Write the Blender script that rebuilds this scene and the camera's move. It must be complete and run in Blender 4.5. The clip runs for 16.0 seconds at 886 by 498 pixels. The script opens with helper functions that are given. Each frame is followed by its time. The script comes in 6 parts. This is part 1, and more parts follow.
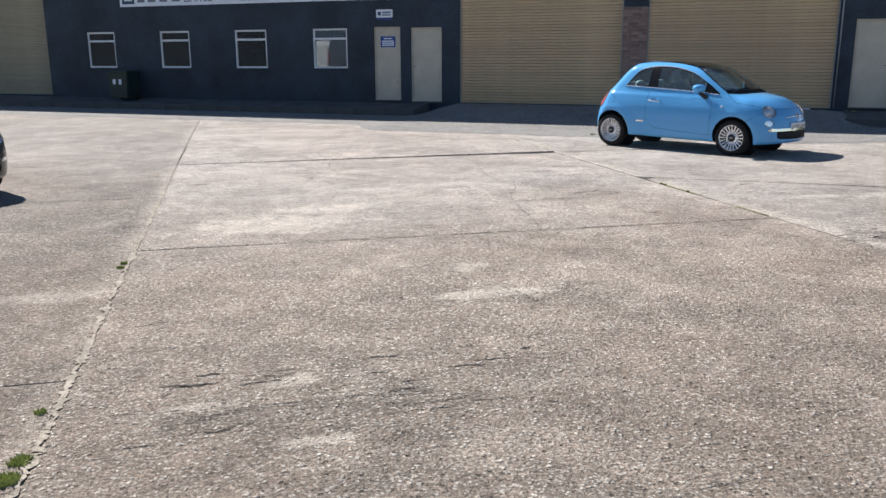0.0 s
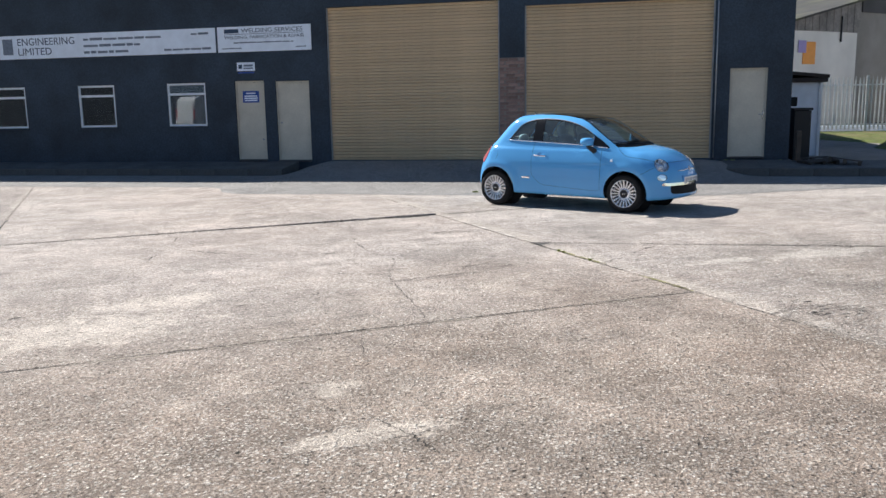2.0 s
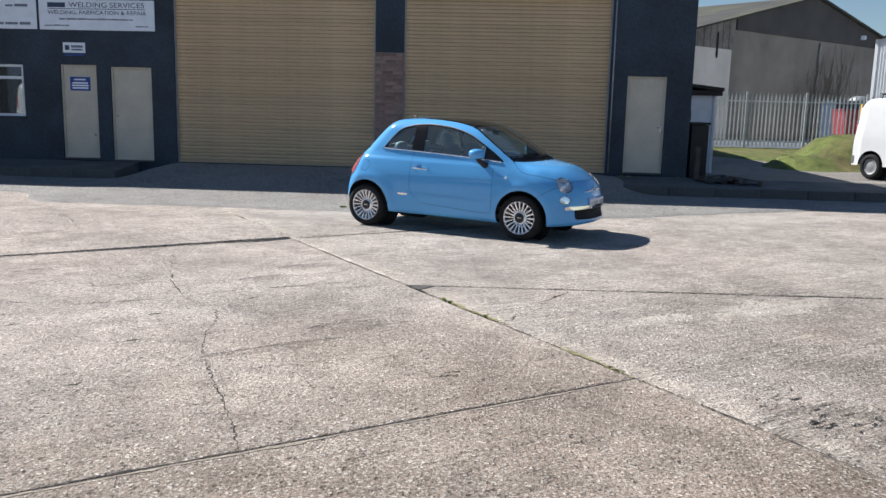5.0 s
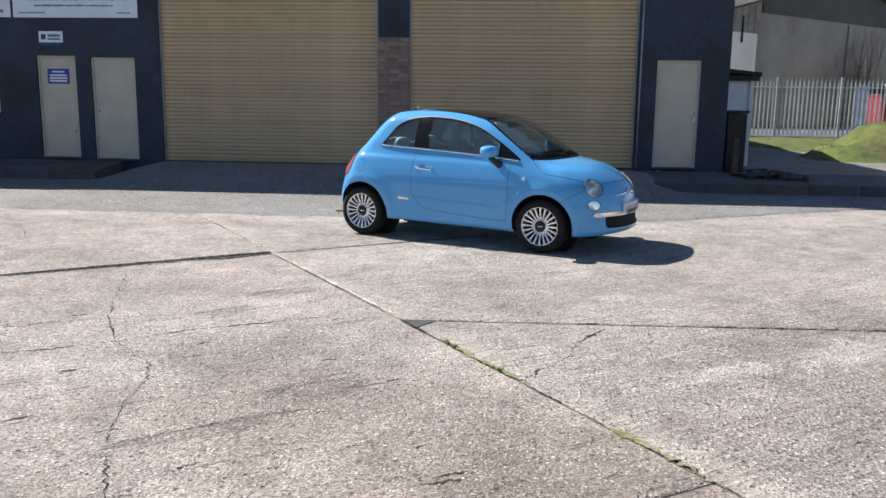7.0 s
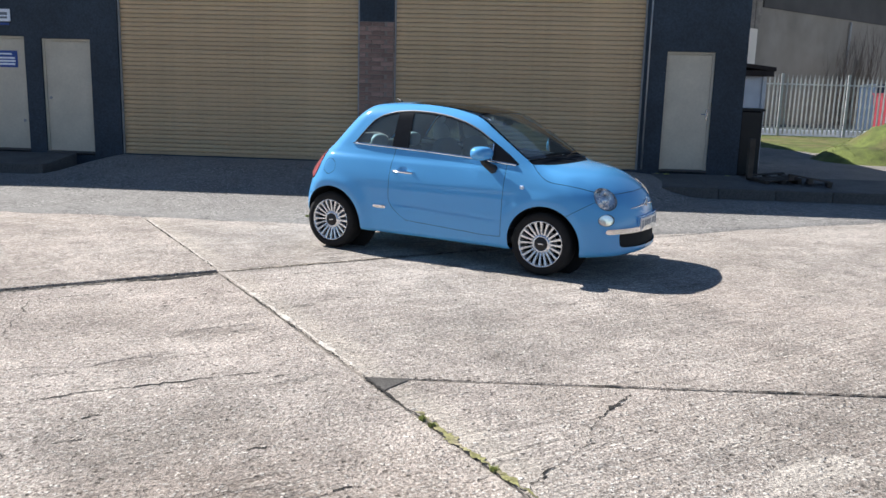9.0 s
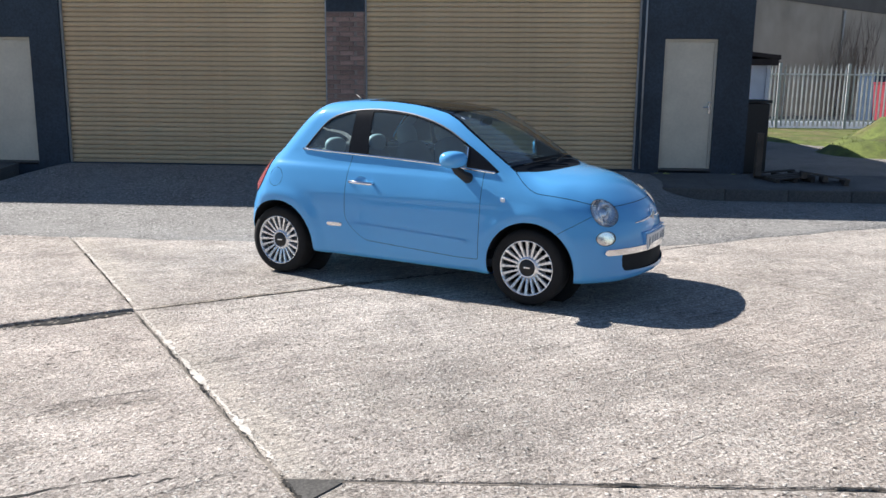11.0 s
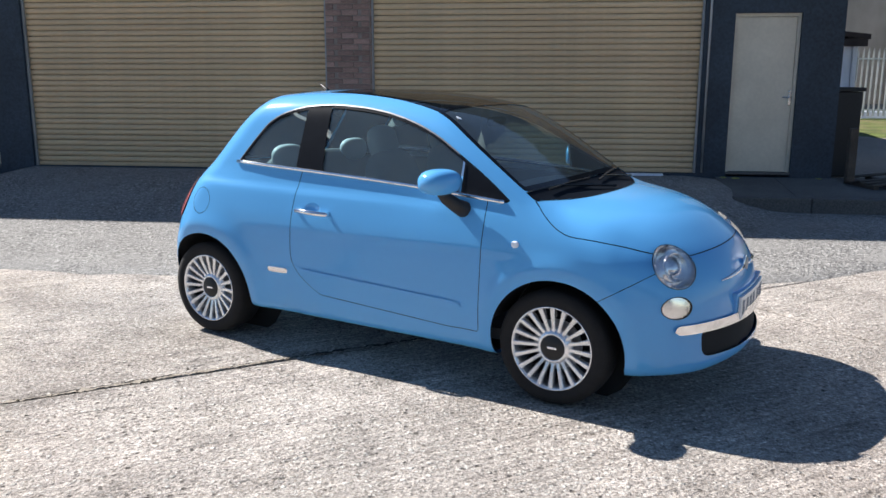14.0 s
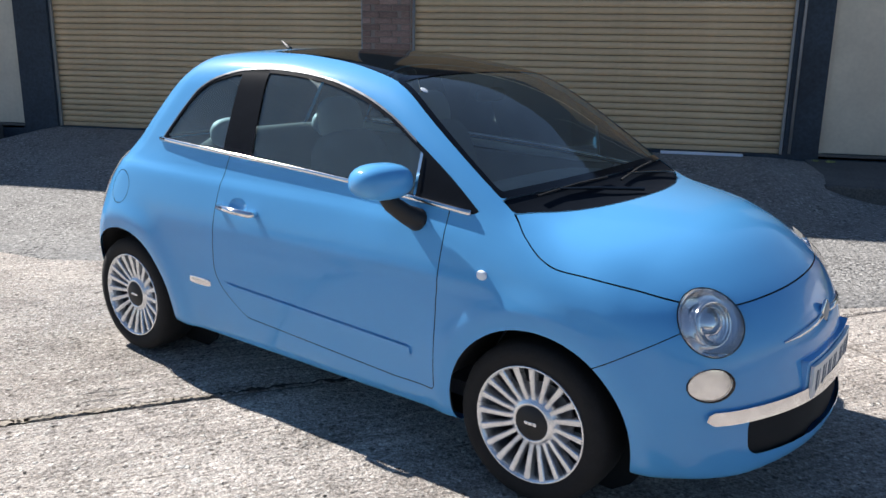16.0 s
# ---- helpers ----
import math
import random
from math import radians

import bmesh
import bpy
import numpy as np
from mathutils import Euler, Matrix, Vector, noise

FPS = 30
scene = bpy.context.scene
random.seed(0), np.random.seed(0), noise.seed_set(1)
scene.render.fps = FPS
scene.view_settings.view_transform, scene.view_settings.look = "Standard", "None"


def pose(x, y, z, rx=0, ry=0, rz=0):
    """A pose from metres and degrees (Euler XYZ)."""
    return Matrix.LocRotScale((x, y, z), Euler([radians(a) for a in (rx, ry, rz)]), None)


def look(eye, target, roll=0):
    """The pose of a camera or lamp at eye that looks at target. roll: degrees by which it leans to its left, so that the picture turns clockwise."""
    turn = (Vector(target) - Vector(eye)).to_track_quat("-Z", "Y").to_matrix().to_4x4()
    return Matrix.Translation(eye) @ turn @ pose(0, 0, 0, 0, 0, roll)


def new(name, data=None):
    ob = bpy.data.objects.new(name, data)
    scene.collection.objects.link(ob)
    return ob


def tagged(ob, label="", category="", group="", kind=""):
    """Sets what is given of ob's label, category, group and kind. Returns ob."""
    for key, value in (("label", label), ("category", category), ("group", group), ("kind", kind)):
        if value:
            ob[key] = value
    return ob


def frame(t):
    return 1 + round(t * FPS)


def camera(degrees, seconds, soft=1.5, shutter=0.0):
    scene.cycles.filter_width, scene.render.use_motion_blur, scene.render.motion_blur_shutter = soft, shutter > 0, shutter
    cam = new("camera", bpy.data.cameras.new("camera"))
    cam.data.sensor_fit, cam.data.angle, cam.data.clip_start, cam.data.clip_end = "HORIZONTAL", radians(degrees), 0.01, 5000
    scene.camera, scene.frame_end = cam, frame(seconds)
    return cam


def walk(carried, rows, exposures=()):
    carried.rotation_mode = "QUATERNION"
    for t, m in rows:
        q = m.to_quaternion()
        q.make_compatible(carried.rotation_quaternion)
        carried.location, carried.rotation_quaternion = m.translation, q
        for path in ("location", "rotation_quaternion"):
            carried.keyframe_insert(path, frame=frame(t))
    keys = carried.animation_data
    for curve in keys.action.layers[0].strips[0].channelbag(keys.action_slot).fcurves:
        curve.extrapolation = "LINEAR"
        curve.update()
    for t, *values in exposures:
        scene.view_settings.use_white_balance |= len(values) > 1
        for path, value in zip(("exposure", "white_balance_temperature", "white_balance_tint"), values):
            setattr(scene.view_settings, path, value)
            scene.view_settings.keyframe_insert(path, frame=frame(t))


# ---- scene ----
cam = camera(56.7, 16.0)
PATH = [
    (0, (0.253, -0.296, 1.654), (-0.446, 1.52, 1.194), -0.2),
    (0.5, (0.162, 0.119, 1.669), (-0.475, 1.969, 1.254), -0.4),
    (1, (-0.007, 0.425, 1.676), (-0.487, 2.329, 1.295), 1.0),
    (1.5, (-0.115, 0.795, 1.681), (-0.475, 2.729, 1.322), 0.7),
    (2, (-0.164, 1.245, 1.662), (-0.595, 3.168, 1.322), -1.0),
    (2.5, (-0.275, 1.64, 1.636), (-0.658, 3.576, 1.312), 0.2),
    (3, (-0.315, 2.048, 1.652), (-0.564, 4.008, 1.336), 0.5),
    (3.5, (-0.284, 2.477, 1.65), (-0.537, 4.434, 1.323), -0.2),
    (4, (-0.347, 2.934, 1.616), (-0.562, 4.894, 1.279), 1.1),
    (4.2, (-0.382, 3.101, 1.636), (-0.555, 5.065, 1.297), 1.6),
    (6.3, (-0.45, 4.74, 1.655), (-0.575, 6.709, 1.326), 1.3),
    (6.5, (-0.439, 4.964, 1.647), (-0.594, 6.929, 1.312), 0.9),
    (7, (-0.453, 5.26, 1.646), (-0.628, 7.22, 1.288), 0.7),
    (7.5, (-0.53, 5.648, 1.665), (-0.588, 7.613, 1.295), 1.1),
    (8, (-0.494, 5.964, 1.646), (-0.492, 7.93, 1.275), 1.1),
    (8.5, (-0.45, 6.33, 1.655), (-0.585, 8.292, 1.289), 0.5),
    (9, (-0.523, 6.747, 1.636), (-0.671, 8.706, 1.261), 1.6),
    (9.2, (-0.527, 6.89, 1.652), (-0.657, 8.849, 1.272), 1.5),
    (11.3, (-0.394, 8.384, 1.608), (-0.533, 10.343, 1.228), 0.3),
    (11.5, (-0.375, 8.592, 1.609), (-0.542, 10.55, 1.236), 0.1),
    (12, (-0.355, 8.88, 1.599), (-0.548, 10.838, 1.239), 0.5),
    (12.5, (-0.394, 9.278, 1.625), (-0.527, 11.239, 1.252), 1.0),
    (13, (-0.367, 9.564, 1.616), (-0.526, 11.518, 1.222), -0.1),
    (13.5, (-0.271, 9.919, 1.617), (-0.53, 11.865, 1.232), -0.9),
    (14, (-0.262, 10.279, 1.589), (-0.497, 12.224, 1.186), 0.1),
    (14.5, (-0.226, 10.605, 1.606), (-0.467, 12.544, 1.177), 0.3),
    (15, (-0.111, 10.961, 1.573), (-0.509, 12.863, 1.104), -0.2),
    (15.5, (0.004, 11.245, 1.567), (-0.456, 13.127, 1.068), 0.5),
    (16, (0.079, 11.565, 1.577), (-0.349, 13.456, 1.085), 0.9),
]
walk(cam, [(t, look(eye, target, roll)) for t, eye, target, roll in PATH],
     exposures=[(0, 0.62), (1, 0.74), (2, 0.68), (3.5, 0.65), (6.4, 0.55), (7.2, 0.65), (8, 0.63), (9, 0.70), (11.5, 0.77), (12.5, 0.82), (14, 0.82), (16, 0.74)])

# ---- light ----
SUN_WAY = Vector((0.99, -0.53, -1.045)).normalized()
world = bpy.data.worlds.new("sky")
scene.world = world
world.use_nodes = True
wn = world.node_tree.nodes
sky = wn.new("ShaderNodeTexSky")
sky.sky_type, sky.sun_disc = "NISHITA", False
sky.sun_elevation = math.asin(-SUN_WAY.z)
sky.sun_rotation = math.atan2(-SUN_WAY.x, -SUN_WAY.y)
sky.air_density, sky.dust_density, sky.ozone_density = 1.0, 0.0, 4.0
wn["Background"].inputs[1].default_value = 0.059
world.node_tree.links.new(sky.outputs[0], wn["Background"].inputs[0])
sun = new("sun", bpy.data.lights.new("sun", "SUN"))
sun.data.energy, sun.data.angle, sun.data.color = 5.0, radians(0.53), (1.0, 0.965, 0.92)
sun.rotation_mode = "QUATERNION"
sun.rotation_quaternion = SUN_WAY.to_track_quat("-Z", "Y")


# ---- materials ----
def mat(name, color, rough=0.6, metal=0.0, vary=0.15, scale=6.0, grain=0.0, grain_scale=120.0, bump=0.0, spec=0.5, coat=0.0, island=0.0, rand=0.0, second=None, second_scale=1.2, second_cut=(0.45, 0.7)):
    """A procedural surface: base colour, broad stains, fine grain, relief."""
    m = bpy.data.materials.new(name)
    m.use_nodes = True
    nt = m.node_tree
    n, link = nt.nodes, nt.links.new
    p = n["Principled BSDF"]
    p.inputs["Roughness"].default_value = rough
    p.inputs["Metallic"].default_value = metal
    p.inputs["Specular IOR Level"].default_value = spec
    p.inputs["Coat Weight"].default_value = coat
    p.inputs["Coat Roughness"].default_value = 0.03
    tc = n.new("ShaderNodeTexCoord")

    def noise_at(sc, detail=4.0):
        t = n.new("ShaderNodeTexNoise")
        t.inputs["Scale"].default_value, t.inputs["Detail"].default_value = sc, detail
        link(tc.outputs["Object"], t.inputs["Vector"])
        return t.outputs["Fac"]

    def scaled(fac, lo, hi, a=0.3, b=0.7):
        r = n.new("ShaderNodeMapRange")
        r.inputs["From Min"].default_value, r.inputs["From Max"].default_value = a, b
        r.inputs["To Min"].default_value, r.inputs["To Max"].default_value = lo, hi
        link(fac, r.inputs["Value"])
        return r.outputs["Result"]

    def mul(col, fac):
        x = n.new("ShaderNodeVectorMath")
        x.operation = "SCALE"
        link(col, x.inputs[0])
        link(fac, x.inputs["Scale"])
        return x.outputs["Vector"]

    rgb = n.new("ShaderNodeRGB")
    rgb.outputs[0].default_value = (*color, 1)
    col = rgb.outputs[0]
    if second:
        mix = n.new("ShaderNodeMix")
        mix.data_type = "RGBA"
        link(scaled(noise_at(second_scale, 6.0), 0, 1, *second_cut), mix.inputs["Factor"])
        link(col, mix.inputs["A"])
        mix.inputs["B"].default_value = (*second, 1)
        col = mix.outputs["Result"]
    if vary:
        col = mul(col, scaled(noise_at(scale), 1 - vary, 1 + vary))
    if grain:
        col = mul(col, scaled(noise_at(grain_scale, 2.0), 1 - grain, 1 + grain))
    if rand:
        oi = n.new("ShaderNodeObjectInfo")
        col = mul(col, scaled(oi.outputs["Random"], 1 - rand, 1 + rand, 0, 1))
    if island:
        ge = n.new("ShaderNodeNewGeometry")
        col = mul(col, scaled(ge.outputs["Random Per Island"], 1 - island, 1 + island, 0, 1))
    link(col, p.inputs["Base Color"])
    if bump:
        b = n.new("ShaderNodeBump")
        b.inputs["Strength"].default_value, b.inputs["Distance"].default_value = bump, 0.006
        link(noise_at(grain_scale, 3.0), b.inputs["Height"])
        link(b.outputs["Normal"], p.inputs["Normal"])
    return m


def glass(name, tint=(0.9, 0.95, 0.95), alpha=0.25, rough=0.0, dust_sheen=0.0, ior=1.52):
    """Thin pane: part see-through, part mirror by its Fresnel gloss, with a dusty film that also paints sky sheen."""
    m = bpy.data.materials.new(name)
    m.use_nodes = True
    n, link = m.node_tree.nodes, m.node_tree.links.new
    n.remove(n["Principled BSDF"])
    tr, gl, mx, fr = n.new("ShaderNodeBsdfTransparent"), n.new("ShaderNodeBsdfGlossy"), n.new("ShaderNodeMixShader"), n.new("ShaderNodeFresnel")
    tr.inputs[0].default_value = (*[c * (1 - alpha) for c in tint], 1)
    gl.inputs["Roughness"].default_value = rough
    fr.inputs["IOR"].default_value = ior
    link(fr.outputs[0], mx.inputs[0])
    film, di = n.new("ShaderNodeMixShader"), n.new("ShaderNodeBsdfDiffuse")
    tc, nz, rg = n.new("ShaderNodeTexCoord"), n.new("ShaderNodeTexNoise"), n.new("ShaderNodeMapRange")
    nz.inputs["Scale"].default_value, nz.inputs["Detail"].default_value = 5.0, 5.0
    rg.inputs["To Min"].default_value, rg.inputs["To Max"].default_value = dust_sheen * 0.6, dust_sheen * 1.4
    link(tc.outputs["Object"], nz.inputs["Vector"])
    link(nz.outputs["Fac"], rg.inputs["Value"])
    link(rg.outputs["Result"], film.inputs[0])
    # bluish film colour: sky reflection and haze painted onto the glass
    di.inputs[0].default_value = (0.40, 0.52, 0.57, 1)
    link(tr.outputs[0], film.inputs[1])
    link(di.outputs[0], film.inputs[2])
    link(film.outputs[0], mx.inputs[1])
    link(gl.outputs[0], mx.inputs[2])
    link(mx.outputs[0], n["Material Output"].inputs[0])
    return m


def concrete(name, matrix, stones, cover, relief=0.8, size=62.0):
    """Cast concrete with washed-out stones: cover is how much of it they show through."""
    m = bpy.data.materials.new(name)
    m.use_nodes = True
    n, link = m.node_tree.nodes, m.node_tree.links.new
    p = n["Principled BSDF"]
    p.inputs["Roughness"].default_value, p.inputs["Specular IOR Level"].default_value = 0.88, 0.3
    tc = n.new("ShaderNodeTexCoord")

    def noise_at(sc, detail=4.0, rough=0.55):
        t = n.new("ShaderNodeTexNoise")
        t.inputs["Scale"].default_value, t.inputs["Detail"].default_value, t.inputs["Roughness"].default_value = sc, detail, rough
        link(tc.outputs["Object"], t.inputs["Vector"])
        return t.outputs["Fac"]

    def ranged(v, a, b, lo=0.0, hi=1.0):
        r = n.new("ShaderNodeMapRange")
        for key, x in (("From Min", a), ("From Max", b), ("To Min", lo), ("To Max", hi)):
            r.inputs[key].default_value = x
        link(v, r.inputs["Value"])
        return r.outputs["Result"]

    def math_node(op, a, b):
        x = n.new("ShaderNodeMath")
        x.operation = op
        for k, v in enumerate((a, b)):
            if isinstance(v, float):
                x.inputs[k].default_value = v
            else:
                link(v, x.inputs[k])
        return x.outputs[0]

    vor = n.new("ShaderNodeTexVoronoi")
    vor.inputs["Scale"].default_value = size
    link(tc.outputs["Object"], vor.inputs["Vector"])
    sep = n.new("ShaderNodeSeparateColor")
    link(vor.outputs["Color"], sep.inputs[0])
    ramp = n.new("ShaderNodeValToRGB")
    el = ramp.color_ramp.elements
    el[0].position, el[0].color = 0.0, (*stones[0], 1)
    el[1].position, el[1].color = 1.0, (*stones[-1], 1)
    for k, c in enumerate(stones[1:-1]):
        e = el.new((k + 1) / (len(stones) - 1))
        e.color = (*c, 1)
    link(sep.outputs[0], ramp.inputs[0])
    wear = ranged(noise_at(0.42, 6.0, 0.62), 0.36, 0.66)
    shown = math_node("MULTIPLY", ranged(vor.outputs["Distance"], 0.62, 0.40), math_node("LESS_THAN", sep.outputs[1], cover))
    shown = math_node("MULTIPLY", shown, ranged(noise_at(1.1, 5.0), 0.34, 0.56, 0.35, 1.0))
    base = n.new("ShaderNodeMix")
    base.data_type = "RGBA"
    base.inputs["A"].default_value, base.inputs["B"].default_value = (*matrix[0], 1), (*matrix[1], 1)
    link(wear, base.inputs["Factor"])
    stained = n.new("ShaderNodeMix")
    stained.data_type = "RGBA"
    stained.inputs["B"].default_value = (*matrix[2], 1)
    link(math_node("MULTIPLY", ranged(noise_at(1.7, 8.0, 0.72), 0.50, 0.68), 0.9), stained.inputs["Factor"])
    link(base.outputs["Result"], stained.inputs["A"])
    mix = n.new("ShaderNodeMix")
    mix.data_type = "RGBA"
    link(shown, mix.inputs["Factor"])
    link(stained.outputs["Result"], mix.inputs["A"])
    link(ramp.outputs[0], mix.inputs["B"])
    grain = n.new("ShaderNodeVectorMath")
    grain.operation = "SCALE"
    link(mix.outputs["Result"], grain.inputs[0])
    link(math_node("MULTIPLY", ranged(noise_at(170.0, 2.0), 0.3, 0.7, 0.62, 1.38), ranged(noise_at(28.0, 3.0), 0.3, 0.7, 0.80, 1.20)), grain.inputs["Scale"])
    link(grain.outputs["Vector"], p.inputs["Base Color"])
    bump = n.new("ShaderNodeBump")
    bump.inputs["Strength"].default_value, bump.inputs["Distance"].default_value = relief, 0.010
    height = math_node("ADD", math_node("MULTIPLY", shown, 0.7), math_node("MULTIPLY", noise_at(45.0, 5.0, 0.7), 0.8))
    link(height, bump.inputs["Height"])
    link(bump.outputs["Normal"], p.inputs["Normal"])
    return m


def yard_concrete(name, across, along, tone_down=1.0):
    """Old yard concrete in lanes: brushed and pale where it is whole, stony where it has worn, smooth beside a joint."""
    m = bpy.data.materials.new(name)
    m.use_nodes = True
    n, link = m.node_tree.nodes, m.node_tree.links.new
    p = n["Principled BSDF"]
    p.inputs["Roughness"].default_value, p.inputs["Specular IOR Level"].default_value = 0.9, 0.25
    tc = n.new("ShaderNodeTexCoord")

    def op(kind, a, b=0.0):
        x = n.new("ShaderNodeMath")
        x.operation = kind
        for k, v in enumerate((a, b)):
            if isinstance(v, (int, float)):
                x.inputs[k].default_value = v
            else:
                link(v, x.inputs[k])
        return x.outputs[0]

    def dot(v):
        x = n.new("ShaderNodeVectorMath")
        x.operation = "DOT_PRODUCT"
        link(tc.outputs["Object"], x.inputs[0])
        x.inputs[1].default_value = v
        return x.outputs["Value"]

    def noise_at(sc, detail=4.0, rough=0.55, vec=None, warp=0.0):
        t = n.new("ShaderNodeTexNoise")
        t.inputs["Scale"].default_value, t.inputs["Detail"].default_value, t.inputs["Roughness"].default_value, t.inputs["Distortion"].default_value = sc, detail, rough, warp
        link(vec or tc.outputs["Object"], t.inputs["Vector"])
        return t.outputs["Fac"]

    def ranged(v, a, b, lo=0.0, hi=1.0):
        x = n.new("ShaderNodeMapRange")
        for key, val in (("From Min", a), ("From Max", b), ("To Min", lo), ("To Max", hi)):
            x.inputs[key].default_value = val
        link(v, x.inputs["Value"])
        return x.outputs["Result"]

    def blend(f, a, b):
        x = n.new("ShaderNodeMix")
        x.data_type = "RGBA"
        if isinstance(f, (int, float)):
            x.inputs["Factor"].default_value = f
        else:
            link(f, x.inputs["Factor"])
        for key, v in (("A", a), ("B", b)):
            if isinstance(v, tuple):
                x.inputs[key].default_value = (*v, 1)
            else:
                link(v, x.inputs[key])
        return x.outputs["Result"]

    nn, ss = dot(across), dot(along)
    # how worn: towards the yard's mouth, and in patches
    ss_worn = op("SUBTRACT", ss, ranged(nn, -0.80, -1.0, 0.0, 4.5))
    worn = ranged(op("ADD", ss_worn, op("MULTIPLY", op("SUBTRACT", noise_at(0.33, 5.0, 0.6), 0.5), 11.0)), 10.2, 4.8)
    wavy = op("ADD", nn, op("MULTIPLY", op("SUBTRACT", noise_at(3.0, 4.0), 0.5), 0.16))
    margin = op("MAXIMUM", ranged(op("ABSOLUTE", op("SUBTRACT", wavy, 5.50)), 0.19, 0.05), ranged(op("ABSOLUTE", op("SUBTRACT", wavy, -0.92)), 0.16, 0.04, 0.0, 0.5))
    margin = op("MULTIPLY", margin, ranged(noise_at(0.9, 3.0), 0.35, 0.55, 0.25, 0.9))
    # brushed lines across the lane
    lane = n.new("ShaderNodeCombineXYZ")
    link(op("MULTIPLY", nn, 1.6), lane.inputs[0])
    link(op("MULTIPLY", ss, 34.0), lane.inputs[1])
    brush = noise_at(1.0, 3.0, 0.6, lane.outputs[0])
    wide = n.new("ShaderNodeCombineXYZ")
    link(op("MULTIPLY", nn, 1.3), wide.inputs[0])
    link(op("MULTIPLY", ss, 6.5), wide.inputs[1])
    scour = noise_at(1.0, 6.0, 0.68, wide.outputs[0])
    # stones
    vor = n.new("ShaderNodeTexVoronoi")
    vor.inputs["Scale"].default_value = 66.0
    link(tc.outputs["Object"], vor.inputs["Vector"])
    sep = n.new("ShaderNodeSeparateColor")
    link(vor.outputs["Color"], sep.inputs[0])
    ramp = n.new("ShaderNodeValToRGB")
    el = ramp.color_ramp.elements
    tones = ((0.085, 0.076, 0.068), (0.15, 0.132, 0.115), (0.25, 0.208, 0.170), (0.31, 0.288, 0.264), (0.40, 0.37, 0.33), (0.56, 0.54, 0.51))
    el[0].position, el[0].color = 0.0, (*tones[0], 1)
    el[1].position, el[1].color = 1.0, (*tones[-1], 1)
    for k, c in enumerate(tones[1:-1]):
        el.new((k + 1) / (len(tones) - 1)).color = (*c, 1)
    link(sep.outputs[0], ramp.inputs[0])
    bare = op("MULTIPLY", ranged(noise_at(1.3, 6.0, 0.65), 0.36, 0.56, 0.62, 1.0), ranged(worn, 0, 1, 0.80, 1.0))
    bare = op("MULTIPLY", bare, op("SUBTRACT", 1.0, op("MULTIPLY", margin, 0.8)))
    shown = op("MULTIPLY", ranged(vor.outputs["Distance"], 0.72, 0.34), op("LESS_THAN", sep.outputs[1], bare))
    # a few larger stones and pits
    big = n.new("ShaderNodeTexVoronoi")
    big.inputs["Scale"].default_value = 36.0
    link(tc.outputs["Object"], big.inputs["Vector"])
    bs = n.new("ShaderNodeSeparateColor")
    link(big.outputs["Color"], bs.inputs[0])
    core = ranged(big.outputs["Distance"], 0.50, 0.30)
    pit = op("MULTIPLY", core, op("LESS_THAN", bs.outputs[0], 0.07))
    lump = op("MULTIPLY", core, op("LESS_THAN", bs.outputs[1], ranged(ss, 7.0, 3.5, 0.08, 0.15)))
    # binder between them
    tone = noise_at(0.21, 4.0, 0.6)
    paste = blend(ranged(noise_at(0.55, 6.0, 0.65), 0.36, 0.64), (0.425, 0.376, 0.340), (0.308, 0.274, 0.248))
    grit = blend(ranged(noise_at(0.75, 7.0, 0.68), 0.38, 0.62), (0.300, 0.247, 0.208), (0.165, 0.137, 0.116))
    base = blend(worn, paste, grit)
    base = blend(op("MULTIPLY", ranged(noise_at(1.9, 8.0, 0.74, warp=0.4), 0.51, 0.66), 0.42), base, (0.170, 0.150, 0.131))
    base = blend(op("MULTIPLY", ranged(noise_at(1.1, 8.0, 0.72, warp=0.6), 0.53, 0.68), 0.38), base, (0.45, 0.402, 0.352))
    base = blend(op("MULTIPLY", ranged(scour, 0.62, 0.74), 0.45), base, (0.14, 0.124, 0.108))
    base = blend(margin, base, (0.41, 0.365, 0.318))
    # bare pale patches and scoured dark ones, by lane, way along it, width and depth
    plan = n.new("ShaderNodeCombineXYZ")
    link(nn, plan.inputs[0])
    link(ss, plan.inputs[1])

    def patches(rows, ragged):
        near = None
        for at_n, at_s, rn, rs in rows:
            q = n.new("ShaderNodeVectorMath")
            q.operation = "MULTIPLY_ADD"
            link(plan.outputs[0], q.inputs[0])
            q.inputs[1].default_value, q.inputs[2].default_value = (1 / rn, 1 / rs, 0), (-at_n / rn, -at_s / rs, 0)
            d = n.new("ShaderNodeVectorMath")
            d.operation = "LENGTH"
            link(q.outputs[0], d.inputs[0])
            near = d.outputs["Value"] if near is None else op("MINIMUM", near, d.outputs["Value"])
        return ranged(op("ADD", near, op("MULTIPLY", op("SUBTRACT", ragged, 0.5), 3.4)), 1.15, 0.65)

    ragged = noise_at(4.2, 7.0, 0.7, warp=0.5)
    bald = patches(((0.35, 7.85, 0.8, 0.5), (1.0, 8.65, 0.6, 0.28), (-1.38, 5.65, 0.36, 0.16), (-0.25, 3.47, 0.2, 0.07), (0.25, 3.69, 0.14, 0.08), (0.30, 2.98, 0.18, 0.07), (1.98, 4.98, 0.3, 0.14), (1.72, 5.75, 0.16, 0.2), (1.6, 5.0, 0.26, 0.12), (7.9, 7.75, 0.75, 0.25), (6.7, 7.9, 0.4, 0.14)), ragged)
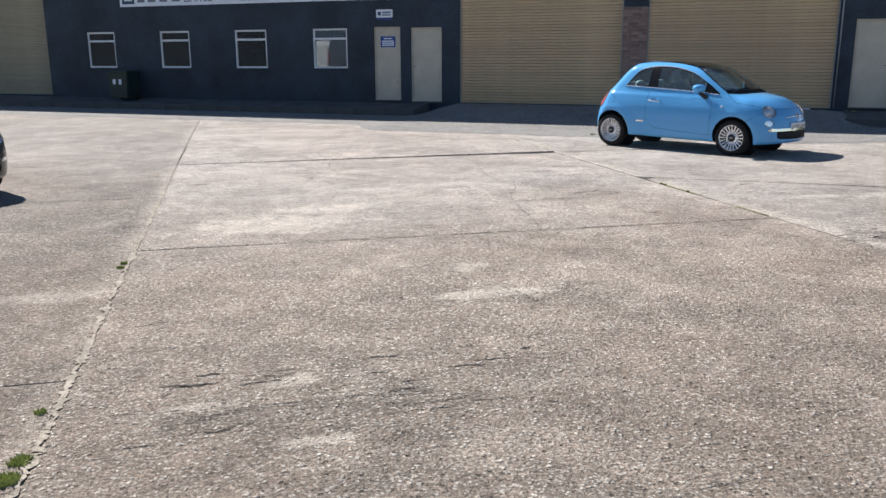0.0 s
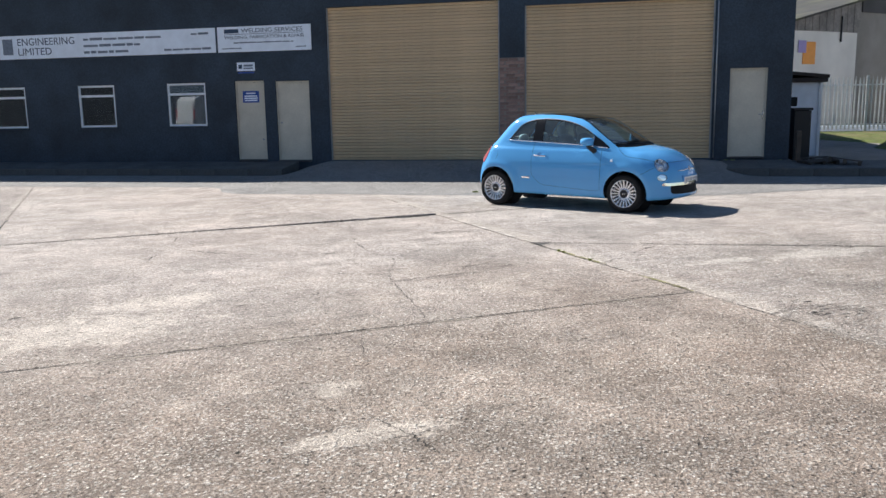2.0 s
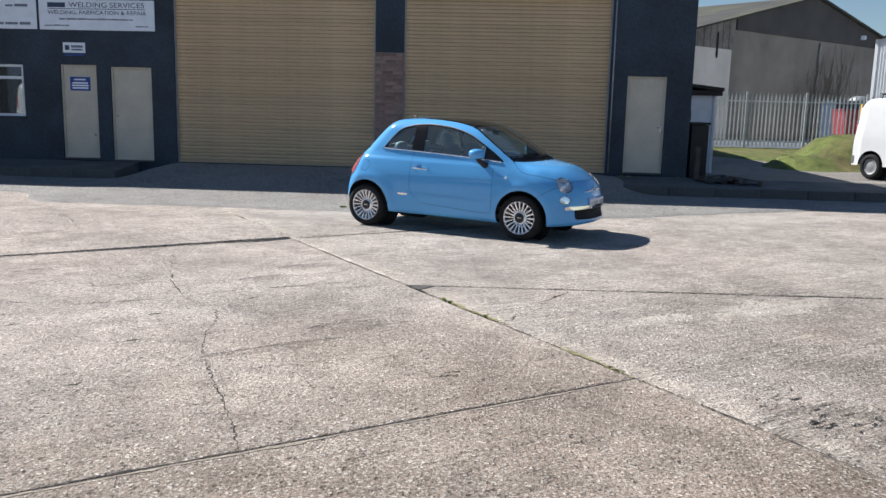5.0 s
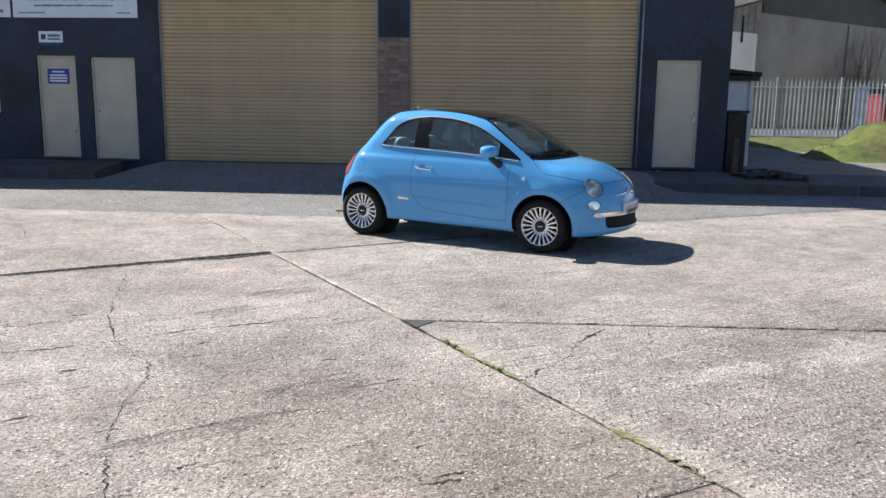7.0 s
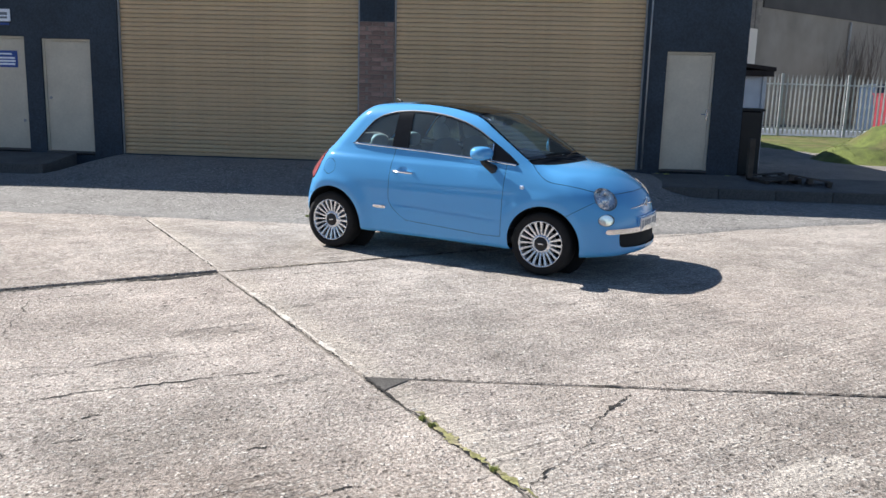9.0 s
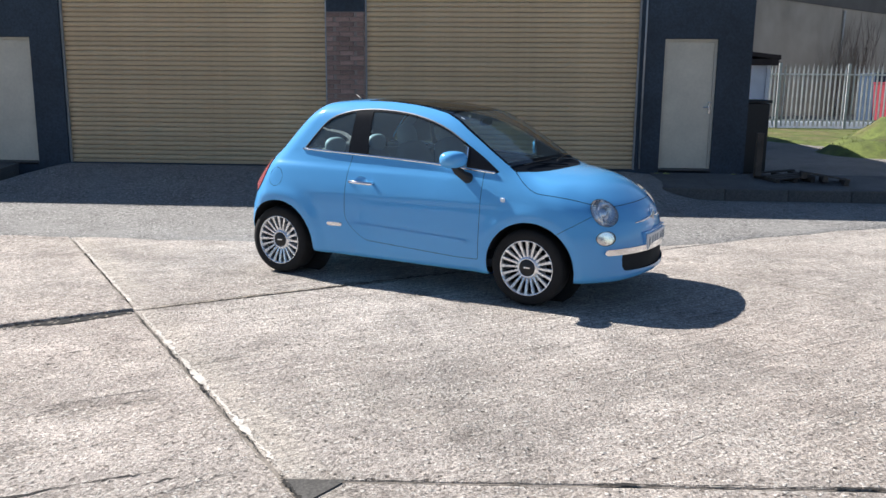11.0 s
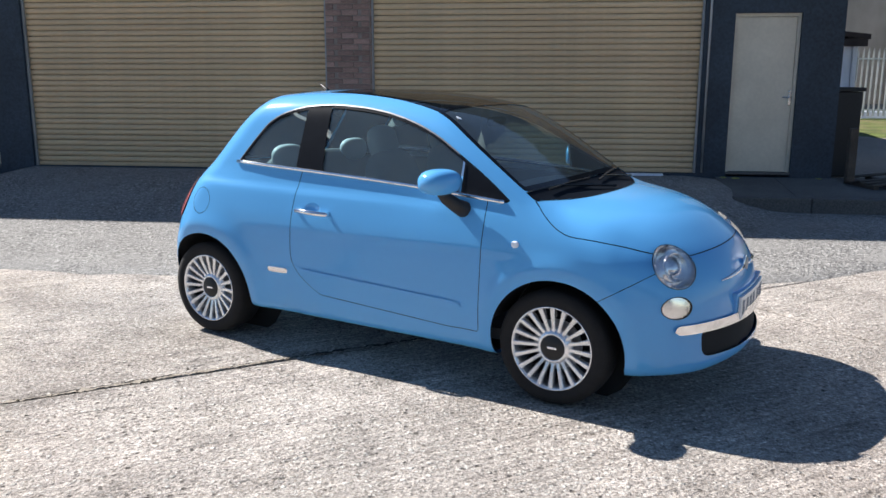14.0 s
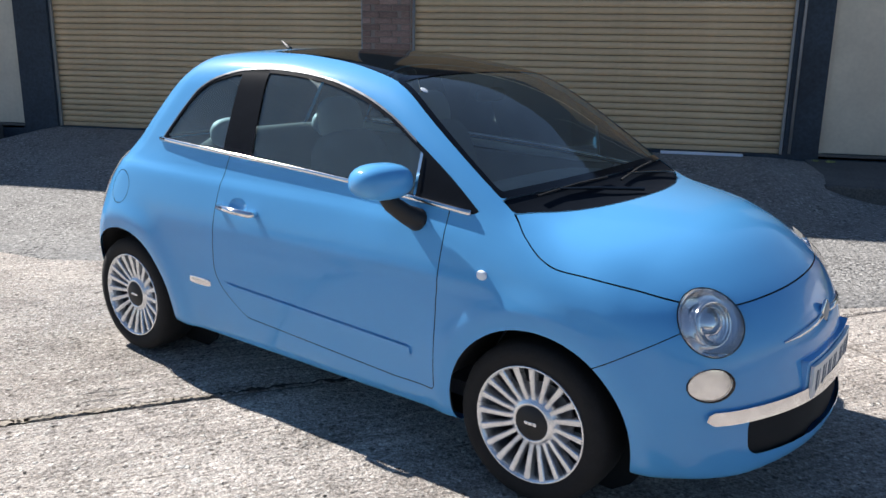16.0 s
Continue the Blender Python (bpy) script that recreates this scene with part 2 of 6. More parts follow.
    rough_spot = patches(((5.82, 5.85, 0.42, 0.2), (4.36, 8.8, 0.3, 0.16), (3.65, 8.5, 0.4, 0.09), (4.3, 10.8, 0.25, 0.1), (4.9, 11.2, 0.3, 0.12), (0.3, 3.3, 0.7, 0.14)), scour)
    second_line = op("MULTIPLY", ranged(op("ABSOLUTE", op("SUBTRACT", op("ADD", ss, op("MULTIPLY", wavy, 0.03)), 7.46)), 0.055, 0.015), ranged(noise_at(1.7, 5.0), 0.40, 0.55, 0.1, 0.62))
    second_line = op("MULTIPLY", second_line, op("MULTIPLY", ranged(nn, 1.0, 1.8), ranged(nn, 5.30, 5.0)))
    filled = op("MULTIPLY", ranged(op("ABSOLUTE", op("SUBTRACT", op("ADD", ss, op("MULTIPLY", ragged, 0.2)), 13.09)), 0.13, 0.03), op("MULTIPLY", ranged(nn, 5.42, 5.50), ranged(nn, 9.0, 7.6)))
    second_line = op("MAXIMUM", second_line, op("MULTIPLY", filled, 0.75))
    base = blend(op("MULTIPLY", bald, 0.85), base, (0.48, 0.43, 0.38))
    base = blend(op("MULTIPLY", op("MAXIMUM", rough_spot, second_line), 0.45), base, (0.12, 0.105, 0.092))
    col = blend(op("MULTIPLY", op("MULTIPLY", shown, op("SUBTRACT", 1.0, op("MULTIPLY", bald, 0.65))), ranged(worn, 0, 1, 0.66, 0.80)), base, ramp.outputs[0])
    col = blend(op("MULTIPLY", pit, 0.75), col, (0.085, 0.073, 0.062))
    col = blend(op("MULTIPLY", lump, 0.75), col, (0.55, 0.52, 0.48))
    col = blend(ranged(tone, 0.42, 0.66, 0.0, 0.30), col, blend(0.5, col, (0.38, 0.27, 0.21)))
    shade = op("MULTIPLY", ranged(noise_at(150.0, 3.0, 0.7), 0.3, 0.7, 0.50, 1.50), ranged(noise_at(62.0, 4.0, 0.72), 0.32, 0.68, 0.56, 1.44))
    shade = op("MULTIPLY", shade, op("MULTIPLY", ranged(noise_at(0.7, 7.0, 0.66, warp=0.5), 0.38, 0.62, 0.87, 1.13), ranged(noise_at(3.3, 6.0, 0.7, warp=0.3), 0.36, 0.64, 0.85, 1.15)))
    shade = op("MULTIPLY", shade, ranged(brush, 0.3, 0.7, 1.05 * tone_down, 1.26 * tone_down))
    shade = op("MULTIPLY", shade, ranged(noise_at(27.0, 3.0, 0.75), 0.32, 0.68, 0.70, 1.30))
    shade = op("MULTIPLY", shade, ranged(nn, -0.78, -1.05, 1.0, 0.80))
    shade = op("MULTIPLY", shade, ranged(op("ADD", ss, op("MULTIPLY", op("SUBTRACT", noise_at(0.8, 5.0, 0.65), 0.5), 6.0)), 3.0, 4.8, 0.84, 1.0))
    lines = op("MULTIPLY", ranged(nn, 5.38, 5.46), ranged(noise_at(0.45, 3.0), 0.40, 0.60, 0.25, 1.0))
    shade = op("MULTIPLY", shade, op("ADD", 1.0, op("MULTIPLY", lines, ranged(brush, 0.32, 0.68, -0.17, 0.15))))
    warmth = n.new("ShaderNodeVectorMath")
    warmth.operation = "MULTIPLY"
    link(col, warmth.inputs[0])
    warmth.inputs[1].default_value = (1.01, 0.99, 0.955)
    col = blend(op("MULTIPLY", ranged(op("ADD", ss, op("MULTIPLY", noise_at(0.5, 4.0), 5.0)), 12.5, 8.0), op("SUBTRACT", 1.0, ranged(nn, 5.36, 5.42))), col, warmth.outputs["Vector"])
    fin = n.new("ShaderNodeVectorMath")
    fin.operation = "SCALE"
    cool = n.new("ShaderNodeVectorMath")
    cool.operation = "MULTIPLY"
    link(col, cool.inputs[0])
    cool.inputs[1].default_value = (0.985, 1.0, 1.005)
    far_lane = op("MULTIPLY", ranged(nn, 5.38, 5.42), ranged(noise_at(0.5, 3.0), 0.3, 0.6, 0.5, 1.0))
    link(blend(far_lane, col, cool.outputs["Vector"]), fin.inputs[0])
    link(shade, fin.inputs["Scale"])
    link(fin.outputs["Vector"], p.inputs["Base Color"])
    bump = n.new("ShaderNodeBump")
    bump.inputs["Strength"].default_value, bump.inputs["Distance"].default_value = 1.0, 0.0115
    hgt = op("ADD", op("MULTIPLY", op("SUBTRACT", lump, pit), 0.8), op("MULTIPLY", shown, 0.3))
    hgt = op("ADD", hgt, op("MULTIPLY", noise_at(48.0, 5.0, 0.75), 1.1))
    hgt = op("ADD", hgt, op("MULTIPLY", brush, op("ADD", 0.8, op("MULTIPLY", lines, 0.5))))
    hgt = op("SUBTRACT", hgt, op("MULTIPLY", op("MAXIMUM", ranged(scour, 0.61, 0.74), rough_spot), 2.0))
    link(op("MULTIPLY", hgt, ranged(worn, 0, 1, 0.85, 1.0)), bump.inputs["Height"])
    link(bump.outputs["Normal"], p.inputs["Normal"])
    return m


M = {
    "soil": mat("soil", (0.10, 0.09, 0.075), 0.95, vary=0.3, scale=3, grain=0.4, grain_scale=60, bump=0.6),
    "slab": yard_concrete("slab", (0.818, 0.575, 0), (-0.575, 0.818, 0)),
    "apron": concrete("apron", ((0.305, 0.295, 0.28), (0.24, 0.23, 0.22), (0.18, 0.173, 0.167)), ((0.075, 0.073, 0.071), (0.17, 0.162, 0.155), (0.31, 0.297, 0.285), (0.54, 0.52, 0.50)), 0.8, 1.0, 40.0),
    "bedding": mat("joint_fill", (0.21, 0.184, 0.158), 0.95, vary=0.35, scale=7, grain=0.35, grain_scale=70, bump=0.5),
    "crumb": mat("crumbled_joint", (0.055, 0.047, 0.039), 0.95, vary=0.5, scale=18, grain=0.5, grain_scale=70, bump=0.8),
    "crack": mat("crack_shadow", (0.030, 0.027, 0.024), 0.95, vary=0.4, scale=12, grain=0.4, grain_scale=90),
    "tar": mat("tar_patch", (0.075, 0.070, 0.064), 0.85, vary=0.25, scale=9, grain=0.35, grain_scale=80, bump=0.5),
    "moss": mat("moss", (0.25, 0.24, 0.10), 0.95, vary=0.4, scale=14, grain=0.4, grain_scale=90, bump=0.5, second=(0.33, 0.28, 0.20), second_scale=6),
    "asphalt": concrete("asphalt", ((0.285, 0.262, 0.238), (0.21, 0.195, 0.18), (0.15, 0.141, 0.132)), ((0.08, 0.078, 0.075), (0.17, 0.16, 0.15), (0.30, 0.28, 0.26), (0.44, 0.42, 0.40)), 0.6),
    "pavement": mat("pavement", (0.115, 0.112, 0.108), 0.9, vary=0.25, scale=1.7, grain=0.3, grain_scale=70, bump=0.6),
    "wall": mat("wall_paint", (0.026, 0.041, 0.061), 0.7, vary=0.3, scale=1.1, grain=0.25, grain_scale=30, bump=0.5),
    "door": mat("door_paint", (0.61, 0.56, 0.46), 0.6, vary=0.08, scale=2.2, grain=0.04, grain_scale=25),
    "shutter": mat("shutter_paint", (0.62, 0.46, 0.285), 0.5, vary=0.12, scale=1.1, grain=0.05, grain_scale=20, rand=0.05),
    "shutter_grey": mat("shutter_grey", (0.37, 0.335, 0.24), 0.55, vary=0.12, scale=1.1, grain=0.05, grain_scale=20, rand=0.05),
    "slat_gap_shade": mat("shutter_shadow", (0.16, 0.12, 0.075), 0.8, vary=0.2),
    "weed": mat("weed_leaf", (0.36, 0.40, 0.14), 0.8, vary=0.3, scale=9, island=0.3),
    "brick": mat("brick", (0.30, 0.200, 0.170), 0.9, vary=0.2, scale=5, grain=0.25, grain_scale=60, bump=0.7, rand=0.3),
    "mortar": mat("mortar", (0.26, 0.225, 0.20), 0.95, vary=0.2, scale=8, grain=0.2, bump=0.6),
    "white": mat("white_paint", (0.82, 0.875, 0.96), 0.5, vary=0.06, scale=4),
    "frame": mat("white_frame", (0.78, 0.81, 0.85), 0.45, vary=0.05, scale=5),
    "dark": mat("dark_void", (0.012, 0.013, 0.015), 0.9, vary=0.2),
    "silver": mat("lamp_silver", (0.97, 0.975, 0.99), 0.14, metal=0.9, vary=0.08, scale=40),
    "blue": mat("car_paint", (0.112, 0.41, 0.80), 0.5, metal=0.0, vary=0.0, spec=0.03, coat=1.0),
    "black_paint": mat("black_paint", (0.012, 0.013, 0.016), 0.3, vary=0.0, coat=1.0),
    "black": mat("black_plastic", (0.015, 0.015, 0.016), 0.55, vary=0.15, scale=30),
    "deep_black": mat("black_trim", (0.009, 0.012, 0.018), 0.6, vary=0.1, scale=20, spec=0.03),
    "screen_black": mat("screen_edge", (0.004, 0.004, 0.005), 0.08, vary=0.0, spec=0.4),
    "rubber": mat("rubber", (0.009, 0.009, 0.010), 0.85, vary=0.2, scale=20, grain=0.2, bump=0.2),
    "alloy": mat("alloy", (0.88, 0.885, 0.90), 0.26, metal=0.75, vary=0.05, scale=8),
    "chrome": mat("chrome", (0.85, 0.86, 0.88), 0.08, metal=1.0, vary=0.0),
    "steel": mat("galvanised_steel", (0.36, 0.37, 0.385), 0.5, metal=0.5, vary=0.15, scale=6),
    "grass": mat("grass", (0.16, 0.20, 0.036), 0.85, vary=0.3, scale=3, island=0.2),
    "turf": mat("turf", (0.100, 0.126, 0.027), 0.9, vary=0.45, scale=2.6, grain=0.35, grain_scale=40, bump=0.8, second=(0.17, 0.135, 0.06), second_scale=0.9),
    "render": mat("wall_render", (0.285, 0.257, 0.228), 0.9, vary=0.15, scale=0.5, grain=0.1, bump=0.3, second=(0.22, 0.20, 0.18), second_scale=0.45),
    "clad": mat("dark_cladding", (0.075, 0.07, 0.07), 0.8, vary=0.2, scale=0.5),
    "roofing": mat("roof_sheet", (0.062, 0.060, 0.056), 0.9, vary=0.25, scale=0.6, second=(0.085, 0.088, 0.05), second_scale=0.3),
    "pale": mat("pale_cladding", (0.70, 0.72, 0.74), 0.5, vary=0.08, scale=0.6),
    "wood": mat("weathered_wood", (0.09, 0.072, 0.058), 0.9, vary=0.3, scale=4, grain=0.3, bump=0.5, rand=0.25),
    "red": mat("red_paint", (0.27, 0.03, 0.045), 0.5, vary=0.1),
    "yellow": mat("yellow_paint", (0.75, 0.42, 0.03), 0.5, vary=0.1),
    "orange": mat("orange_sign", (0.80, 0.30, 0.03), 0.5, vary=0.05),
    "sign_blue": mat("sign_blue", (0.02, 0.07, 0.32), 0.4, vary=0.05),
    "ink": mat("sign_ink", (0.03, 0.06, 0.11), 0.5, vary=0.0),
    "seat": mat("ivory_seat", (0.55, 0.52, 0.47), 0.7, vary=0.08),
    "seat_dark": mat("grey_seat", (0.20, 0.20, 0.205), 0.8, vary=0.1),
    "pane": glass("window_pane", (0.82, 0.90, 0.95), 0.20, dust_sheen=0.05, ior=1.9),
    "screen_glass": glass("screen_glass", (0.88, 0.98, 0.96), 0.0, dust_sheen=0.075, ior=2.0),
    "car_glass": glass("car_glass", (0.74, 0.93, 0.95), 0.08, dust_sheen=0.10, ior=1.75),
    "lens": glass("lamp_lens", (1.0, 1.0, 1.0), 0.0),
    "roof_glass": mat("roof_glass", (0.006, 0.006, 0.008), 0.04, vary=0.0, coat=1.0),
    "roof_tint": glass("roof_tint", (0.85, 0.95, 1.0), 0.52, dust_sheen=0.01, ior=1.6),
    "mirror": mat("mirror_glass", (0.93, 0.94, 0.95), 0.0, metal=1.0, vary=0.0),
    # red lens paled towards pink, painting in the reflection on it
    "tail": mat("tail_lens", (0.50, 0.13, 0.14), 0.1, vary=0.0, coat=1.0),
}
M["plate_white"] = mat("plate_white", (0.88, 0.87, 0.84), 0.35, vary=0.05)
M["blue"].node_tree.nodes["Principled BSDF"].inputs["Coat Roughness"].default_value = 0.09
M["far_wall"] = mat("unseen_wall", (0.07, 0.08, 0.095), 0.9, vary=0.25, scale=0.4, grain=0.1, grain_scale=8)
M["dash_grey"] = mat("dash_grey", (0.56, 0.60, 0.60), 0.75, vary=0.12, scale=12)
M["satin"] = mat("satin_metal", (0.20, 0.21, 0.23), 0.5, metal=0.3, vary=0.05)
M["dull_blue"] = mat("dull_blue", (0.022, 0.045, 0.085), 0.6, vary=0.2, scale=2)
M["void"] = mat("deep_gap_shade", (0.010, 0.009, 0.009), 0.95, vary=0.3, scale=30)
M["galvanised"] = mat("bright_galvanised", (0.56, 0.57, 0.58), 0.5, metal=0.3, vary=0.2, scale=3, rand=0.12)
M["twig"] = mat("bare_twig", (0.175, 0.145, 0.125), 0.9, vary=0.2, scale=4)
M["sand"] = mat("pale_grit", (0.34, 0.295, 0.24), 0.95, vary=0.3, scale=9, grain=0.3, grain_scale=90)
M["pale_edge"] = mat("worn_arris", (0.58, 0.535, 0.48), 0.95, vary=0.25, scale=11, grain=0.3, grain_scale=90)
M["ink_pale"] = mat("faded_ink", (0.16, 0.19, 0.24), 0.6, vary=0.2, scale=20)
M["bin"] = mat("bin_plastic", (0.012, 0.035, 0.030), 0.5, vary=0.15)
M["roof_felt"] = mat("roof_felt", (0.045, 0.035, 0.033), 0.9, vary=0.2)
M["white_wall"] = mat("painted_block", (0.74, 0.70, 0.64), 0.85, vary=0.1, scale=0.6)
M["old_clad"] = mat("weathered_cladding", (0.25, 0.225, 0.205), 0.85, vary=0.25, scale=0.9, grain=0.15, grain_scale=9, second=(0.13, 0.115, 0.105), second_scale=0.8)
M["sign_violet"] = mat("sign_violet", (0.30, 0.24, 0.50), 0.5, vary=0.05)
M["van_white"] = mat("van_paint", (0.82, 0.83, 0.84), 0.3, vary=0.02, coat=0.6)
M["grey_plastic"] = mat("grey_plastic", (0.16, 0.17, 0.17), 0.6, vary=0.1)


# ---- mesh helpers ----
def empty(name, m=Matrix(), **tags):
    ob = new(name)
    ob.matrix_basis = m
    return tagged(ob, **tags)


def part(name, bm, material, parent=None, label="", m=None, smooth=False):
    """Links a bmesh as one mesh object, under a thing or a part."""
    me = bpy.data.meshes.new(name)
    bm.to_mesh(me)
    bm.free()
    me.materials.append(M[material])
    if smooth:
        me.shade_smooth()
    ob = new(name, me)
    ob.parent = parent
    if m is not None:
        ob.matrix_basis = m
    return tagged(ob, label=label)


def same_mesh(name, src, parent, m):
    ob = new(name, src.data)
    ob.parent, ob.matrix_basis = parent, m
    return ob


def poly_mesh(name, verts, faces, material, parent=None, label="", smooth=False, m=None):
    me = bpy.data.meshes.new(name)
    me.from_pydata([tuple(map(float, v)) for v in verts], [], faces)
    me.materials.append(M[material])
    if smooth:
        me.shade_smooth()
    ob = new(name, me)
    ob.parent = parent
    if m is not None:
        ob.matrix_basis = m
    return tagged(ob, label=label)


def box(bm, x0, x1, y0, y1, z0, z1, bevel=0.0):
    r = bmesh.ops.create_cube(bm, size=1.0, matrix=Matrix.Translation(((x0 + x1) / 2, (y0 + y1) / 2, (z0 + z1) / 2)) @ Matrix.Diagonal((abs(x1 - x0), abs(y1 - y0), abs(z1 - z0), 1)))
    if bevel:
        edges = list({e for v in r["verts"] for e in v.link_edges})
        bmesh.ops.bevel(bm, geom=edges, offset=bevel, segments=2, affect="EDGES", profile=0.5)
    return bm


def boxm(*a, bevel=0.0):
    return box(bmesh.new(), *a, bevel=bevel)


def cyl(bm, p, q, r0, r1=None, n=16, caps=True):
    p, q = Vector(p), Vector(q)
    turn = (q - p).to_track_quat("Z", "Y").to_matrix().to_4x4()
    bmesh.ops.create_cone(bm, cap_ends=caps, segments=n, radius1=r0, radius2=r0 if r1 is None else r1, depth=(q - p).length, matrix=Matrix.Translation((p + q) / 2) @ turn)
    return bm


def lathe(prof, n=32, axis="y"):
    """A turned form: prof is (radius, along)."""
    bm = bmesh.new()
    rings = []
    for r, a in prof:
        ring = []
        for i in range(n):
            t = 2 * math.pi * i / n
            ring.append(bm.verts.new((r * math.cos(t), a, r * math.sin(t)) if axis == "y" else (r * math.cos(t), r * math.sin(t), a)))
        rings.append(ring)
    for a, b in zip(rings, rings[1:]):
        for i in range(n):
            bm.faces.new((a[i], a[(i + 1) % n], b[(i + 1) % n], b[i]))
    return bm


def pchip(pts):
    """A smooth curve through points (x rising) that does not overshoot."""
    x, y = np.array([p[0] for p in pts], float), np.array([p[1] for p in pts], float)
    h = np.diff(x)
    d = np.diff(y) / h
    g = np.zeros_like(y)
    for i in range(1, len(x) - 1):
        if d[i - 1] * d[i] > 0:
            w1, w2 = 2 * h[i] + h[i - 1], h[i] + 2 * h[i - 1]
            g[i] = (w1 + w2) / (w1 / d[i - 1] + w2 / d[i])
    g[0], g[-1] = d[0], d[-1]

    def at(v):
        v = np.asarray(v, float)
        c = np.clip(v, x[0], x[-1])
        i = np.clip(np.searchsorted(x, c) - 1, 0, len(x) - 2)
        t = (c - x[i]) / h[i]
        out = (1 + 2 * t) * (1 - t) ** 2 * y[i] + t * (1 - t) ** 2 * h[i] * g[i] + t * t * (3 - 2 * t) * y[i + 1] + t * t * (t - 1) * h[i] * g[i + 1]
        return out + np.where(v < x[0], (v - x[0]) * g[0], 0) + np.where(v > x[-1], (v - x[-1]) * g[-1], 0)

    return at


def smax(a, b, r):
    k = np.maximum(r - np.abs(a - b), 0) / r
    return np.maximum(a, b) + k * k * r / 4


def smin(a, b, r):
    return -smax(-a, -b, r)


# ---- ground ----
U, N = Vector((-0.575, 0.818, 0)), Vector((0.818, 0.575, 0))   # along the concrete lanes, across them


def smooth01(t):
    t = min(max(t, 0.0), 1.0)
    return t * t * (3 - 2 * t)


def ramp_z(x, y):
    """Height of the strip before the building: ramps to the shutters, level elsewhere."""
    r = smooth01((x + 8.6) / 1.0) * (1 - smooth01((x - 0.1 - 1.7 * smooth01((y - 18.2) / 2.6)) / 1.0))
    return 0.006 + 0.05 * smooth01((y - 17.5) / 3) * (1 - r) + r * 0.345 * smooth01((y - 18.1) / 3.2)


def rise(x, y):
    """How far the one heaved slab stands proud of its neighbours."""
    n, t = 0.818 * x + 0.575 * y, -0.575 * x + 0.818 * y
    if not (-0.88 < n < 5.40 and 13.0 < t < 19.0):
        return 0.0
    return (0.004 + 0.021 * (n + 0.88) / 6.28) * (1 - (t - 13.0) / 6.0)


def apron_edge(x):
    """Where the tarmac strip begins, uneven along the slabs."""
    return 16.48 + 1.3 * (1 - smooth01((x + 9.0) / 0.9)) + 2.4 * min(max((x - 0.9) / 4.5, 0.0), 1.0) + 0.04 * math.sin(2.1 * x) + 0.05 * math.sin(5.3 * x + 1) + 0.03 * math.sin(13.7 * x)


def land_z(x, y):
    behind = smooth01((y - 20.35) / 0.1) if x > 2.4 else smooth01((y - 21.6) / 0.1)
    return -0.05 + behind * (0.27 + 0.12 * smooth01((y - 24) / 14))


def build_ground():
    xs = [-900, -300, -120, -60] + [-40 + 2 * i for i in range(36)] + [60, 120, 300, 900]
    ys = [-900, -300, -100, -40, -20] + [-10 + 3 * i for i in range(10)] + [20.3, 20.46, 21.5, 21.75] + [23 + 2 * i for i in range(12)] + [60, 90, 200, 400, 900]
    verts = [(x, y, land_z(x, y)) for y in ys for x in xs]
    w = len(xs)
    faces = [(j * w + i, j * w + i + 1, (j + 1) * w + i + 1, (j + 1) * w + i) for j in range(len(ys) - 1) for i in range(w - 1)]
    tagged(poly_mesh("ground", verts, faces, "asphalt"), "worn grey tarmac ground around the yard", "ground", kind="structure")
    xs = [-30 + 0.4 * i for i in range(114)]
    steps = 14
    verts = []
    for j in range(steps + 1):
        for x in xs:
            y0 = apron_edge(x)
            y = y0 + (0.0 if j == 0 else 0.10 + (21.35 - y0) * (j - 1) / (steps - 1))
            verts.append((x, y, max(ramp_z(x, y), rise(x, y) + 0.006) - (0.05 if j == 0 else 0.0)))
    w = len(xs)
    faces = [(j * w + i, j * w + i + 1, (j + 1) * w + i + 1, (j + 1) * w + i) for j in range(steps) for i in range(w - 1)]
    tagged(poly_mesh("apron", verts, faces, "apron", smooth=True), "grey stony apron ramping up to the shutters", "apron", kind="structure")


build_ground()


def slab_mesh(name, corners, parent, z=0.0, material="slab"):
    """One cast slab with worn, rounded edges, from its corners in the plan."""
    bm = bmesh.new()
    c = sum((Vector(p) for p in corners), Vector((0, 0))) / len(corners)
    rings = []
    for inset, zz in ((0.0, -0.045), (0.0, -0.014), (0.006, -0.004), (0.022, 0.0)):
        ring = []
        for p in corners:
            v = Vector(p)
            w = v - (v - c).normalized() * inset * 1.4
            u = v - (v - c).normalized() * 0.05
            ring.append(bm.verts.new((*w, z + zz + rise(u.x, u.y))))
        rings.append(ring)
    for a, b in zip(rings, rings[1:]):
        for i in range(len(a)):
            bm.faces.new((a[i], a[(i + 1) % len(a)], b[(i + 1) % len(a)], b[i]))
    bm.faces.new(rings[-1])
    bmesh.ops.recalc_face_normals(bm, faces=bm.faces)
    return part(name, bm, material, parent)


def ns(n, s):
    p = N * n + U * s
    return p.x, p.y


YARD = tagged(new("yard"), "cast concrete yard of large slabs with dark joints", "yard", kind="structure")
GAP = 0.007
YMAX = 18.95


def clip_poly(poly, ymax):
    out = []
    for a, b in zip(poly, poly[1:] + poly[:1]):
        if a[1] <= ymax:
            out.append(a)
        if (a[1] - ymax) * (b[1] - ymax) < 0:
            t = (ymax - a[1]) / (b[1] - a[1])
            out.append((a[0] + t * (b[0] - a[0]), ymax))
    return out


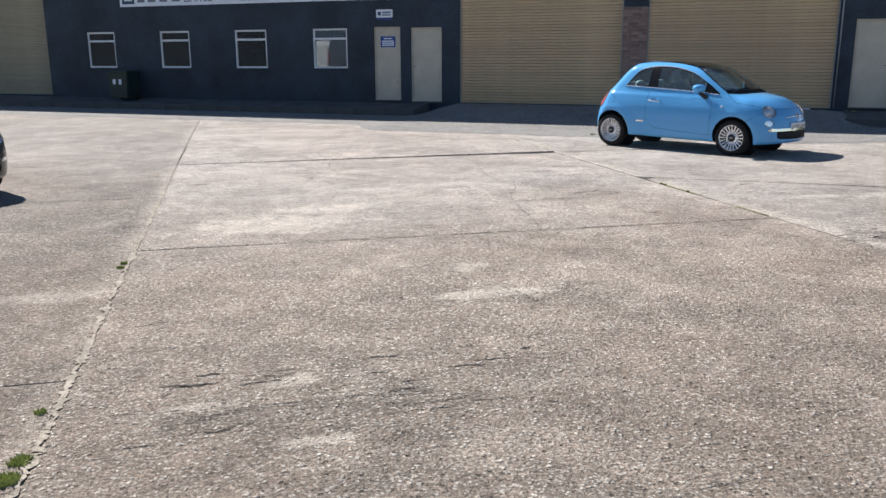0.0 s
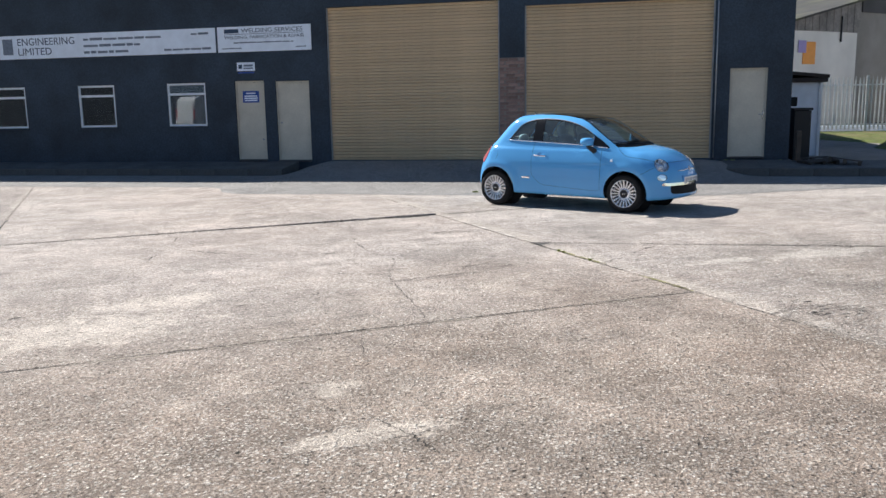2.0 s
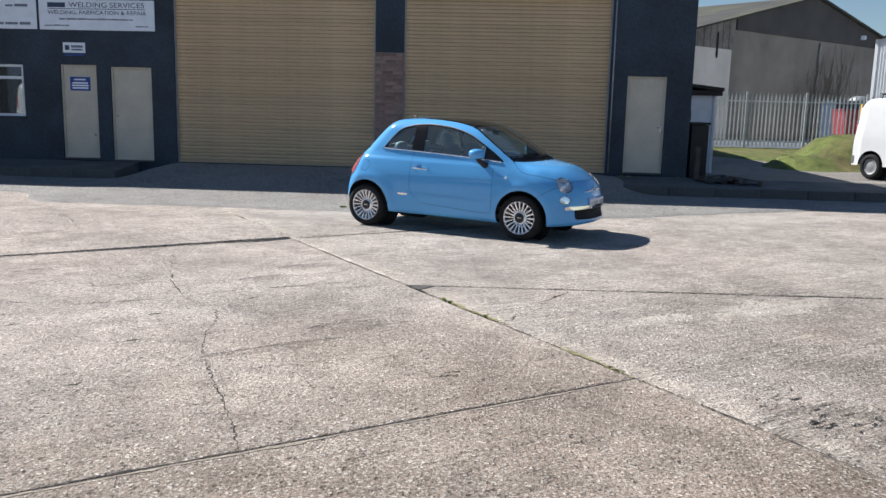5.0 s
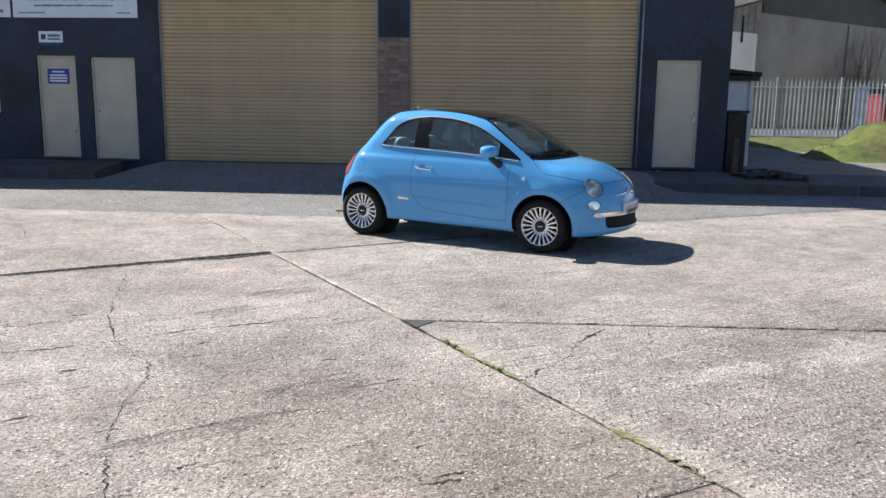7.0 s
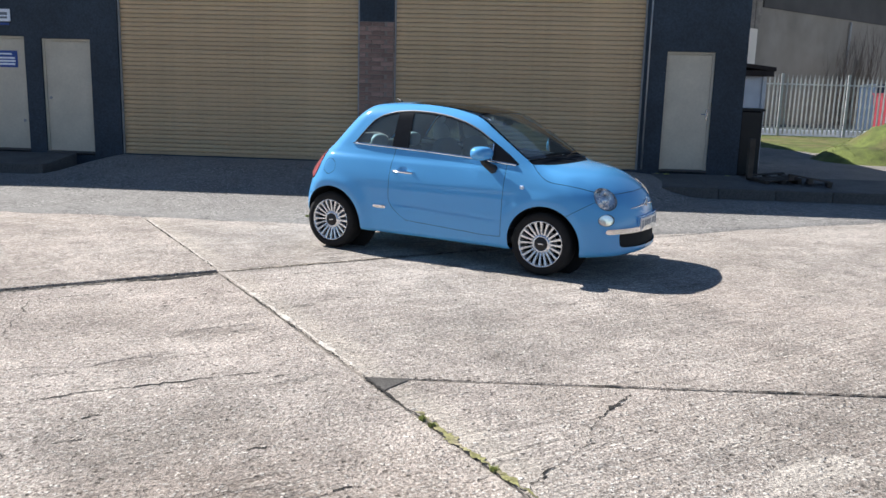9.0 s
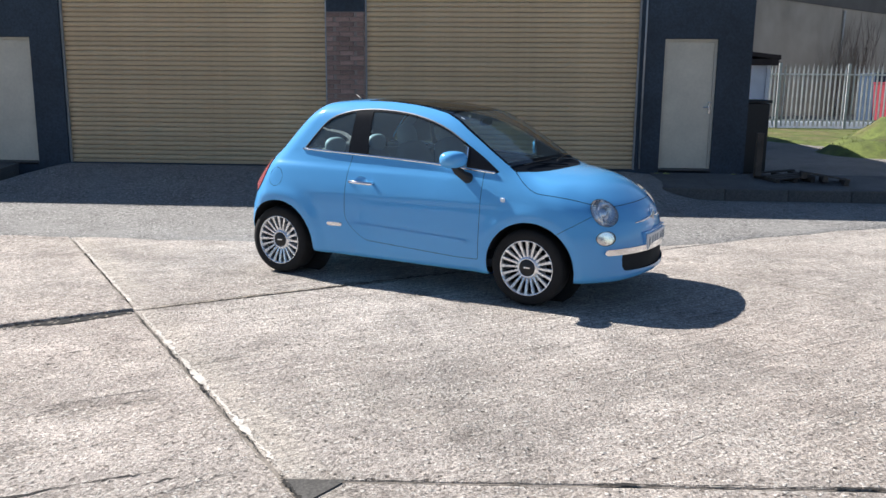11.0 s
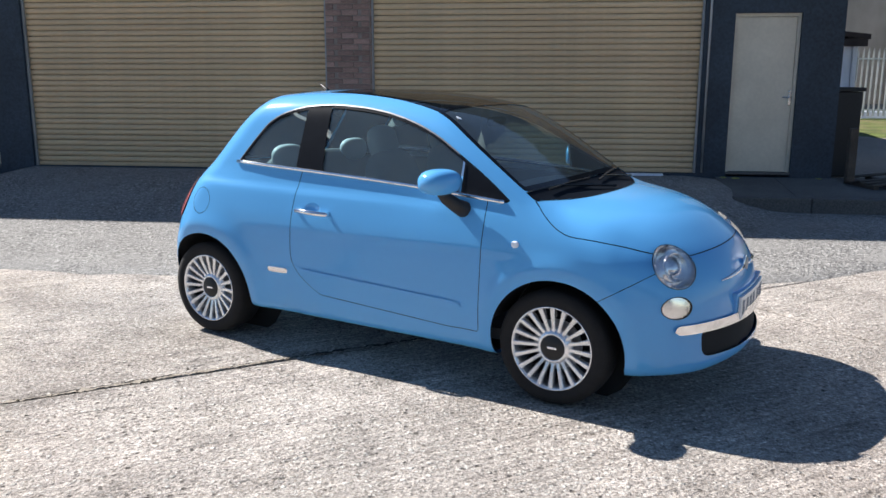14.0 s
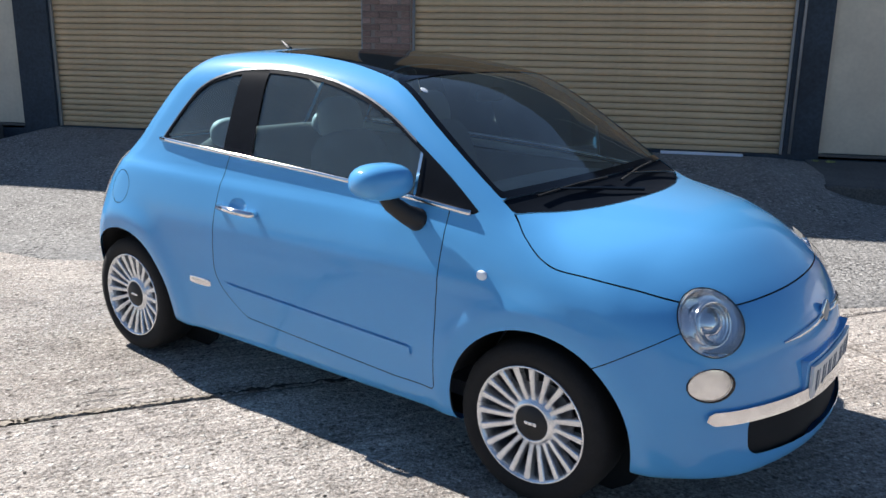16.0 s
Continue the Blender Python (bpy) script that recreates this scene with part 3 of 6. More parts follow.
def slab_quad(n0, n1, s00, s10, s01, s11):
    """Corners: s00 and s10 at the near joint, s01 and s11 at the far one, on the sides n0 and n1."""
    q = [ns(n0 + GAP, s00 + GAP), ns(n1 - GAP, s10 + GAP), ns(n1 - GAP, s11 - GAP), ns(n0 + GAP, s01 - GAP)]
    q = clip_poly(q, YMAX)
    if len(q) >= 3:
        slab_mesh("slab", q, YARD, random.uniform(-0.0014, 0.0008))


def build_yard():
    part("joint_fill", boxm(-34, 16, -24, 18.6, -0.045, -0.0085), "bedding", YARD)
    for n0, n1, joints in ((-24.8, -18.8, (-22, -16, -10, -4, 2, 8, 14, 20, 26, 32)), (-18.8, -12.8, (-20, -14, -8, -2, 4, 10, 16, 22, 28, 34)), (-12.8, -6.88, (-16.5, -10.5, -4.5, 1.5, 7.5, 13.5, 19.5, 25.5, 31.5)), (-6.88, -0.88, (-20, -14, -8, -2, 4, 9.9, 15.9, 21.9, 27.9)), (-0.88, 5.40, (-22.8, -16.8, -10.8, -4.85, 1.1, (7.03, 6.88), 13.0, 19.0, 25.0))):
        for a, b in zip(joints, joints[1:]):
            (a0, a1), (b0, b1) = [(j, j) if isinstance(j, (int, float)) else j for j in (a, b)]
            slab_quad(n0, n1, a0, a1, b0, b1)
    # the lane beyond the long joint: one joint in it runs askew
    n0, n1 = 5.40, 10.36
    rows = [(-16, -16), (-10, -10), (-3.9, -5.5), (2.1, 0.5), (9.93, 6.81), (13.02, 12.9), (19.0, 19.0), (25, 25)]
    for (a0, a1), (b0, b1) in zip(rows, rows[1:]):
        slab_quad(n0, n1, a0, a1, b0, b1)
    for n0, n1 in ((10.36, 16.4), (16.4, 22.4), (22.4, 28.4)):
        for k in range(7):
            a = -17.15 + 6 * k
            slab_quad(n0, n1, a, a, a + 6, a + 6)


# ---- building ----
FY = 21.455          # front face of the building
TOP = 5.35
OPEN = {
    "window_1": (-20.60, -19.46, 1.28, 2.41), "window_2": (-17.68, -16.54, 1.28, 2.41), "window_3": (-14.88, -13.75, 1.28, 2.41), "window_4": (-12.18, -11.05, 1.28, 2.41),
    "door_1": (-10.21, -9.38, 0.36, 2.43), "door_2": (-9.07, -8.14, 0.34, 2.40), "door_3": (2.13, 2.95, 0.38, 2.43),
    "shutter_left": (-26.9, -22.32, 0.38, 4.15), "shutter_middle": (-7.62, -3.21, 0.36, 4.18), "shutter_right": (-2.60, 1.76, 0.38, 4.02),
}


def build_walls():
    x0, x1, z0, z1, d = -31.0, 3.47, -0.1, TOP, 0.30
    xs = sorted({x0, x1, *[v for o in OPEN.values() for v in o[:2]]})
    zs = sorted({z0, z1, *[v for o in OPEN.values() for v in o[2:]]})

    def solid(i, j):
        if not (0 <= i < len(xs) - 1 and 0 <= j < len(zs) - 1):
            return False
        cx, cz = (xs[i] + xs[i + 1]) / 2, (zs[j] + zs[j + 1]) / 2
        return not any(o[0] < cx < o[1] and o[2] < cz < o[3] for o in OPEN.values())

    verts, faces = [], []

    def quad(*p):
        k = len(verts)
        verts.extend(p)
        faces.append((k, k + 1, k + 2, k + 3))

    for i in range(len(xs) - 1):
        for j in range(len(zs) - 1):
            if not solid(i, j):
                continue
            a, b, c, e = xs[i], xs[i + 1], zs[j], zs[j + 1]
            quad((a, FY, c), (b, FY, c), (b, FY, e), (a, FY, e))
            quad((b, FY + d, c), (a, FY + d, c), (a, FY + d, e), (b, FY + d, e))
            if not solid(i - 1, j):
                quad((a, FY + d, c), (a, FY, c), (a, FY, e), (a, FY + d, e))
            if not solid(i + 1, j):
                quad((b, FY, c), (b, FY + d, c), (b, FY + d, e), (b, FY, e))
            if not solid(i, j - 1):
                quad((a, FY + d, c), (b, FY + d, c), (b, FY, c), (a, FY, c))
            if not solid(i, j + 1):
                quad((a, FY, e), (b, FY, e), (b, FY + d, e), (a, FY + d, e))
    tagged(poly_mesh("wall_south", verts, faces, "wall"), "dark slate painted front wall of the workshop", "wall", kind="structure")
    for nm, b in (("wall_east", (3.17, 3.47, FY + 0.303, 39.0, -0.1, 4.40)), ("wall_west", (-31.0, -30.7, FY + 0.303, 39.0, -0.1, 4.40)), ("wall_north", (-30.69, 3.16, 38.7, 39.0, -0.1, 4.40))):
        tagged(part(nm, boxm(*b), "wall"), "dark painted workshop wall", "wall", kind="structure")
    tagged(part("roof", boxm(-31.1, 3.55, FY + 0.31, 39.1, 4.404, 4.52), "roofing"), "flat grey sheet roof over the workshop", "roof", kind="structure")
    tagged(part("floor", boxm(-30.6, 3.15, FY + 0.31, 38.6, 0.2, 0.34), "pavement"), "bare concrete floor inside the workshop", "floor", kind="structure")


build_walls()


def build_shutter(key, label, paint="shutter"):
    a, b, c, e = OPEN[key]
    th = empty("roller_shutter", pose((a + b) / 2, FY + 0.12, c), label=label, category="roller shutter", group="roller shutters")
    w, h, pitch = b - a - 0.01, e - c, 0.077
    n = int(h / pitch) + 1
    bm = bmesh.new()
    prof = [(0.003, 0.002), (-0.008, 0.006), (-0.015, 0.013), (-0.019, 0.036), (-0.016, 0.058), (-0.009, 0.068), (0.003, 0.074)]
    rows = []
    for y, z in prof:
        rows.append([bm.verts.new((-w / 2, y, z)), bm.verts.new((w / 2, y, z))])
    for p, q in zip(rows, rows[1:]):
        bm.faces.new((p[0], p[1], q[1], q[0]))
    first = part("slat", bm, paint, th, smooth=True)
    first.matrix_basis = pose(0, 0, 0.06)
    for i in range(1, n):
        if 0.06 + i * pitch < h:
            same_mesh("slat", first, th, pose(0, 0, 0.06 + i * pitch))
    part("bottom_rail", boxm(-w / 2, w / 2, -0.03, 0.02, 0.004, 0.058, bevel=0.006), paint, th)
    # darker sheet added behind the slats; its colour paints the shade between them
    part("backing", boxm(-w / 2, w / 2, 0.006, 0.02, 0.06, h), "slat_gap_shade", th)
    for s in (-1, 1):
        part("guide_rail", boxm(s * w / 2 - 0.028, s * w / 2 + 0.004, -0.075, -0.035, 0.0, h, bevel=0.004) if s > 0 else boxm(-w / 2 - 0.004, -w / 2 + 0.028, -0.075, -0.035, 0.0, h, bevel=0.004), "steel", th)
    return th


for key, lab in (("shutter_left", "closed beige roller shutter at the far unit"), ("shutter_middle", "closed tan ribbed steel roller shutter"), ("shutter_right", "closed tan ribbed steel roller shutter beside a door")):
    build_shutter(key, lab, "shutter_grey" if key == "shutter_left" else "shutter")


def build_door(key, label):
    a, b, c, e = OPEN[key]
    d = tagged(new(key), label, "door", kind="structure")
    d.matrix_basis = pose((a + b) / 2, FY, c)
    w, h = b - a, e - c
    part("leaf", boxm(-w / 2 + 0.045, w / 2 - 0.045, 0.07, 0.115, 0.035, h - 0.045, bevel=0.004), "door", d)
    part("door_frame", box(box(boxm(-w / 2 + 0.002, -w / 2 + 0.042, 0.05, 0.13, 0.0, h - 0.002), w / 2 - 0.042, w / 2 - 0.002, 0.05, 0.13, 0.0, h - 0.002), -w / 2 + 0.042, w / 2 - 0.042, 0.05, 0.13, h - 0.042, h - 0.002), "door", d)
    part("threshold", boxm(-w / 2 + 0.002, w / 2 - 0.002, 0.0, 0.13, -0.03, 0.03, bevel=0.004), "pavement", d)
    return d


build_door("door_1", "pale grey steel door with a blue notice")
build_door("door_2", "plain pale grey steel door")
build_door("door_3", "plain cream steel door with chrome lever")


def build_window(key, label):
    a, b, c, e = OPEN[key]
    d = tagged(new(key), label, "window", kind="structure")
    d.matrix_basis = pose((a + b) / 2, FY, c)
    w, h, t, y0, y1 = b - a, e - c, 0.055, 0.03, 0.09
    bm = boxm(-w / 2 + 0.002, -w / 2 + t, y0, y1, 0.002, h - 0.002)
    box(bm, w / 2 - t, w / 2 - 0.002, y0, y1, 0.002, h - 0.002)
    box(bm, -w / 2 + t, w / 2 - t, y0, y1, 0.002, t)
    box(bm, -w / 2 + t, w / 2 - t, y0, y1, h - t, h - 0.002)
    box(bm, -w / 2 + t, w / 2 - t, y0, y1, h * 0.72, h * 0.72 + 0.06)
    part("window_frame", bm, "frame", d)
    part("pane", boxm(-w / 2 + t, w / 2 - t, 0.055, 0.061, t, h * 0.72), "pane", d).visible_shadow = False
    part("pane", boxm(-w / 2 + t, w / 2 - t, 0.055, 0.061, h * 0.72 + 0.06, h - t), "pane", d).visible_shadow = False
    for k in range(5):
        part("louvre", boxm(-w / 2 + t + 0.004, w / 2 - t - 0.004, 0.075, 0.079, h * 0.72 + 0.070 + 0.038 * k, h * 0.72 + 0.094 + 0.038 * k), "frame", d)
    part("window_sill", boxm(-w / 2 - 0.04, w / 2 + 0.04, -0.05, 0.0 - 0.002, -0.05, -0.004, bevel=0.006), "wall", d)


for i in range(1, 5):
    build_window(f"window_{i}", "white-framed office window with dark panes")


# ---- the small hatchback ----
# Its own axes: x forward from the front axle, y to its left, z up from the ground.
deck_z = pchip([(-2.9, 0.93), (-2.6, 1.0), (-2.2, 1.06), (-0.75, 1.06), (-0.45, 1.04), (-0.28, 1.018), (-0.06, 1.003), (0.15, 0.980), (0.35, 0.940), (0.50, 0.895), (0.62, 0.828), (0.72, 0.735), (0.80, 0.60)])
plan_w = pchip([(-2.9, 0.66), (-2.7, 0.735), (-2.45, 0.79), (-2.1, 0.805), (-1.2, 0.80), (-0.5, 0.80), (0.0, 0.80), (0.25, 0.785), (0.45, 0.75), (0.7, 0.68)])
side_in = pchip([(0.15, 0.10), (0.20, 0.065), (0.27, 0.035), (0.40, 0.012), (0.55, 0.0), (0.66, 0.0), (0.78, 0.014), (0.88, 0.038), (0.97, 0.066), (1.10, 0.118)])
nose_x = pchip([(0.12, 0.75), (0.20, 0.785), (0.28, 0.782), (0.40, 0.774), (0.52, 0.760), (0.62, 0.736), (0.72, 0.688), (0.85, 0.56)])
tail_x = pchip([(0.20, -2.66), (0.30, -2.77), (0.42, -2.805), (0.55, -2.79), (0.66, -2.757), (0.80, -2.70), (0.95, -2.605), (1.10, -2.50)])
roof_z = pchip([(-2.6, 1.30), (-2.3, 1.405), (-2.1, 1.460), (-1.95, 1.481), (-1.7, 1.499), (-1.4, 1.503), (-1.06, 1.480), (-0.85, 1.448), (-0.68, 1.405), (-0.5, 1.342)])
cab_w = pchip([(0.75, 0.785), (0.97, 0.742), (1.10, 0.708), (1.25, 0.658), (1.38, 0.606), (1.52, 0.522)])


def body_field(x, ay, z):
    """Below nought inside the bodywork, in metres near its skin."""
    hood = 1 / (1 + np.exp(-(x + 0.22) * 14))
    deck = z - (deck_z(x) - (0.038 + 0.035 * np.clip((x + 0.08) / 0.40, 0, 1)) * hood * (ay / 0.62) ** 2)
    flare = 0.014 * np.exp(-(((np.hypot(x - 0.02, z - 0.30) - 0.39) / 0.06) ** 2)) + 0.016 * np.exp(-(((np.hypot(x + 2.27, z - 0.30) - 0.40) / 0.07) ** 2))
    crease = 0.011 * np.tanh((z - (0.953 - 0.022 * (x + 1.5))) / 0.008) * np.clip((-x - 0.2) / 1.2, 0, 1)
    side = ay - (plan_w(x) - side_in(z) + flare * (z > 0.1) - crease)
    front = x - (nose_x(z) - 0.225 * (ay / 0.70) ** 2.3)
    rear = (tail_x(z) + 0.16 * (ay / 0.70) ** 2.4) - x
    low = (0.195 + 0.035 * np.clip((x - 0.35) / 0.4, 0, 1) + 0.03 * np.clip(-x / 2.0, 0, 1)) - z
    b = smax(side, deck, 0.15)
    b = smax(b, front * 0.9, 0.13)
    b = smax(b, rear * 0.95, 0.14)
    b = smax(b, low, 0.05)
    roof = z - (roof_z(x) - 0.030 * (ay / 0.55) ** 2.5)
    narrow = 0.10 * np.clip((-1.75 - x) / 0.9, 0, 2) ** 2 + 0.006 * np.clip((x + 0.65) / 0.5, 0, 2) ** 1.5
    cside = (ay - (cab_w(z) - narrow)) * 0.94
    zs = z - 0.97
    screen = (x - (-0.000 - 1.52 * zs + 0.25 * zs * np.abs(zs) - 0.085 * (ay / 0.62) ** 2)) / 1.76
    hatch = ((-2.60 + 0.95 * (z - 0.937) + 0.12 * (ay / 0.6) ** 2.2) - x) * 0.72
    c = smax(cside, roof, 0.11)
    c = smax(c, screen, 0.07)
    c = smax(c, hatch, 0.10)
    c = smax(c, 0.75 - z, 0.02)
    return smin(b, c, 0.045)


def body_grid(level=0.0, nx=132, ncap=34, nphi=176):
    """A closed skin round the body at a given depth (level below nought) or height."""
    z0 = 0.62
    x0, x1 = -2.25, 0.05
    rows = []
    for i in range(ncap):
        rows.append((x0, -math.pi / 2 * (1 - i / ncap) ** 1.0 * 0.995))
    for i in range(nx + 1):
        rows.append((x0 + (x1 - x0) * i / nx, 0.0))
    for i in range(1, ncap + 1):
        rows.append((x1, math.pi / 2 * i / ncap * 0.995))
    sx = np.array([r[0] for r in rows])[:, None]
    al = np.array([r[1] for r in rows])[:, None]
    ph = (np.arange(nphi) / nphi * 2 * math.pi)[None, :]
    dx, dy, dz = np.sin(al) + 0 * ph, np.cos(al) * np.cos(ph), np.cos(al) * np.sin(ph)
    lo, hi = np.zeros_like(dx), np.full_like(dx, 1.3)
    for _ in range(26):
        mid = (lo + hi) / 2
        f = body_field(sx + dx * mid, np.abs(dy * mid), z0 + dz * mid) - level
        lo, hi = np.where(f < 0, mid, lo), np.where(f < 0, hi, mid)
    r = (lo + hi) / 2
    v = np.stack([sx + dx * r, dy * r, z0 + dz * r], -1).reshape(-1, 3)
    m = len(rows)
    faces = [(i * nphi + j, i * nphi + (j + 1) % nphi, (i + 1) * nphi + (j + 1) % nphi, (i + 1) * nphi + j) for i in range(m - 1) for j in range(nphi)]
    return v, faces


def cut(v, faces, fun, level=0.0):
    """The part of a mesh where fun is above level, cut clean along the line."""
    val = fun(v) - level
    verts = list(map(tuple, v))
    made, out = {}, []
    pos = (val > 0).tolist()
    vl = val.tolist()
    for f in faces:
        k = sum(pos[i] for i in f)
        if k == len(f):
            out.append(f)
        elif k:
            g = []
            for a, b in zip(f, f[1:] + f[:1]):
                if pos[a]:
                    g.append(a)
                if pos[a] != pos[b]:
                    e = (a, b) if a < b else (b, a)
                    if e not in made:
                        t = vl[e[0]] / (vl[e[0]] - vl[e[1]])
                        p, q = verts[e[0]], verts[e[1]]
                        made[e] = len(verts)
                        verts.append(tuple(p[c] + t * (q[c] - p[c]) for c in range(3)))
                    g.append(made[e])
            if len(g) > 2:
                out.append(tuple(g))
    used = sorted({i for f in out for i in f})
    re = {i: k for k, i in enumerate(used)}
    return np.array([verts[i] for i in used]).reshape(-1, 3), [tuple(re[i] for i in f) for f in out]


def lifted(v, d):
    """The points moved out along the skin's normal."""
    e = 0.003
    x, ay, z, s = v[:, 0], np.abs(v[:, 1]), v[:, 2], np.where(v[:, 1] < 0, -1.0, 1.0)
    g = np.stack([body_field(x + e, ay, z) - body_field(x - e, ay, z), (body_field(x, ay + e, z) - body_field(x, np.abs(ay - e), z)) * s, body_field(x, ay, z + e) - body_field(x, ay, z - e)], -1)
    g /= np.linalg.norm(g, axis=1, keepdims=True) + 1e-9
    return v + g * d


belt = pchip([(-2.2, 1.088), (-1.58, 1.060), (-0.85, 1.022), (-0.25, 0.974)])
arc = pchip([(-2.075, 1.06), (-2.02, 1.125), (-1.925, 1.243), (-1.85, 1.322), (-1.736, 1.379), (-1.578, 1.413), (-1.42, 1.421), (-1.264, 1.414), (-1.094, 1.395), (-0.884, 1.347), (-0.718, 1.284), (-0.558, 1.195), (-0.381, 1.086), (-0.225, 0.972)])
bonnet_edge = pchip([(-0.20, 1.02), (-0.124, 0.979), (-0.065, 0.927), (0.018, 0.868), (0.073, 0.847), (0.189, 0.834), (0.307, 0.814), (0.40, 0.790), (0.47, 0.772), (0.55, 0.758), (0.62, 0.763), (0.78, 0.77)])
screen_edge = pchip([(0.95, 0.695), (1.025, 0.676), (1.09, 0.664), (1.187, 0.640), (1.29, 0.602), (1.395, 0.537), (1.45, 0.49)])
roof_edge = pchip([(-1.70, 0.41), (-1.40, 0.455), (-1.10, 0.480), (-0.95, 0.503), (-0.77, 0.535)])


def R_arch(v):
    x, ay, z = v[:, 0], np.abs(v[:, 1]), v[:, 2]
    return np.where(ay > 0.40, np.maximum(0.340 - np.hypot(x - 0.02, z - 0.298), 0.350 - np.hypot(x + 2.27, z - 0.298)), -1)


def R_dlo(v):
    x, ay, z = v[:, 0], np.abs(v[:, 1]), v[:, 2]
    return np.where(ay > 0.42, np.minimum(np.minimum((arc(x) - z) * 0.75, z - belt(x)), np.minimum(x + 2.08, -0.235 - x)), -1)


def R_screen(v):
    x, ay, z = v[:, 0], np.abs(v[:, 1]), v[:, 2]
    return np.where((x > -1.0) & (z > 0.9), np.minimum(np.minimum(screen_edge(z) - ay, (x - (-0.765 - 0.015 * (ay / 0.5) ** 2)) * 0.6), (-0.112 - 0.17 * ay ** 2 - x) * 0.7), -1)


def R_cowl(v):
    x, ay, z = v[:, 0], np.abs(v[:, 1]), v[:, 2]
    return np.where(z > 0.85, np.minimum(np.minimum((x - (-0.112 - 0.17 * ay ** 2)) * 0.7, (0.066 - 0.43 * ay ** 2 - x)), screen_edge(z) - ay), -1)


def R_roof(v):
    x, ay, z = v[:, 0], np.abs(v[:, 1]), v[:, 2]
    return np.where(z > 1.3, np.minimum(roof_edge(x) - ay, np.minimum(-0.740 - x, x + 1.58)), -1)


def R_hatchglass(v):
    x, ay, z = v[:, 0], np.abs(v[:, 1]), v[:, 2]
    return np.where(x < -2.0, np.minimum(0.53 - 0.25 * (z - 1.05) - ay, np.minimum(z - 1.03, 1.36 - z)), -1)


def R_bonnet(v):
    x, ay, z = v[:, 0], np.abs(v[:, 1]), v[:, 2]
    return np.where(x > -0.5, np.minimum((z - bonnet_edge(x)) * 0.95, (x - (0.070 - 0.43 * ay ** 2))), -1)


def R_door(v):
    x, ay, z = v[:, 0], np.abs(v[:, 1]), v[:, 2]
    rear = -1.582 + 0.03 * np.clip((z - 0.7) / 0.35, 0, 1) ** 2 + 0.25 * np.clip((0.60 - z) / 0.25, 0, 1.5) ** 2
    return np.where(ay > 0.45, np.minimum(np.minimum(-0.385 + 0.03 * (z - 0.3) - x, x - rear), np.minimum(z - (0.322 + 0.07 * np.maximum(-x - 0.575, 0)), belt(x) - z)), -1)


def R_bumper(v):
    x, ay, z = v[:, 0], np.abs(v[:, 1]), v[:, 2]
    return np.where(x > 0.05, np.minimum(0.590 + 0.60 * (x - 0.274) - z, x - 0.06), -1)


def R_rearbumper(v):
    x, ay, z = v[:, 0], np.abs(v[:, 1]), v[:, 2]
    return np.where(x < -2.4, 0.56 - z, -1)


def R_grille(v):
    x, ay, z = v[:, 0], np.abs(v[:, 1]), v[:, 2]
    top, low = 0.432 + 0.01 * ay, 0.288 + 0.010 * (ay / 0.48) ** 2
    rr = 0.045
    dx, dz = ay - (0.540 - rr), np.abs(z - (top + low) / 2) - ((top - low) / 2 - rr)
    d = np.hypot(np.maximum(dx, 0), np.maximum(dz, 0)) + np.minimum(np.maximum(dx, dz), 0)
    return np.where(x > 0.3, rr - d, -1)


def disc(c, d, rx, rz):
    c, d = np.array(c), np.array(d) / np.linalg.norm(d)
    h = np.cross(d, (0, 0, 1))
    h /= np.linalg.norm(h)
    k = np.cross(h, d)

    def f(v):
        w = np.stack([v[:, 0], -np.abs(v[:, 1]), v[:, 2]], -1) - c
        return np.where(np.abs(w @ d) < 0.18, (1 - np.hypot(w @ h / rx, w @ k / rz)) * min(rx, rz), -0.1)

    return f


HEAD_C, HEAD_D = (0.515, -0.580, 0.722), (0.70, -0.56, 0.44)
FOG_C, FOG_D = (0.556, -0.642, 0.545), (0.74, -0.66, 0.08)
R_head = disc(HEAD_C, HEAD_D, 0.116, 0.110)
R_fog = disc(FOG_C, FOG_D, 0.078, 0.051)
R_tail = disc((-2.50, -0.70, 0.85), (-0.80, -0.60, 0.12), 0.075, 0.155)
R_cup = disc((-1.435, -0.785, 0.858), (0.0, -1.0, 0.10), 0.056, 0.036)
R_filler = disc((-2.30, -0.77, 0.842), (0.0, -1.0, 0.12), 0.070, 0.080)


def R_bright(v):
    x, ay, z = v[:, 0], np.abs(v[:, 1]), v[:, 2]
    mid = 0.440 + 0.005 * ay
    rr = 0.022
    dx, dz = np.maximum(ay - (0.662 - rr), 0), np.abs(z - mid)
    return np.where(x > 0.3, rr - np.hypot(dx, dz), -1)


def right(v):
    return -v[:, 1]


def left(v):
    return v[:, 1]


def band(v, f, fun, lo, hi, x0, x1):
    """A strip of the side skin that follows a line."""
    for g in (lambda p: p[:, 0] - x0, lambda p: x1 - p[:, 0], lambda p: np.where(np.abs(p[:, 1]) > 0.4, p[:, 2] - fun(p[:, 0]) - lo, -1), lambda p: hi + fun(p[:, 0]) - p[:, 2]):
        v, f = cut(v, f, g)
    return v, f


def rim(v, f, fun, w0, w1):
    """A strip round a region, from w0 to w1 outside its edge."""
    v, f = cut(v, f, lambda p: fun(p) + w1)
    return cut(v, f, lambda p: -fun(p) - w0)


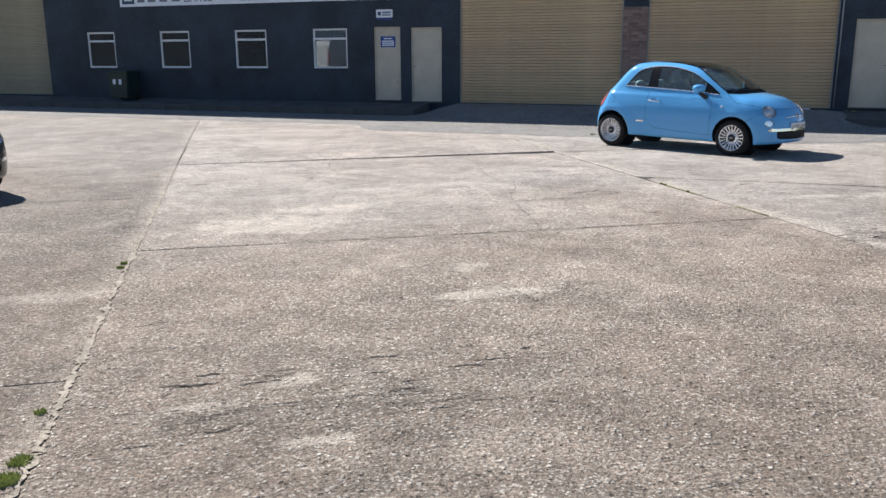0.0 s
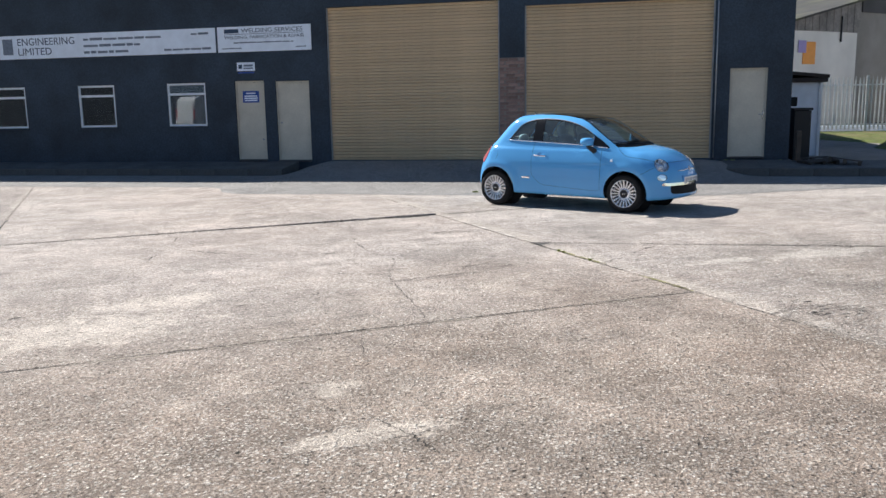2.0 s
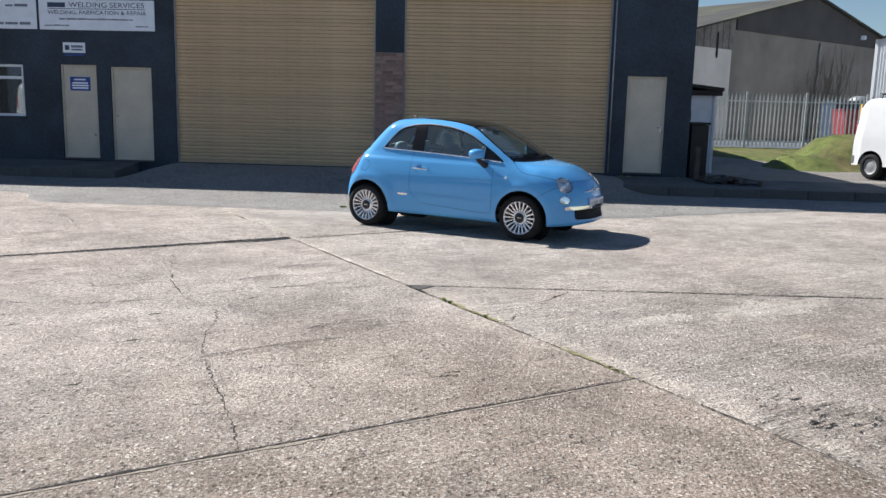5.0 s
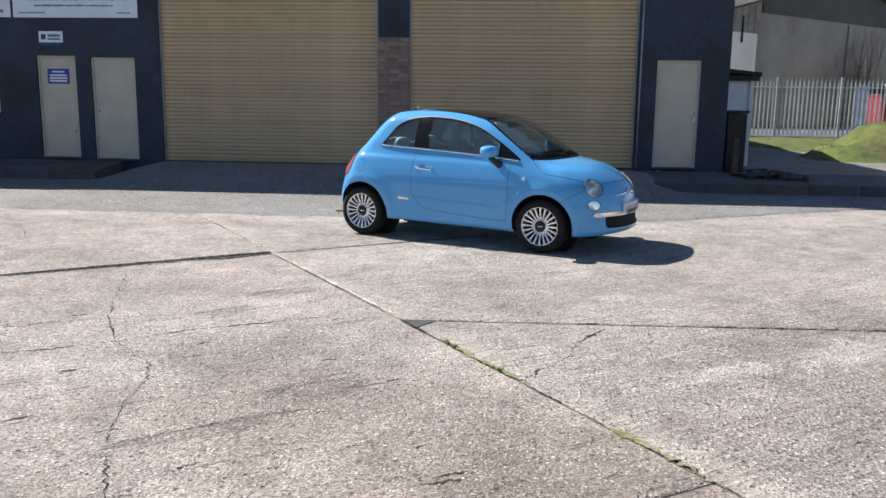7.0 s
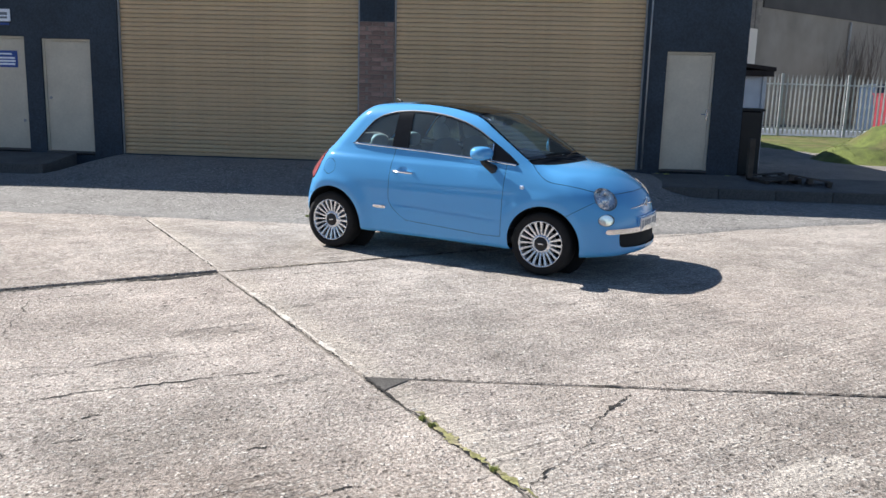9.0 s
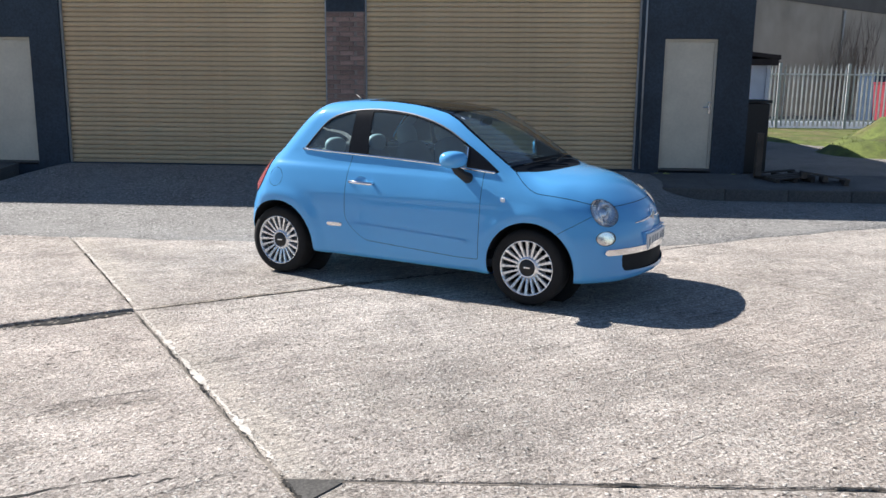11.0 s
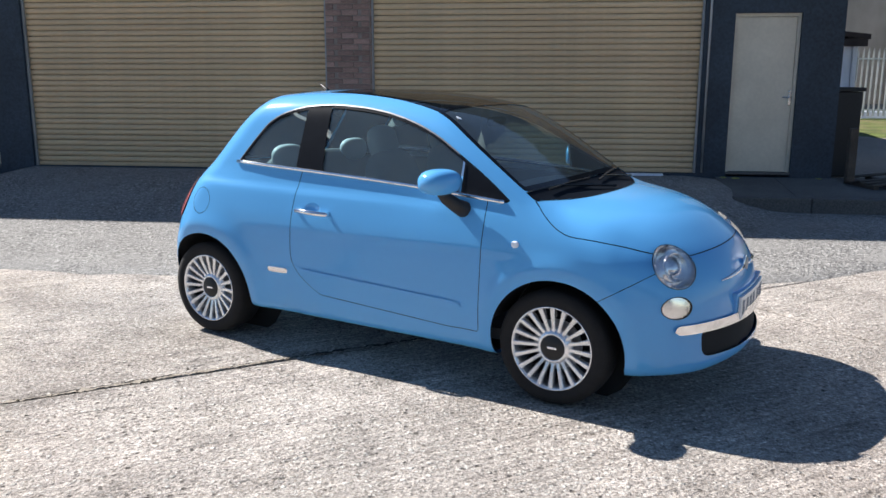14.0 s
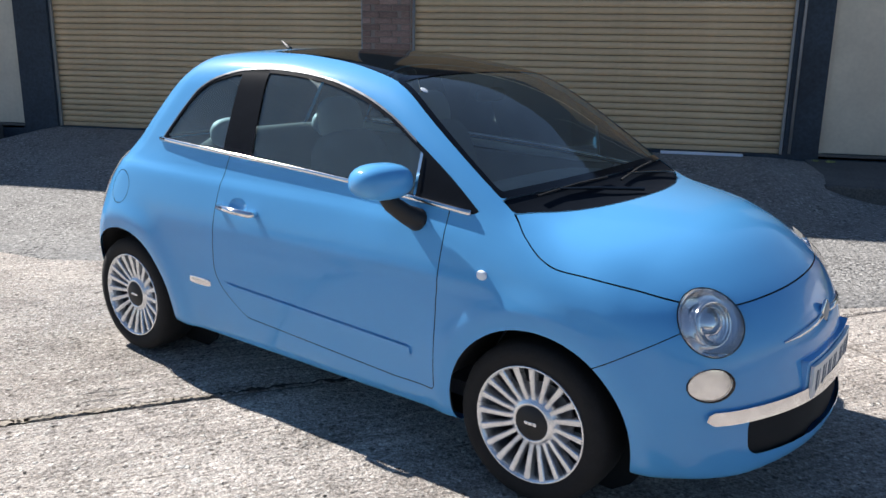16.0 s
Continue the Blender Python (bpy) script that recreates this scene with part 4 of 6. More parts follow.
def wheel_parts(parent, m):
    w = new("wheel")
    w.parent, w.matrix_basis = parent, m
    part("tyre", lathe([(0.204, -0.085), (0.215, -0.096), (0.245, -0.101), (0.275, -0.092), (0.286, -0.07), (0.290, 0.0), (0.286, 0.07), (0.275, 0.092), (0.21, 0.098), (0.204, 0.085)], 48), "rubber", w, smooth=True)
    rim = part("rim", lathe([(0.205, -0.086), (0.210, -0.094), (0.208, -0.100), (0.203, -0.099), (0.196, -0.082), (0.192, 0.08), (0.204, 0.086)], 48), "alloy", w, smooth=True)
    part("brake_disc", lathe([(0.0, -0.012), (0.125, -0.012), (0.125, 0.0), (0.0, 0.0)], 32), "steel", w)
    part("backing", lathe([(0.0, 0.03), (0.178, 0.03), (0.178, 0.034)], 32), "dark", w)
    bm = bmesh.new()
    for s, (r0, y0, hw) in enumerate([(0.070, -0.066, 0.0085), (0.12, -0.080, 0.0090), (0.200, -0.096, 0.0125)]):
        for dx, dy in ((-hw, 0.03), (-hw, 0.004), (-hw * 0.7, 0.0), (hw * 0.7, 0.0), (hw, 0.004), (hw, 0.03)):
            bm.verts.new((dx, y0 + dy, r0))
    bm.verts.ensure_lookup_table()
    for s in range(2):
        for k in range(5):
            bm.faces.new([bm.verts[i] for i in (s * 6 + k, s * 6 + k + 1, s * 6 + 7 + k, s * 6 + 6 + k)])
    spoke = part("spoke", bm, "alloy", rim)
    for i in range(1, SPOKES):
        same_mesh("spoke", spoke, rim, Matrix.Rotation(2 * math.pi * i / SPOKES, 4, "Y"))
    hub = part("hub", lathe([(0.100, -0.040), (0.097, -0.058), (0.082, -0.068), (0.072, -0.078), (0.066, -0.080), (0.062, -0.076)], 32), "alloy", w, smooth=True)
    part("cap", lathe([(0.062, -0.076), (0.058, -0.081), (0.0, -0.084)], 32), "black", hub, "black centre cap", smooth=True)
    bm = bmesh.new()
    for k in (-1, 0, 1):
        box(bm, k * 0.0165 - 0.0072, k * 0.0165 + 0.0072, -0.0860, -0.082, -0.0065, 0.0065, bevel=0.002)
    part("badge", bm, "alloy", hub)
    return w


def skin_y(x, z, lo=0.2, hi=1.0):
    for _ in range(30):
        mid = (lo + hi) / 2
        lo, hi = (mid, hi) if body_field(np.array(x), np.array(mid), np.array(z)) < 0 else (lo, mid)
    return lo


def tube(points, r, n=10):
    bm = bmesh.new()
    pts = [Vector(p) for p in points]
    rings = []
    for i, p in enumerate(pts):
        d = (pts[min(i + 1, len(pts) - 1)] - pts[max(i - 1, 0)]).normalized()
        a = d.orthogonal().normalized()
        b = d.cross(a)
        rr = r if not isinstance(r, (list, tuple)) else r[i]
        rings.append((p, a, b, rr))
    out = []
    ref = rings[0][1]
    for (p, a, b, rr), i in zip(rings, range(len(rings))):
        d = a.cross(b)
        a = (ref - d * ref.dot(d)).normalized()
        ref = a
        b = d.cross(a)
        out.append([bm.verts.new(p + a * rr * math.cos(2 * math.pi * k / n) + b * rr * math.sin(2 * math.pi * k / n)) for k in range(n)])
    for u, v in zip(out, out[1:]):
        for k in range(n):
            bm.faces.new((u[k], u[(k + 1) % n], v[(k + 1) % n], v[k]))
    bm.faces.new(out[0])
    bm.faces.new(out[-1])
    bmesh.ops.recalc_face_normals(bm, faces=bm.faces)
    return bm


SPOKES = 20


def build_hatchback(name, at, paint, label, detail=True):
    car = empty(name, at, label=label, category="car")
    nx, nc, nphi = (176, 54, 256) if detail else (70, 18, 96)
    v, f = body_grid(0.0, nx, nc, nphi)
    shell = body_grid(-0.014, 70, 18, 96)

    def sub(nm, vf, material, parent=car, label="", lift=0.0):
        vv, ff = vf
        if len(ff) == 0:
            return None
        if lift:
            vv = lifted(vv, lift)
        return poly_mesh(nm, vv, ff, material, parent, label, smooth=True)

    def take(region, gap=0.0019):
        nonlocal v, f
        inside = cut(v, f, region, gap)
        v, f = cut(v, f, lambda p: -region(p), gap)
        return inside

    # the dark inner shell that shows in the shut lines
    sv, sf = shell
    for region in (R_arch, R_dlo, R_screen, R_roof, R_hatchglass, R_head, R_fog):
        sv, sf = cut(sv, sf, lambda p, r=region: -r(p), 0.004)
    body_shell = poly_mesh("inner_shell", sv, sf, "dark", car, smooth=True)

    take(R_arch, 0.0)
    full_v, full_f = v, f
    dlo = take(R_dlo, 0.0)
    wind = take(R_screen, 0.0)
    cowl = take(R_cowl, 0.001)
    roofg = take(R_roof, 0.001)
    hatchg = take(R_hatchglass, 0.0)
    head, fog, tail = take(R_head), take(R_fog), take(R_tail)
    grille = take(R_grille, 0.0)
    doors, bonnet, bumper, rbump = take(R_door), take(R_bonnet), take(R_bumper), take(R_rearbumper)
    filler = take(R_filler, 0.0015)
    cup_at = cut(*doors, R_cup)
    doors = cut(*doors, lambda p: -R_cup(p))
    body = sub("body", (v, f), paint, car)
    door_of = {}
    for side in (right, left):
        d = door_of[side] = sub("door", cut(*doors, side), paint, car)
        sub("rub_strip", cut(*band(*doors, lambda x: 0.474 - 0.052 * (x + 1.0), -0.017, 0.017, -1.50, -0.49), side), paint, d, lift=0.007)
        cup, cup_f = cut(*cup_at, side)
        if len(cup_f):
            inward = 0.013 * np.clip(R_cup(cup) / 0.03, 0, 1) ** 0.6
            cup[:, 1] -= np.sign(cup[:, 1]) * inward
            poly_mesh("handle_cup", cup, cup_f, paint, d, smooth=True)
        pane = cut(*dlo, side)
        inner = cut(*pane, R_dlo, 0.014)
        front_of_post = lambda p: p[:, 0] + 1.41 + 0.055 * (p[:, 2] - 1.03)
        behind_post = lambda p: -1.60 - p[:, 0] + 0.02 * (p[:, 2] - 1.04)
        sail = lambda p: p[:, 0] + 0.525
        sub("side_window", cut(*cut(*inner, front_of_post), lambda p: -sail(p)), "car_glass", d, lift=-0.005)
        sub("quarter_window", cut(*inner, behind_post), "car_glass", car, lift=-0.005)
        sub("door_pillar", cut(*cut(*pane, lambda p: -front_of_post(p)), lambda p: -behind_post(p)), "deep_black", car, "black door pillar")
        sub("window_seal", cut(*pane, lambda p: 0.014 - R_dlo(p)), "deep_black", car)
        sub("sail_panel", cut(*inner, sail), "deep_black", d)
        sub("sail_divider", cut(*cut(*inner, lambda p: sail(p) + 0.006), lambda p: 0.006 - sail(p)), "chrome", d, lift=0.004)
        if detail:
            sg = -1 if side is right else 1
            line = [(-2.06 + 0.0595 * k, float(belt(-2.06 + 0.0595 * k)) + 0.004) for k in range(31)]
            part("waist_trim", tube([(x, sg * (skin_y(x, z) + 0.004), z) for x, z in line], 0.0105, 8), "chrome", car, "bright chrome waist strip", smooth=True)
            upper = cut(*cut(full_v, full_f, lambda p: p[:, 2] - belt(p[:, 0]) - 0.013), lambda p: np.where(np.abs(p[:, 1]) > 0.4, -0.56 - p[:, 0], -1))
            sub("window_trim", cut(*rim(*upper, R_dlo, -0.004, 0.0015), side), "satin", car, lift=0.003)
    sub("windscreen", cut(*wind, R_screen, 0.020), "screen_glass", car, lift=-0.003)
    sub("screen_surround", cut(*wind, lambda p: 0.020 - R_screen(p)), "screen_black", car)
    sub("cowl", cowl, "deep_black", car, lift=-0.004)
    sub("roof_panel", roofg, "roof_tint", car, "black glass roof panel", lift=-0.001)
    sub("rear_window", hatchg, "car_glass", car)
    sub("bonnet", bonnet, paint, car)
    bump = sub("front_bumper", bumper, paint, car)
    sub("rear_bumper", rbump, paint, car)
    sub("grille", cut(full_v, full_f, R_grille, -0.015), "black", bump, lift=-0.05)
    sub("bright_strip", cut(full_v, full_f, R_bright), "chrome", bump, "chrome bumper strip", lift=0.014)
    for side in (right, left):
        s = -1 if side is right else 1
        sub("filler_cap" if s < 0 else "wing_panel", cut(*filler, side), paint, car)
        hd = sub("headlamp", cut(*head, side), "lens", car, "round clear headlamp", lift=0.014)
        bowl, bowl_f = cut(*cut(full_v, full_f, R_head, 0.0), side)
        deep = 0.046 * np.clip(R_head(bowl) / 0.11, 0, 1) ** 0.42
        axis = np.array(HEAD_D) * (1, -s, 1) / np.linalg.norm(HEAD_D)
        poly_mesh("reflector", bowl - deep[:, None] * axis[None, :], bowl_f, "silver", hd, smooth=True)
        c, d = Vector((HEAD_C[0], -s * HEAD_C[1], HEAD_C[2])), Vector((0.84, s * 0.42, 0.30)).normalized()
        q = d.to_track_quat("Z", "Y").to_matrix().to_4x4()
        part("projector_ring", lathe([(0.066, -0.006), (0.071, -0.003), (0.072, 0.003), (0.068, 0.006), (0.063, 0.003), (0.062, -0.006)], 32, "z"), "chrome", hd, m=Matrix.Translation(c + d * 0.008 + Vector((0.0, -s * 0.010, -0.008))) @ q, smooth=True)
        part("projector", lathe([(0.066, -0.04), (0.066, -0.004), (0.062, 0.001), (0.057, -0.006), (0.052, -0.012), (0.044, -0.002), (0.032, 0.008), (0.017, 0.014), (0.0, 0.016)], 32, "z"), "silver", hd, m=Matrix.Translation(c + d * 0.008 + Vector((0.0, -s * 0.010, -0.008))) @ q, smooth=True)
        sub("lamp_ring", cut(*rim(full_v, full_f, R_head, -0.001, 0.0022), side), "black", hd, lift=0.003)
        fg = sub("fog_lamp", cut(*fog, side), "lens", car, "oval clear front lamp", lift=0.006)
        sub("reflector", cut(*cut(full_v, full_f, R_fog, 0.001), side), "silver", fg, lift=-0.006)
        sub("lamp_ring", cut(*rim(full_v, full_f, R_fog, -0.001, 0.0018), side), "black", fg, lift=0.003)
        sub("tail_lamp", cut(*tail, side), "tail", car, "red tail lamp", lift=0.006)
        # wheel housings and wheels
        for ax, r in ((0.02, 0.352), (-2.27, 0.362)):
            bm = bmesh.new()
            n = 28
            prev = None
            for i in range(n + 1):
                a = math.pi * (0.05 + 0.86 * i / n)
                px, pz = ax + r * math.cos(a), 0.298 + r * math.sin(a)
                cur = [bm.verts.new((px, s * yy, pz)) for yy in (min(0.775, skin_y(px, pz) - 0.014), 0.50)]
                if prev:
                    bm.faces.new((prev[0], cur[0], cur[1], prev[1]))
                prev = cur
            part("wheel_housing", bm, "dark", car)
            part("housing_plate", cyl(bmesh.new(), (ax, s * 0.50, 0.295), (ax, s * 0.49, 0.295), r), "dark", car)
            wheel_parts(car, pose(0.0 if ax > -1 else -2.30, s * 0.672, 0.292, 0, 0, 0 if s < 0 else 180))
    return car


def skin_x(y, z, lo=0.2, hi=1.0):
    for _ in range(30):
        mid = (lo + hi) / 2
        lo, hi = (mid, hi) if body_field(np.array(mid), np.array(abs(y)), np.array(z)) < 0 else (lo, mid)
    return lo


def blob(rx, ry, rz, at, n=2.3, seg=24, ring=14, turn=Matrix()):
    """A rounded form between an egg and a box."""
    bm = bmesh.new()
    bmesh.ops.create_uvsphere(bm, u_segments=seg, v_segments=ring, radius=1)
    for v in bm.verts:
        k = (abs(v.co.x) ** n + abs(v.co.y) ** n + abs(v.co.z) ** n) ** (-1 / n)
        v.co = Vector((v.co.x * k * rx, v.co.y * k * ry, v.co.z * k * rz))
    bm.transform(Matrix.Translation(at) @ turn)
    return bm


def fit_out(car):
    """Mirrors, handles, lamps, badges, wipers and the cabin of the blue car."""
    doors = [c for c in car.children if c.name.startswith("door") and "pillar" not in c.name]
    for s, door in zip((-1, 1), doors):
        bm = blob(0.090, 0.114, 0.063, (-0.560, s * 0.875, 1.074), 2.5, turn=Matrix.Rotation(radians(s * 12), 4, "Z"))
        face, centre = Vector((-0.956, -s * 0.291, 0.031)), Vector((-0.560, s * 0.875, 1.074))
        for v in bm.verts:
            over = (v.co - centre).dot(face) - 0.052
            if over > 0:
                v.co -= face * over
        mir = part("mirror", bm, "blue", car, "body-coloured door mirror", smooth=True)
        bm = bmesh.new()
        bm.faces.new([bm.verts.new((0.078 * math.cos(a), 0.046 * math.sin(a), 0)) for a in [2 * math.pi * i / 28 for i in range(28)]])
        part("mirror_glass", bm, "mirror", mir, m=Matrix.Translation(centre + face * 0.0535) @ face.to_track_quat("Z", "Y").to_matrix().to_4x4())
        ys = skin_y(-0.50, 0.95)
        part("mirror_arm", tube([(-0.56, s * 0.86, 1.03), (-0.545, s * 0.835, 0.99), (-0.515, s * 0.80, 0.955), (-0.495, s * (ys + 0.01), 0.932), (-0.49, s * (ys - 0.02), 0.926)], [0.030, 0.032, 0.035, 0.042, 0.045], 14), "black", mir, smooth=True)
        yh = skin_y(-1.44, 0.85)
        part("handle", tube([(-1.545, s * (yh - 0.004), 0.846), (-1.53, s * (yh + 0.024), 0.846), (-1.43, s * (yh + 0.034), 0.843), (-1.33, s * (yh + 0.026), 0.839), (-1.315, s * (yh - 0.004), 0.838)], [0.012, 0.014, 0.014, 0.014, 0.012], 12), "chrome", door, "chrome door handle", smooth=True)
        part("lock", blob(0.012, 0.008, 0.012, (-1.36, s * yh, 0.805), 2.2), "chrome", door, smooth=True)
        yi = skin_y(-0.19, 0.788)
        part("side_repeater", blob(0.020, 0.010, 0.017, (-0.19, s * yi, 0.788), 2.4), "white", car, "small clear side repeater", smooth=True)
        yb = skin_y(-1.66, 0.49)
        bd = part("side_badge", blob(0.074, 0.006, 0.018, (-1.685, s * yb, 0.492), 5), "chrome", car, smooth=True)
    # front badge with its whiskers, and the number plate
    xb = skin_x(0, 0.650)
    bg = part("badge", blob(0.012, 0.042, 0.046, (xb, 0, 0.650), 2), "chrome", car, "round chrome badge", smooth=True)
    part("badge_centre", blob(0.006, 0.032, 0.036, (xb + 0.0085, 0, 0.650), 2), "steel", bg, smooth=True)
    for s in (-1, 1):
        pts = [(skin_x(s * y, 0.650 - 0.05 * y) + 0.003, s * y, 0.650 - 0.05 * y) for y in (0.05, 0.12, 0.20, 0.28, 0.36)]
        part("whisker", tube(pts, [0.010, 0.011, 0.010, 0.008, 0.003], 10), "chrome", bg, smooth=True)
    def wrapped(half, z0, z1, back, front, n=14):
        """A strip bent round the nose, from back to front of the skin."""
        bm, prev = bmesh.new(), None
        zm = (z0 + z1) / 2
        for i in range(n + 1):
            y = -half + 2 * half * i / n
            x = 0.55 * skin_x(y, zm) + 0.45 * skin_x(0.2, zm)
            cur = [bm.verts.new(c) for c in ((x + front, y, z0), (x + front, y, z1), (x + back, y, z1), (x + back, y, z0))]
            if prev:
                for k in range(4):
                    bm.faces.new((prev[k], cur[k], cur[(k + 1) % 4], prev[(k + 1) % 4]))
            else:
                bm.faces.new(cur)
            prev = cur
        bm.faces.new(prev)
        bmesh.ops.recalc_face_normals(bm, faces=bm.faces)
        return bm

    plate = part("number_plate", wrapped(0.26, 0.426, 0.537, 0.006, 0.018), "plate_white", car, "white plate with dark characters")
    for k in range(7):
        y = -0.212 + k * 0.064 + (0.034 if k > 3 else 0)
        x = 0.55 * skin_x(y, 0.4815) + 0.45 * skin_x(0.2, 0.4815) + 0.018
        bm = bmesh.new()
        for dy in (-0.013, 0.013):
            box(bm, x - 0.003, x + 0.0012, y + dy - 0.0065, y + dy + 0.0065, 0.447, 0.516)
        part("plate_mark", bm, "ink_pale", plate)
    part("plate_mount", wrapped(0.285, 0.440, 0.556, -0.03, 0.006), "blue", car)
    part("plate_ledge", wrapped(0.285, 0.550, 0.558, -0.02, 0.020), "blue", car)
    for z in (0.32, 0.355):
        pts = [(skin_x(y, z) - 0.03, y, z) for y in [-0.46 + 0.0767 * i for i in range(13)]]
        part("grille_bar", tube(pts, 0.006, 8), "black", car)
    # wipers
    def on_screen(y, up):
        """A spot on the windscreen by its height."""
        lo, hi = -1.2, 0.3
        for _ in range(30):
            mid = (lo + hi) / 2
            lo, hi = (mid, hi) if body_field(np.array(mid), np.array(abs(y)), np.array(up)) < 0 else (lo, mid)
        return Vector((lo + 0.012, y, up + 0.004))

    for y0, y1 in ((-0.02, -0.54), (0.50, -0.02)):
        arm = part("wiper", tube([on_screen(y0, 1.0) + Vector((0.02, 0, 0.0)), on_screen(y0 + 0.4 * (y1 - y0), 1.02), on_screen(y0 + 0.75 * (y1 - y0), 1.035)], [0.007, 0.006, 0.004], 8), "screen_black", car)
        part("wiper_blade", tube([on_screen(y0 + 0.12 * (y1 - y0), 1.04), on_screen((y0 + y1) / 2, 1.04), on_screen(y1, 1.025)], 0.0045, 8), "rubber", arm)
    part("aerial", tube([(-1.93, 0, 1.478), (-1.935, 0, 1.495), (-1.99, 0, 1.53)], [0.022, 0.012, 0.005], 10), "black", car, smooth=True)
    # cabin
    part("cabin_floor", boxm(-2.2, 0.15, -0.62, 0.62, 0.24, 0.30), "seat_dark", car)
    part("dashboard", blob(0.27, 0.64, 0.13, (-0.36, 0, 0.865), 4), "dash_grey", car, "grey dashboard", smooth=True)
    part("dash_panel", boxm(-0.655, -0.62, -0.60, 0.60, 0.80, 0.90, bevel=0.015), "seat", car)
    for s in (-1, 1):
        card = part("door_card", boxm(-1.55, -0.42, s * 0.690 - 0.022, s * 0.690 + 0.022, 0.36, 0.985, bevel=0.012), "seat_dark", car)
        # sill given white paint in place of the sunlight along it
        part("door_sill", tube([(x, s * 0.690, float(belt(x)) - 0.026) for x in (-1.56, -1.2, -0.8, -0.5, -0.33)], 0.020, 8), "frame", card, smooth=True)
        rear = part("side_trim", boxm(-2.10, -1.56, s * 0.66 - 0.03, s * 0.66 + 0.03, 0.36, 1.03, bevel=0.012), "seat_dark", car)
        part("trim_sill", tube([(x, s * 0.665, float(belt(x)) - 0.030) for x in (-2.06, -1.8, -1.57)], 0.022, 8), "frame", rear, smooth=True)
    for s in (-1, 1):
        seat = new("front_seat")
        seat.parent = car
        lean = Matrix.Rotation(radians(-14), 4, "Y")
        part("seat_cushion", blob(0.26, 0.24, 0.09, (-0.86, s * 0.33, 0.52), 3.5), "seat", seat, smooth=True)
        part("backrest", blob(0.085, 0.23, 0.32, (-1.16, s * 0.33, 0.85), 3.5, turn=lean), "seat_dark", seat, smooth=True)
        part("headrest", blob(0.055, 0.125, 0.105, (-1.27, s * 0.33, 1.20), 2.6, turn=lean), "seat", seat, "round ivory headrest", smooth=True)
    part("rear_bench", blob(0.24, 0.56, 0.09, (-1.72, 0, 0.60), 4), "seat_dark", car, smooth=True)
    part("rear_backrest", blob(0.08, 0.56, 0.27, (-1.98, 0, 0.84), 4, turn=Matrix.Rotation(radians(-20), 4, "Y")), "seat_dark", car, smooth=True)
    for s in (-1, 1):
        # white instead of cream: the sunlight on the headrests is put into their colour
        part("rear_headrest", blob(0.05, 0.13, 0.075, (-1.99, s * 0.34, 1.09), 2.6), "white", car, smooth=True)
    pts = [(0.0, 0.175 * math.cos(a), 0.175 * math.sin(a)) for a in [2 * math.pi * i / 28 for i in range(29)]]
    wheel = part("steering_wheel", tube(pts, 0.015, 8), "seat", car, m=pose(-0.60, -0.33, 0.90) @ Matrix.Rotation(radians(-24), 4, "Y"), smooth=True)
    part("steering_boss", blob(0.03, 0.075, 0.06, (0.02, 0, 0), 3), "black", wheel, smooth=True)
    part("rear_view_mirror", blob(0.02, 0.11, 0.032, (-0.70, 0, 1.325), 3), "black", car, smooth=True)
    spot = on_screen(-0.505, 1.366)
    part("windscreen_disc", blob(0.017, 0.017, 0.002, spot - Vector((0.010, 0, 0.006)), 2, turn=Matrix.Rotation(radians(32), 4, "Y")), "white", car, "small round paper disc", smooth=True)


CAR_TURN, CAR_SIZE = -23.85, 1.02
hatchback = build_hatchback("hatchback", pose(0.119, 14.878, 0.0, 0, 0, CAR_TURN) @ Matrix.Scale(CAR_SIZE, 4), "blue", "sky-blue three-door hatchback with black glass roof")
fit_out(hatchback)


# ---- kerbs, pavements and the marks of the yard ----
def pavement_piece(name, x0, x1, y0, y1, z0, z1, label):
    bm = bmesh.new()
    n = max(2, int((x1 - x0) / 1.2))
    for i in range(n):
        a, b = x0 + (x1 - x0) * i / n + 0.004, x0 + (x1 - x0) * (i + 1) / n - 0.004
        q = [bm.verts.new(p) for p in ((a, y0, z0), (b, y0, z0), (b, y1, z1), (a, y1, z1))]
        lo = [bm.verts.new((v.co.x, v.co.y, -0.1)) for v in q]
        bm.faces.new(q)
        for k in range(4):
            bm.faces.new((q[k], lo[k], lo[(k + 1) % 4], q[(k + 1) % 4]))
    bmesh.ops.recalc_face_normals(bm, faces=bm.faces)
    ob = part(name, bm, "pavement")
    return tagged(ob, label, "pavement", kind="structure")


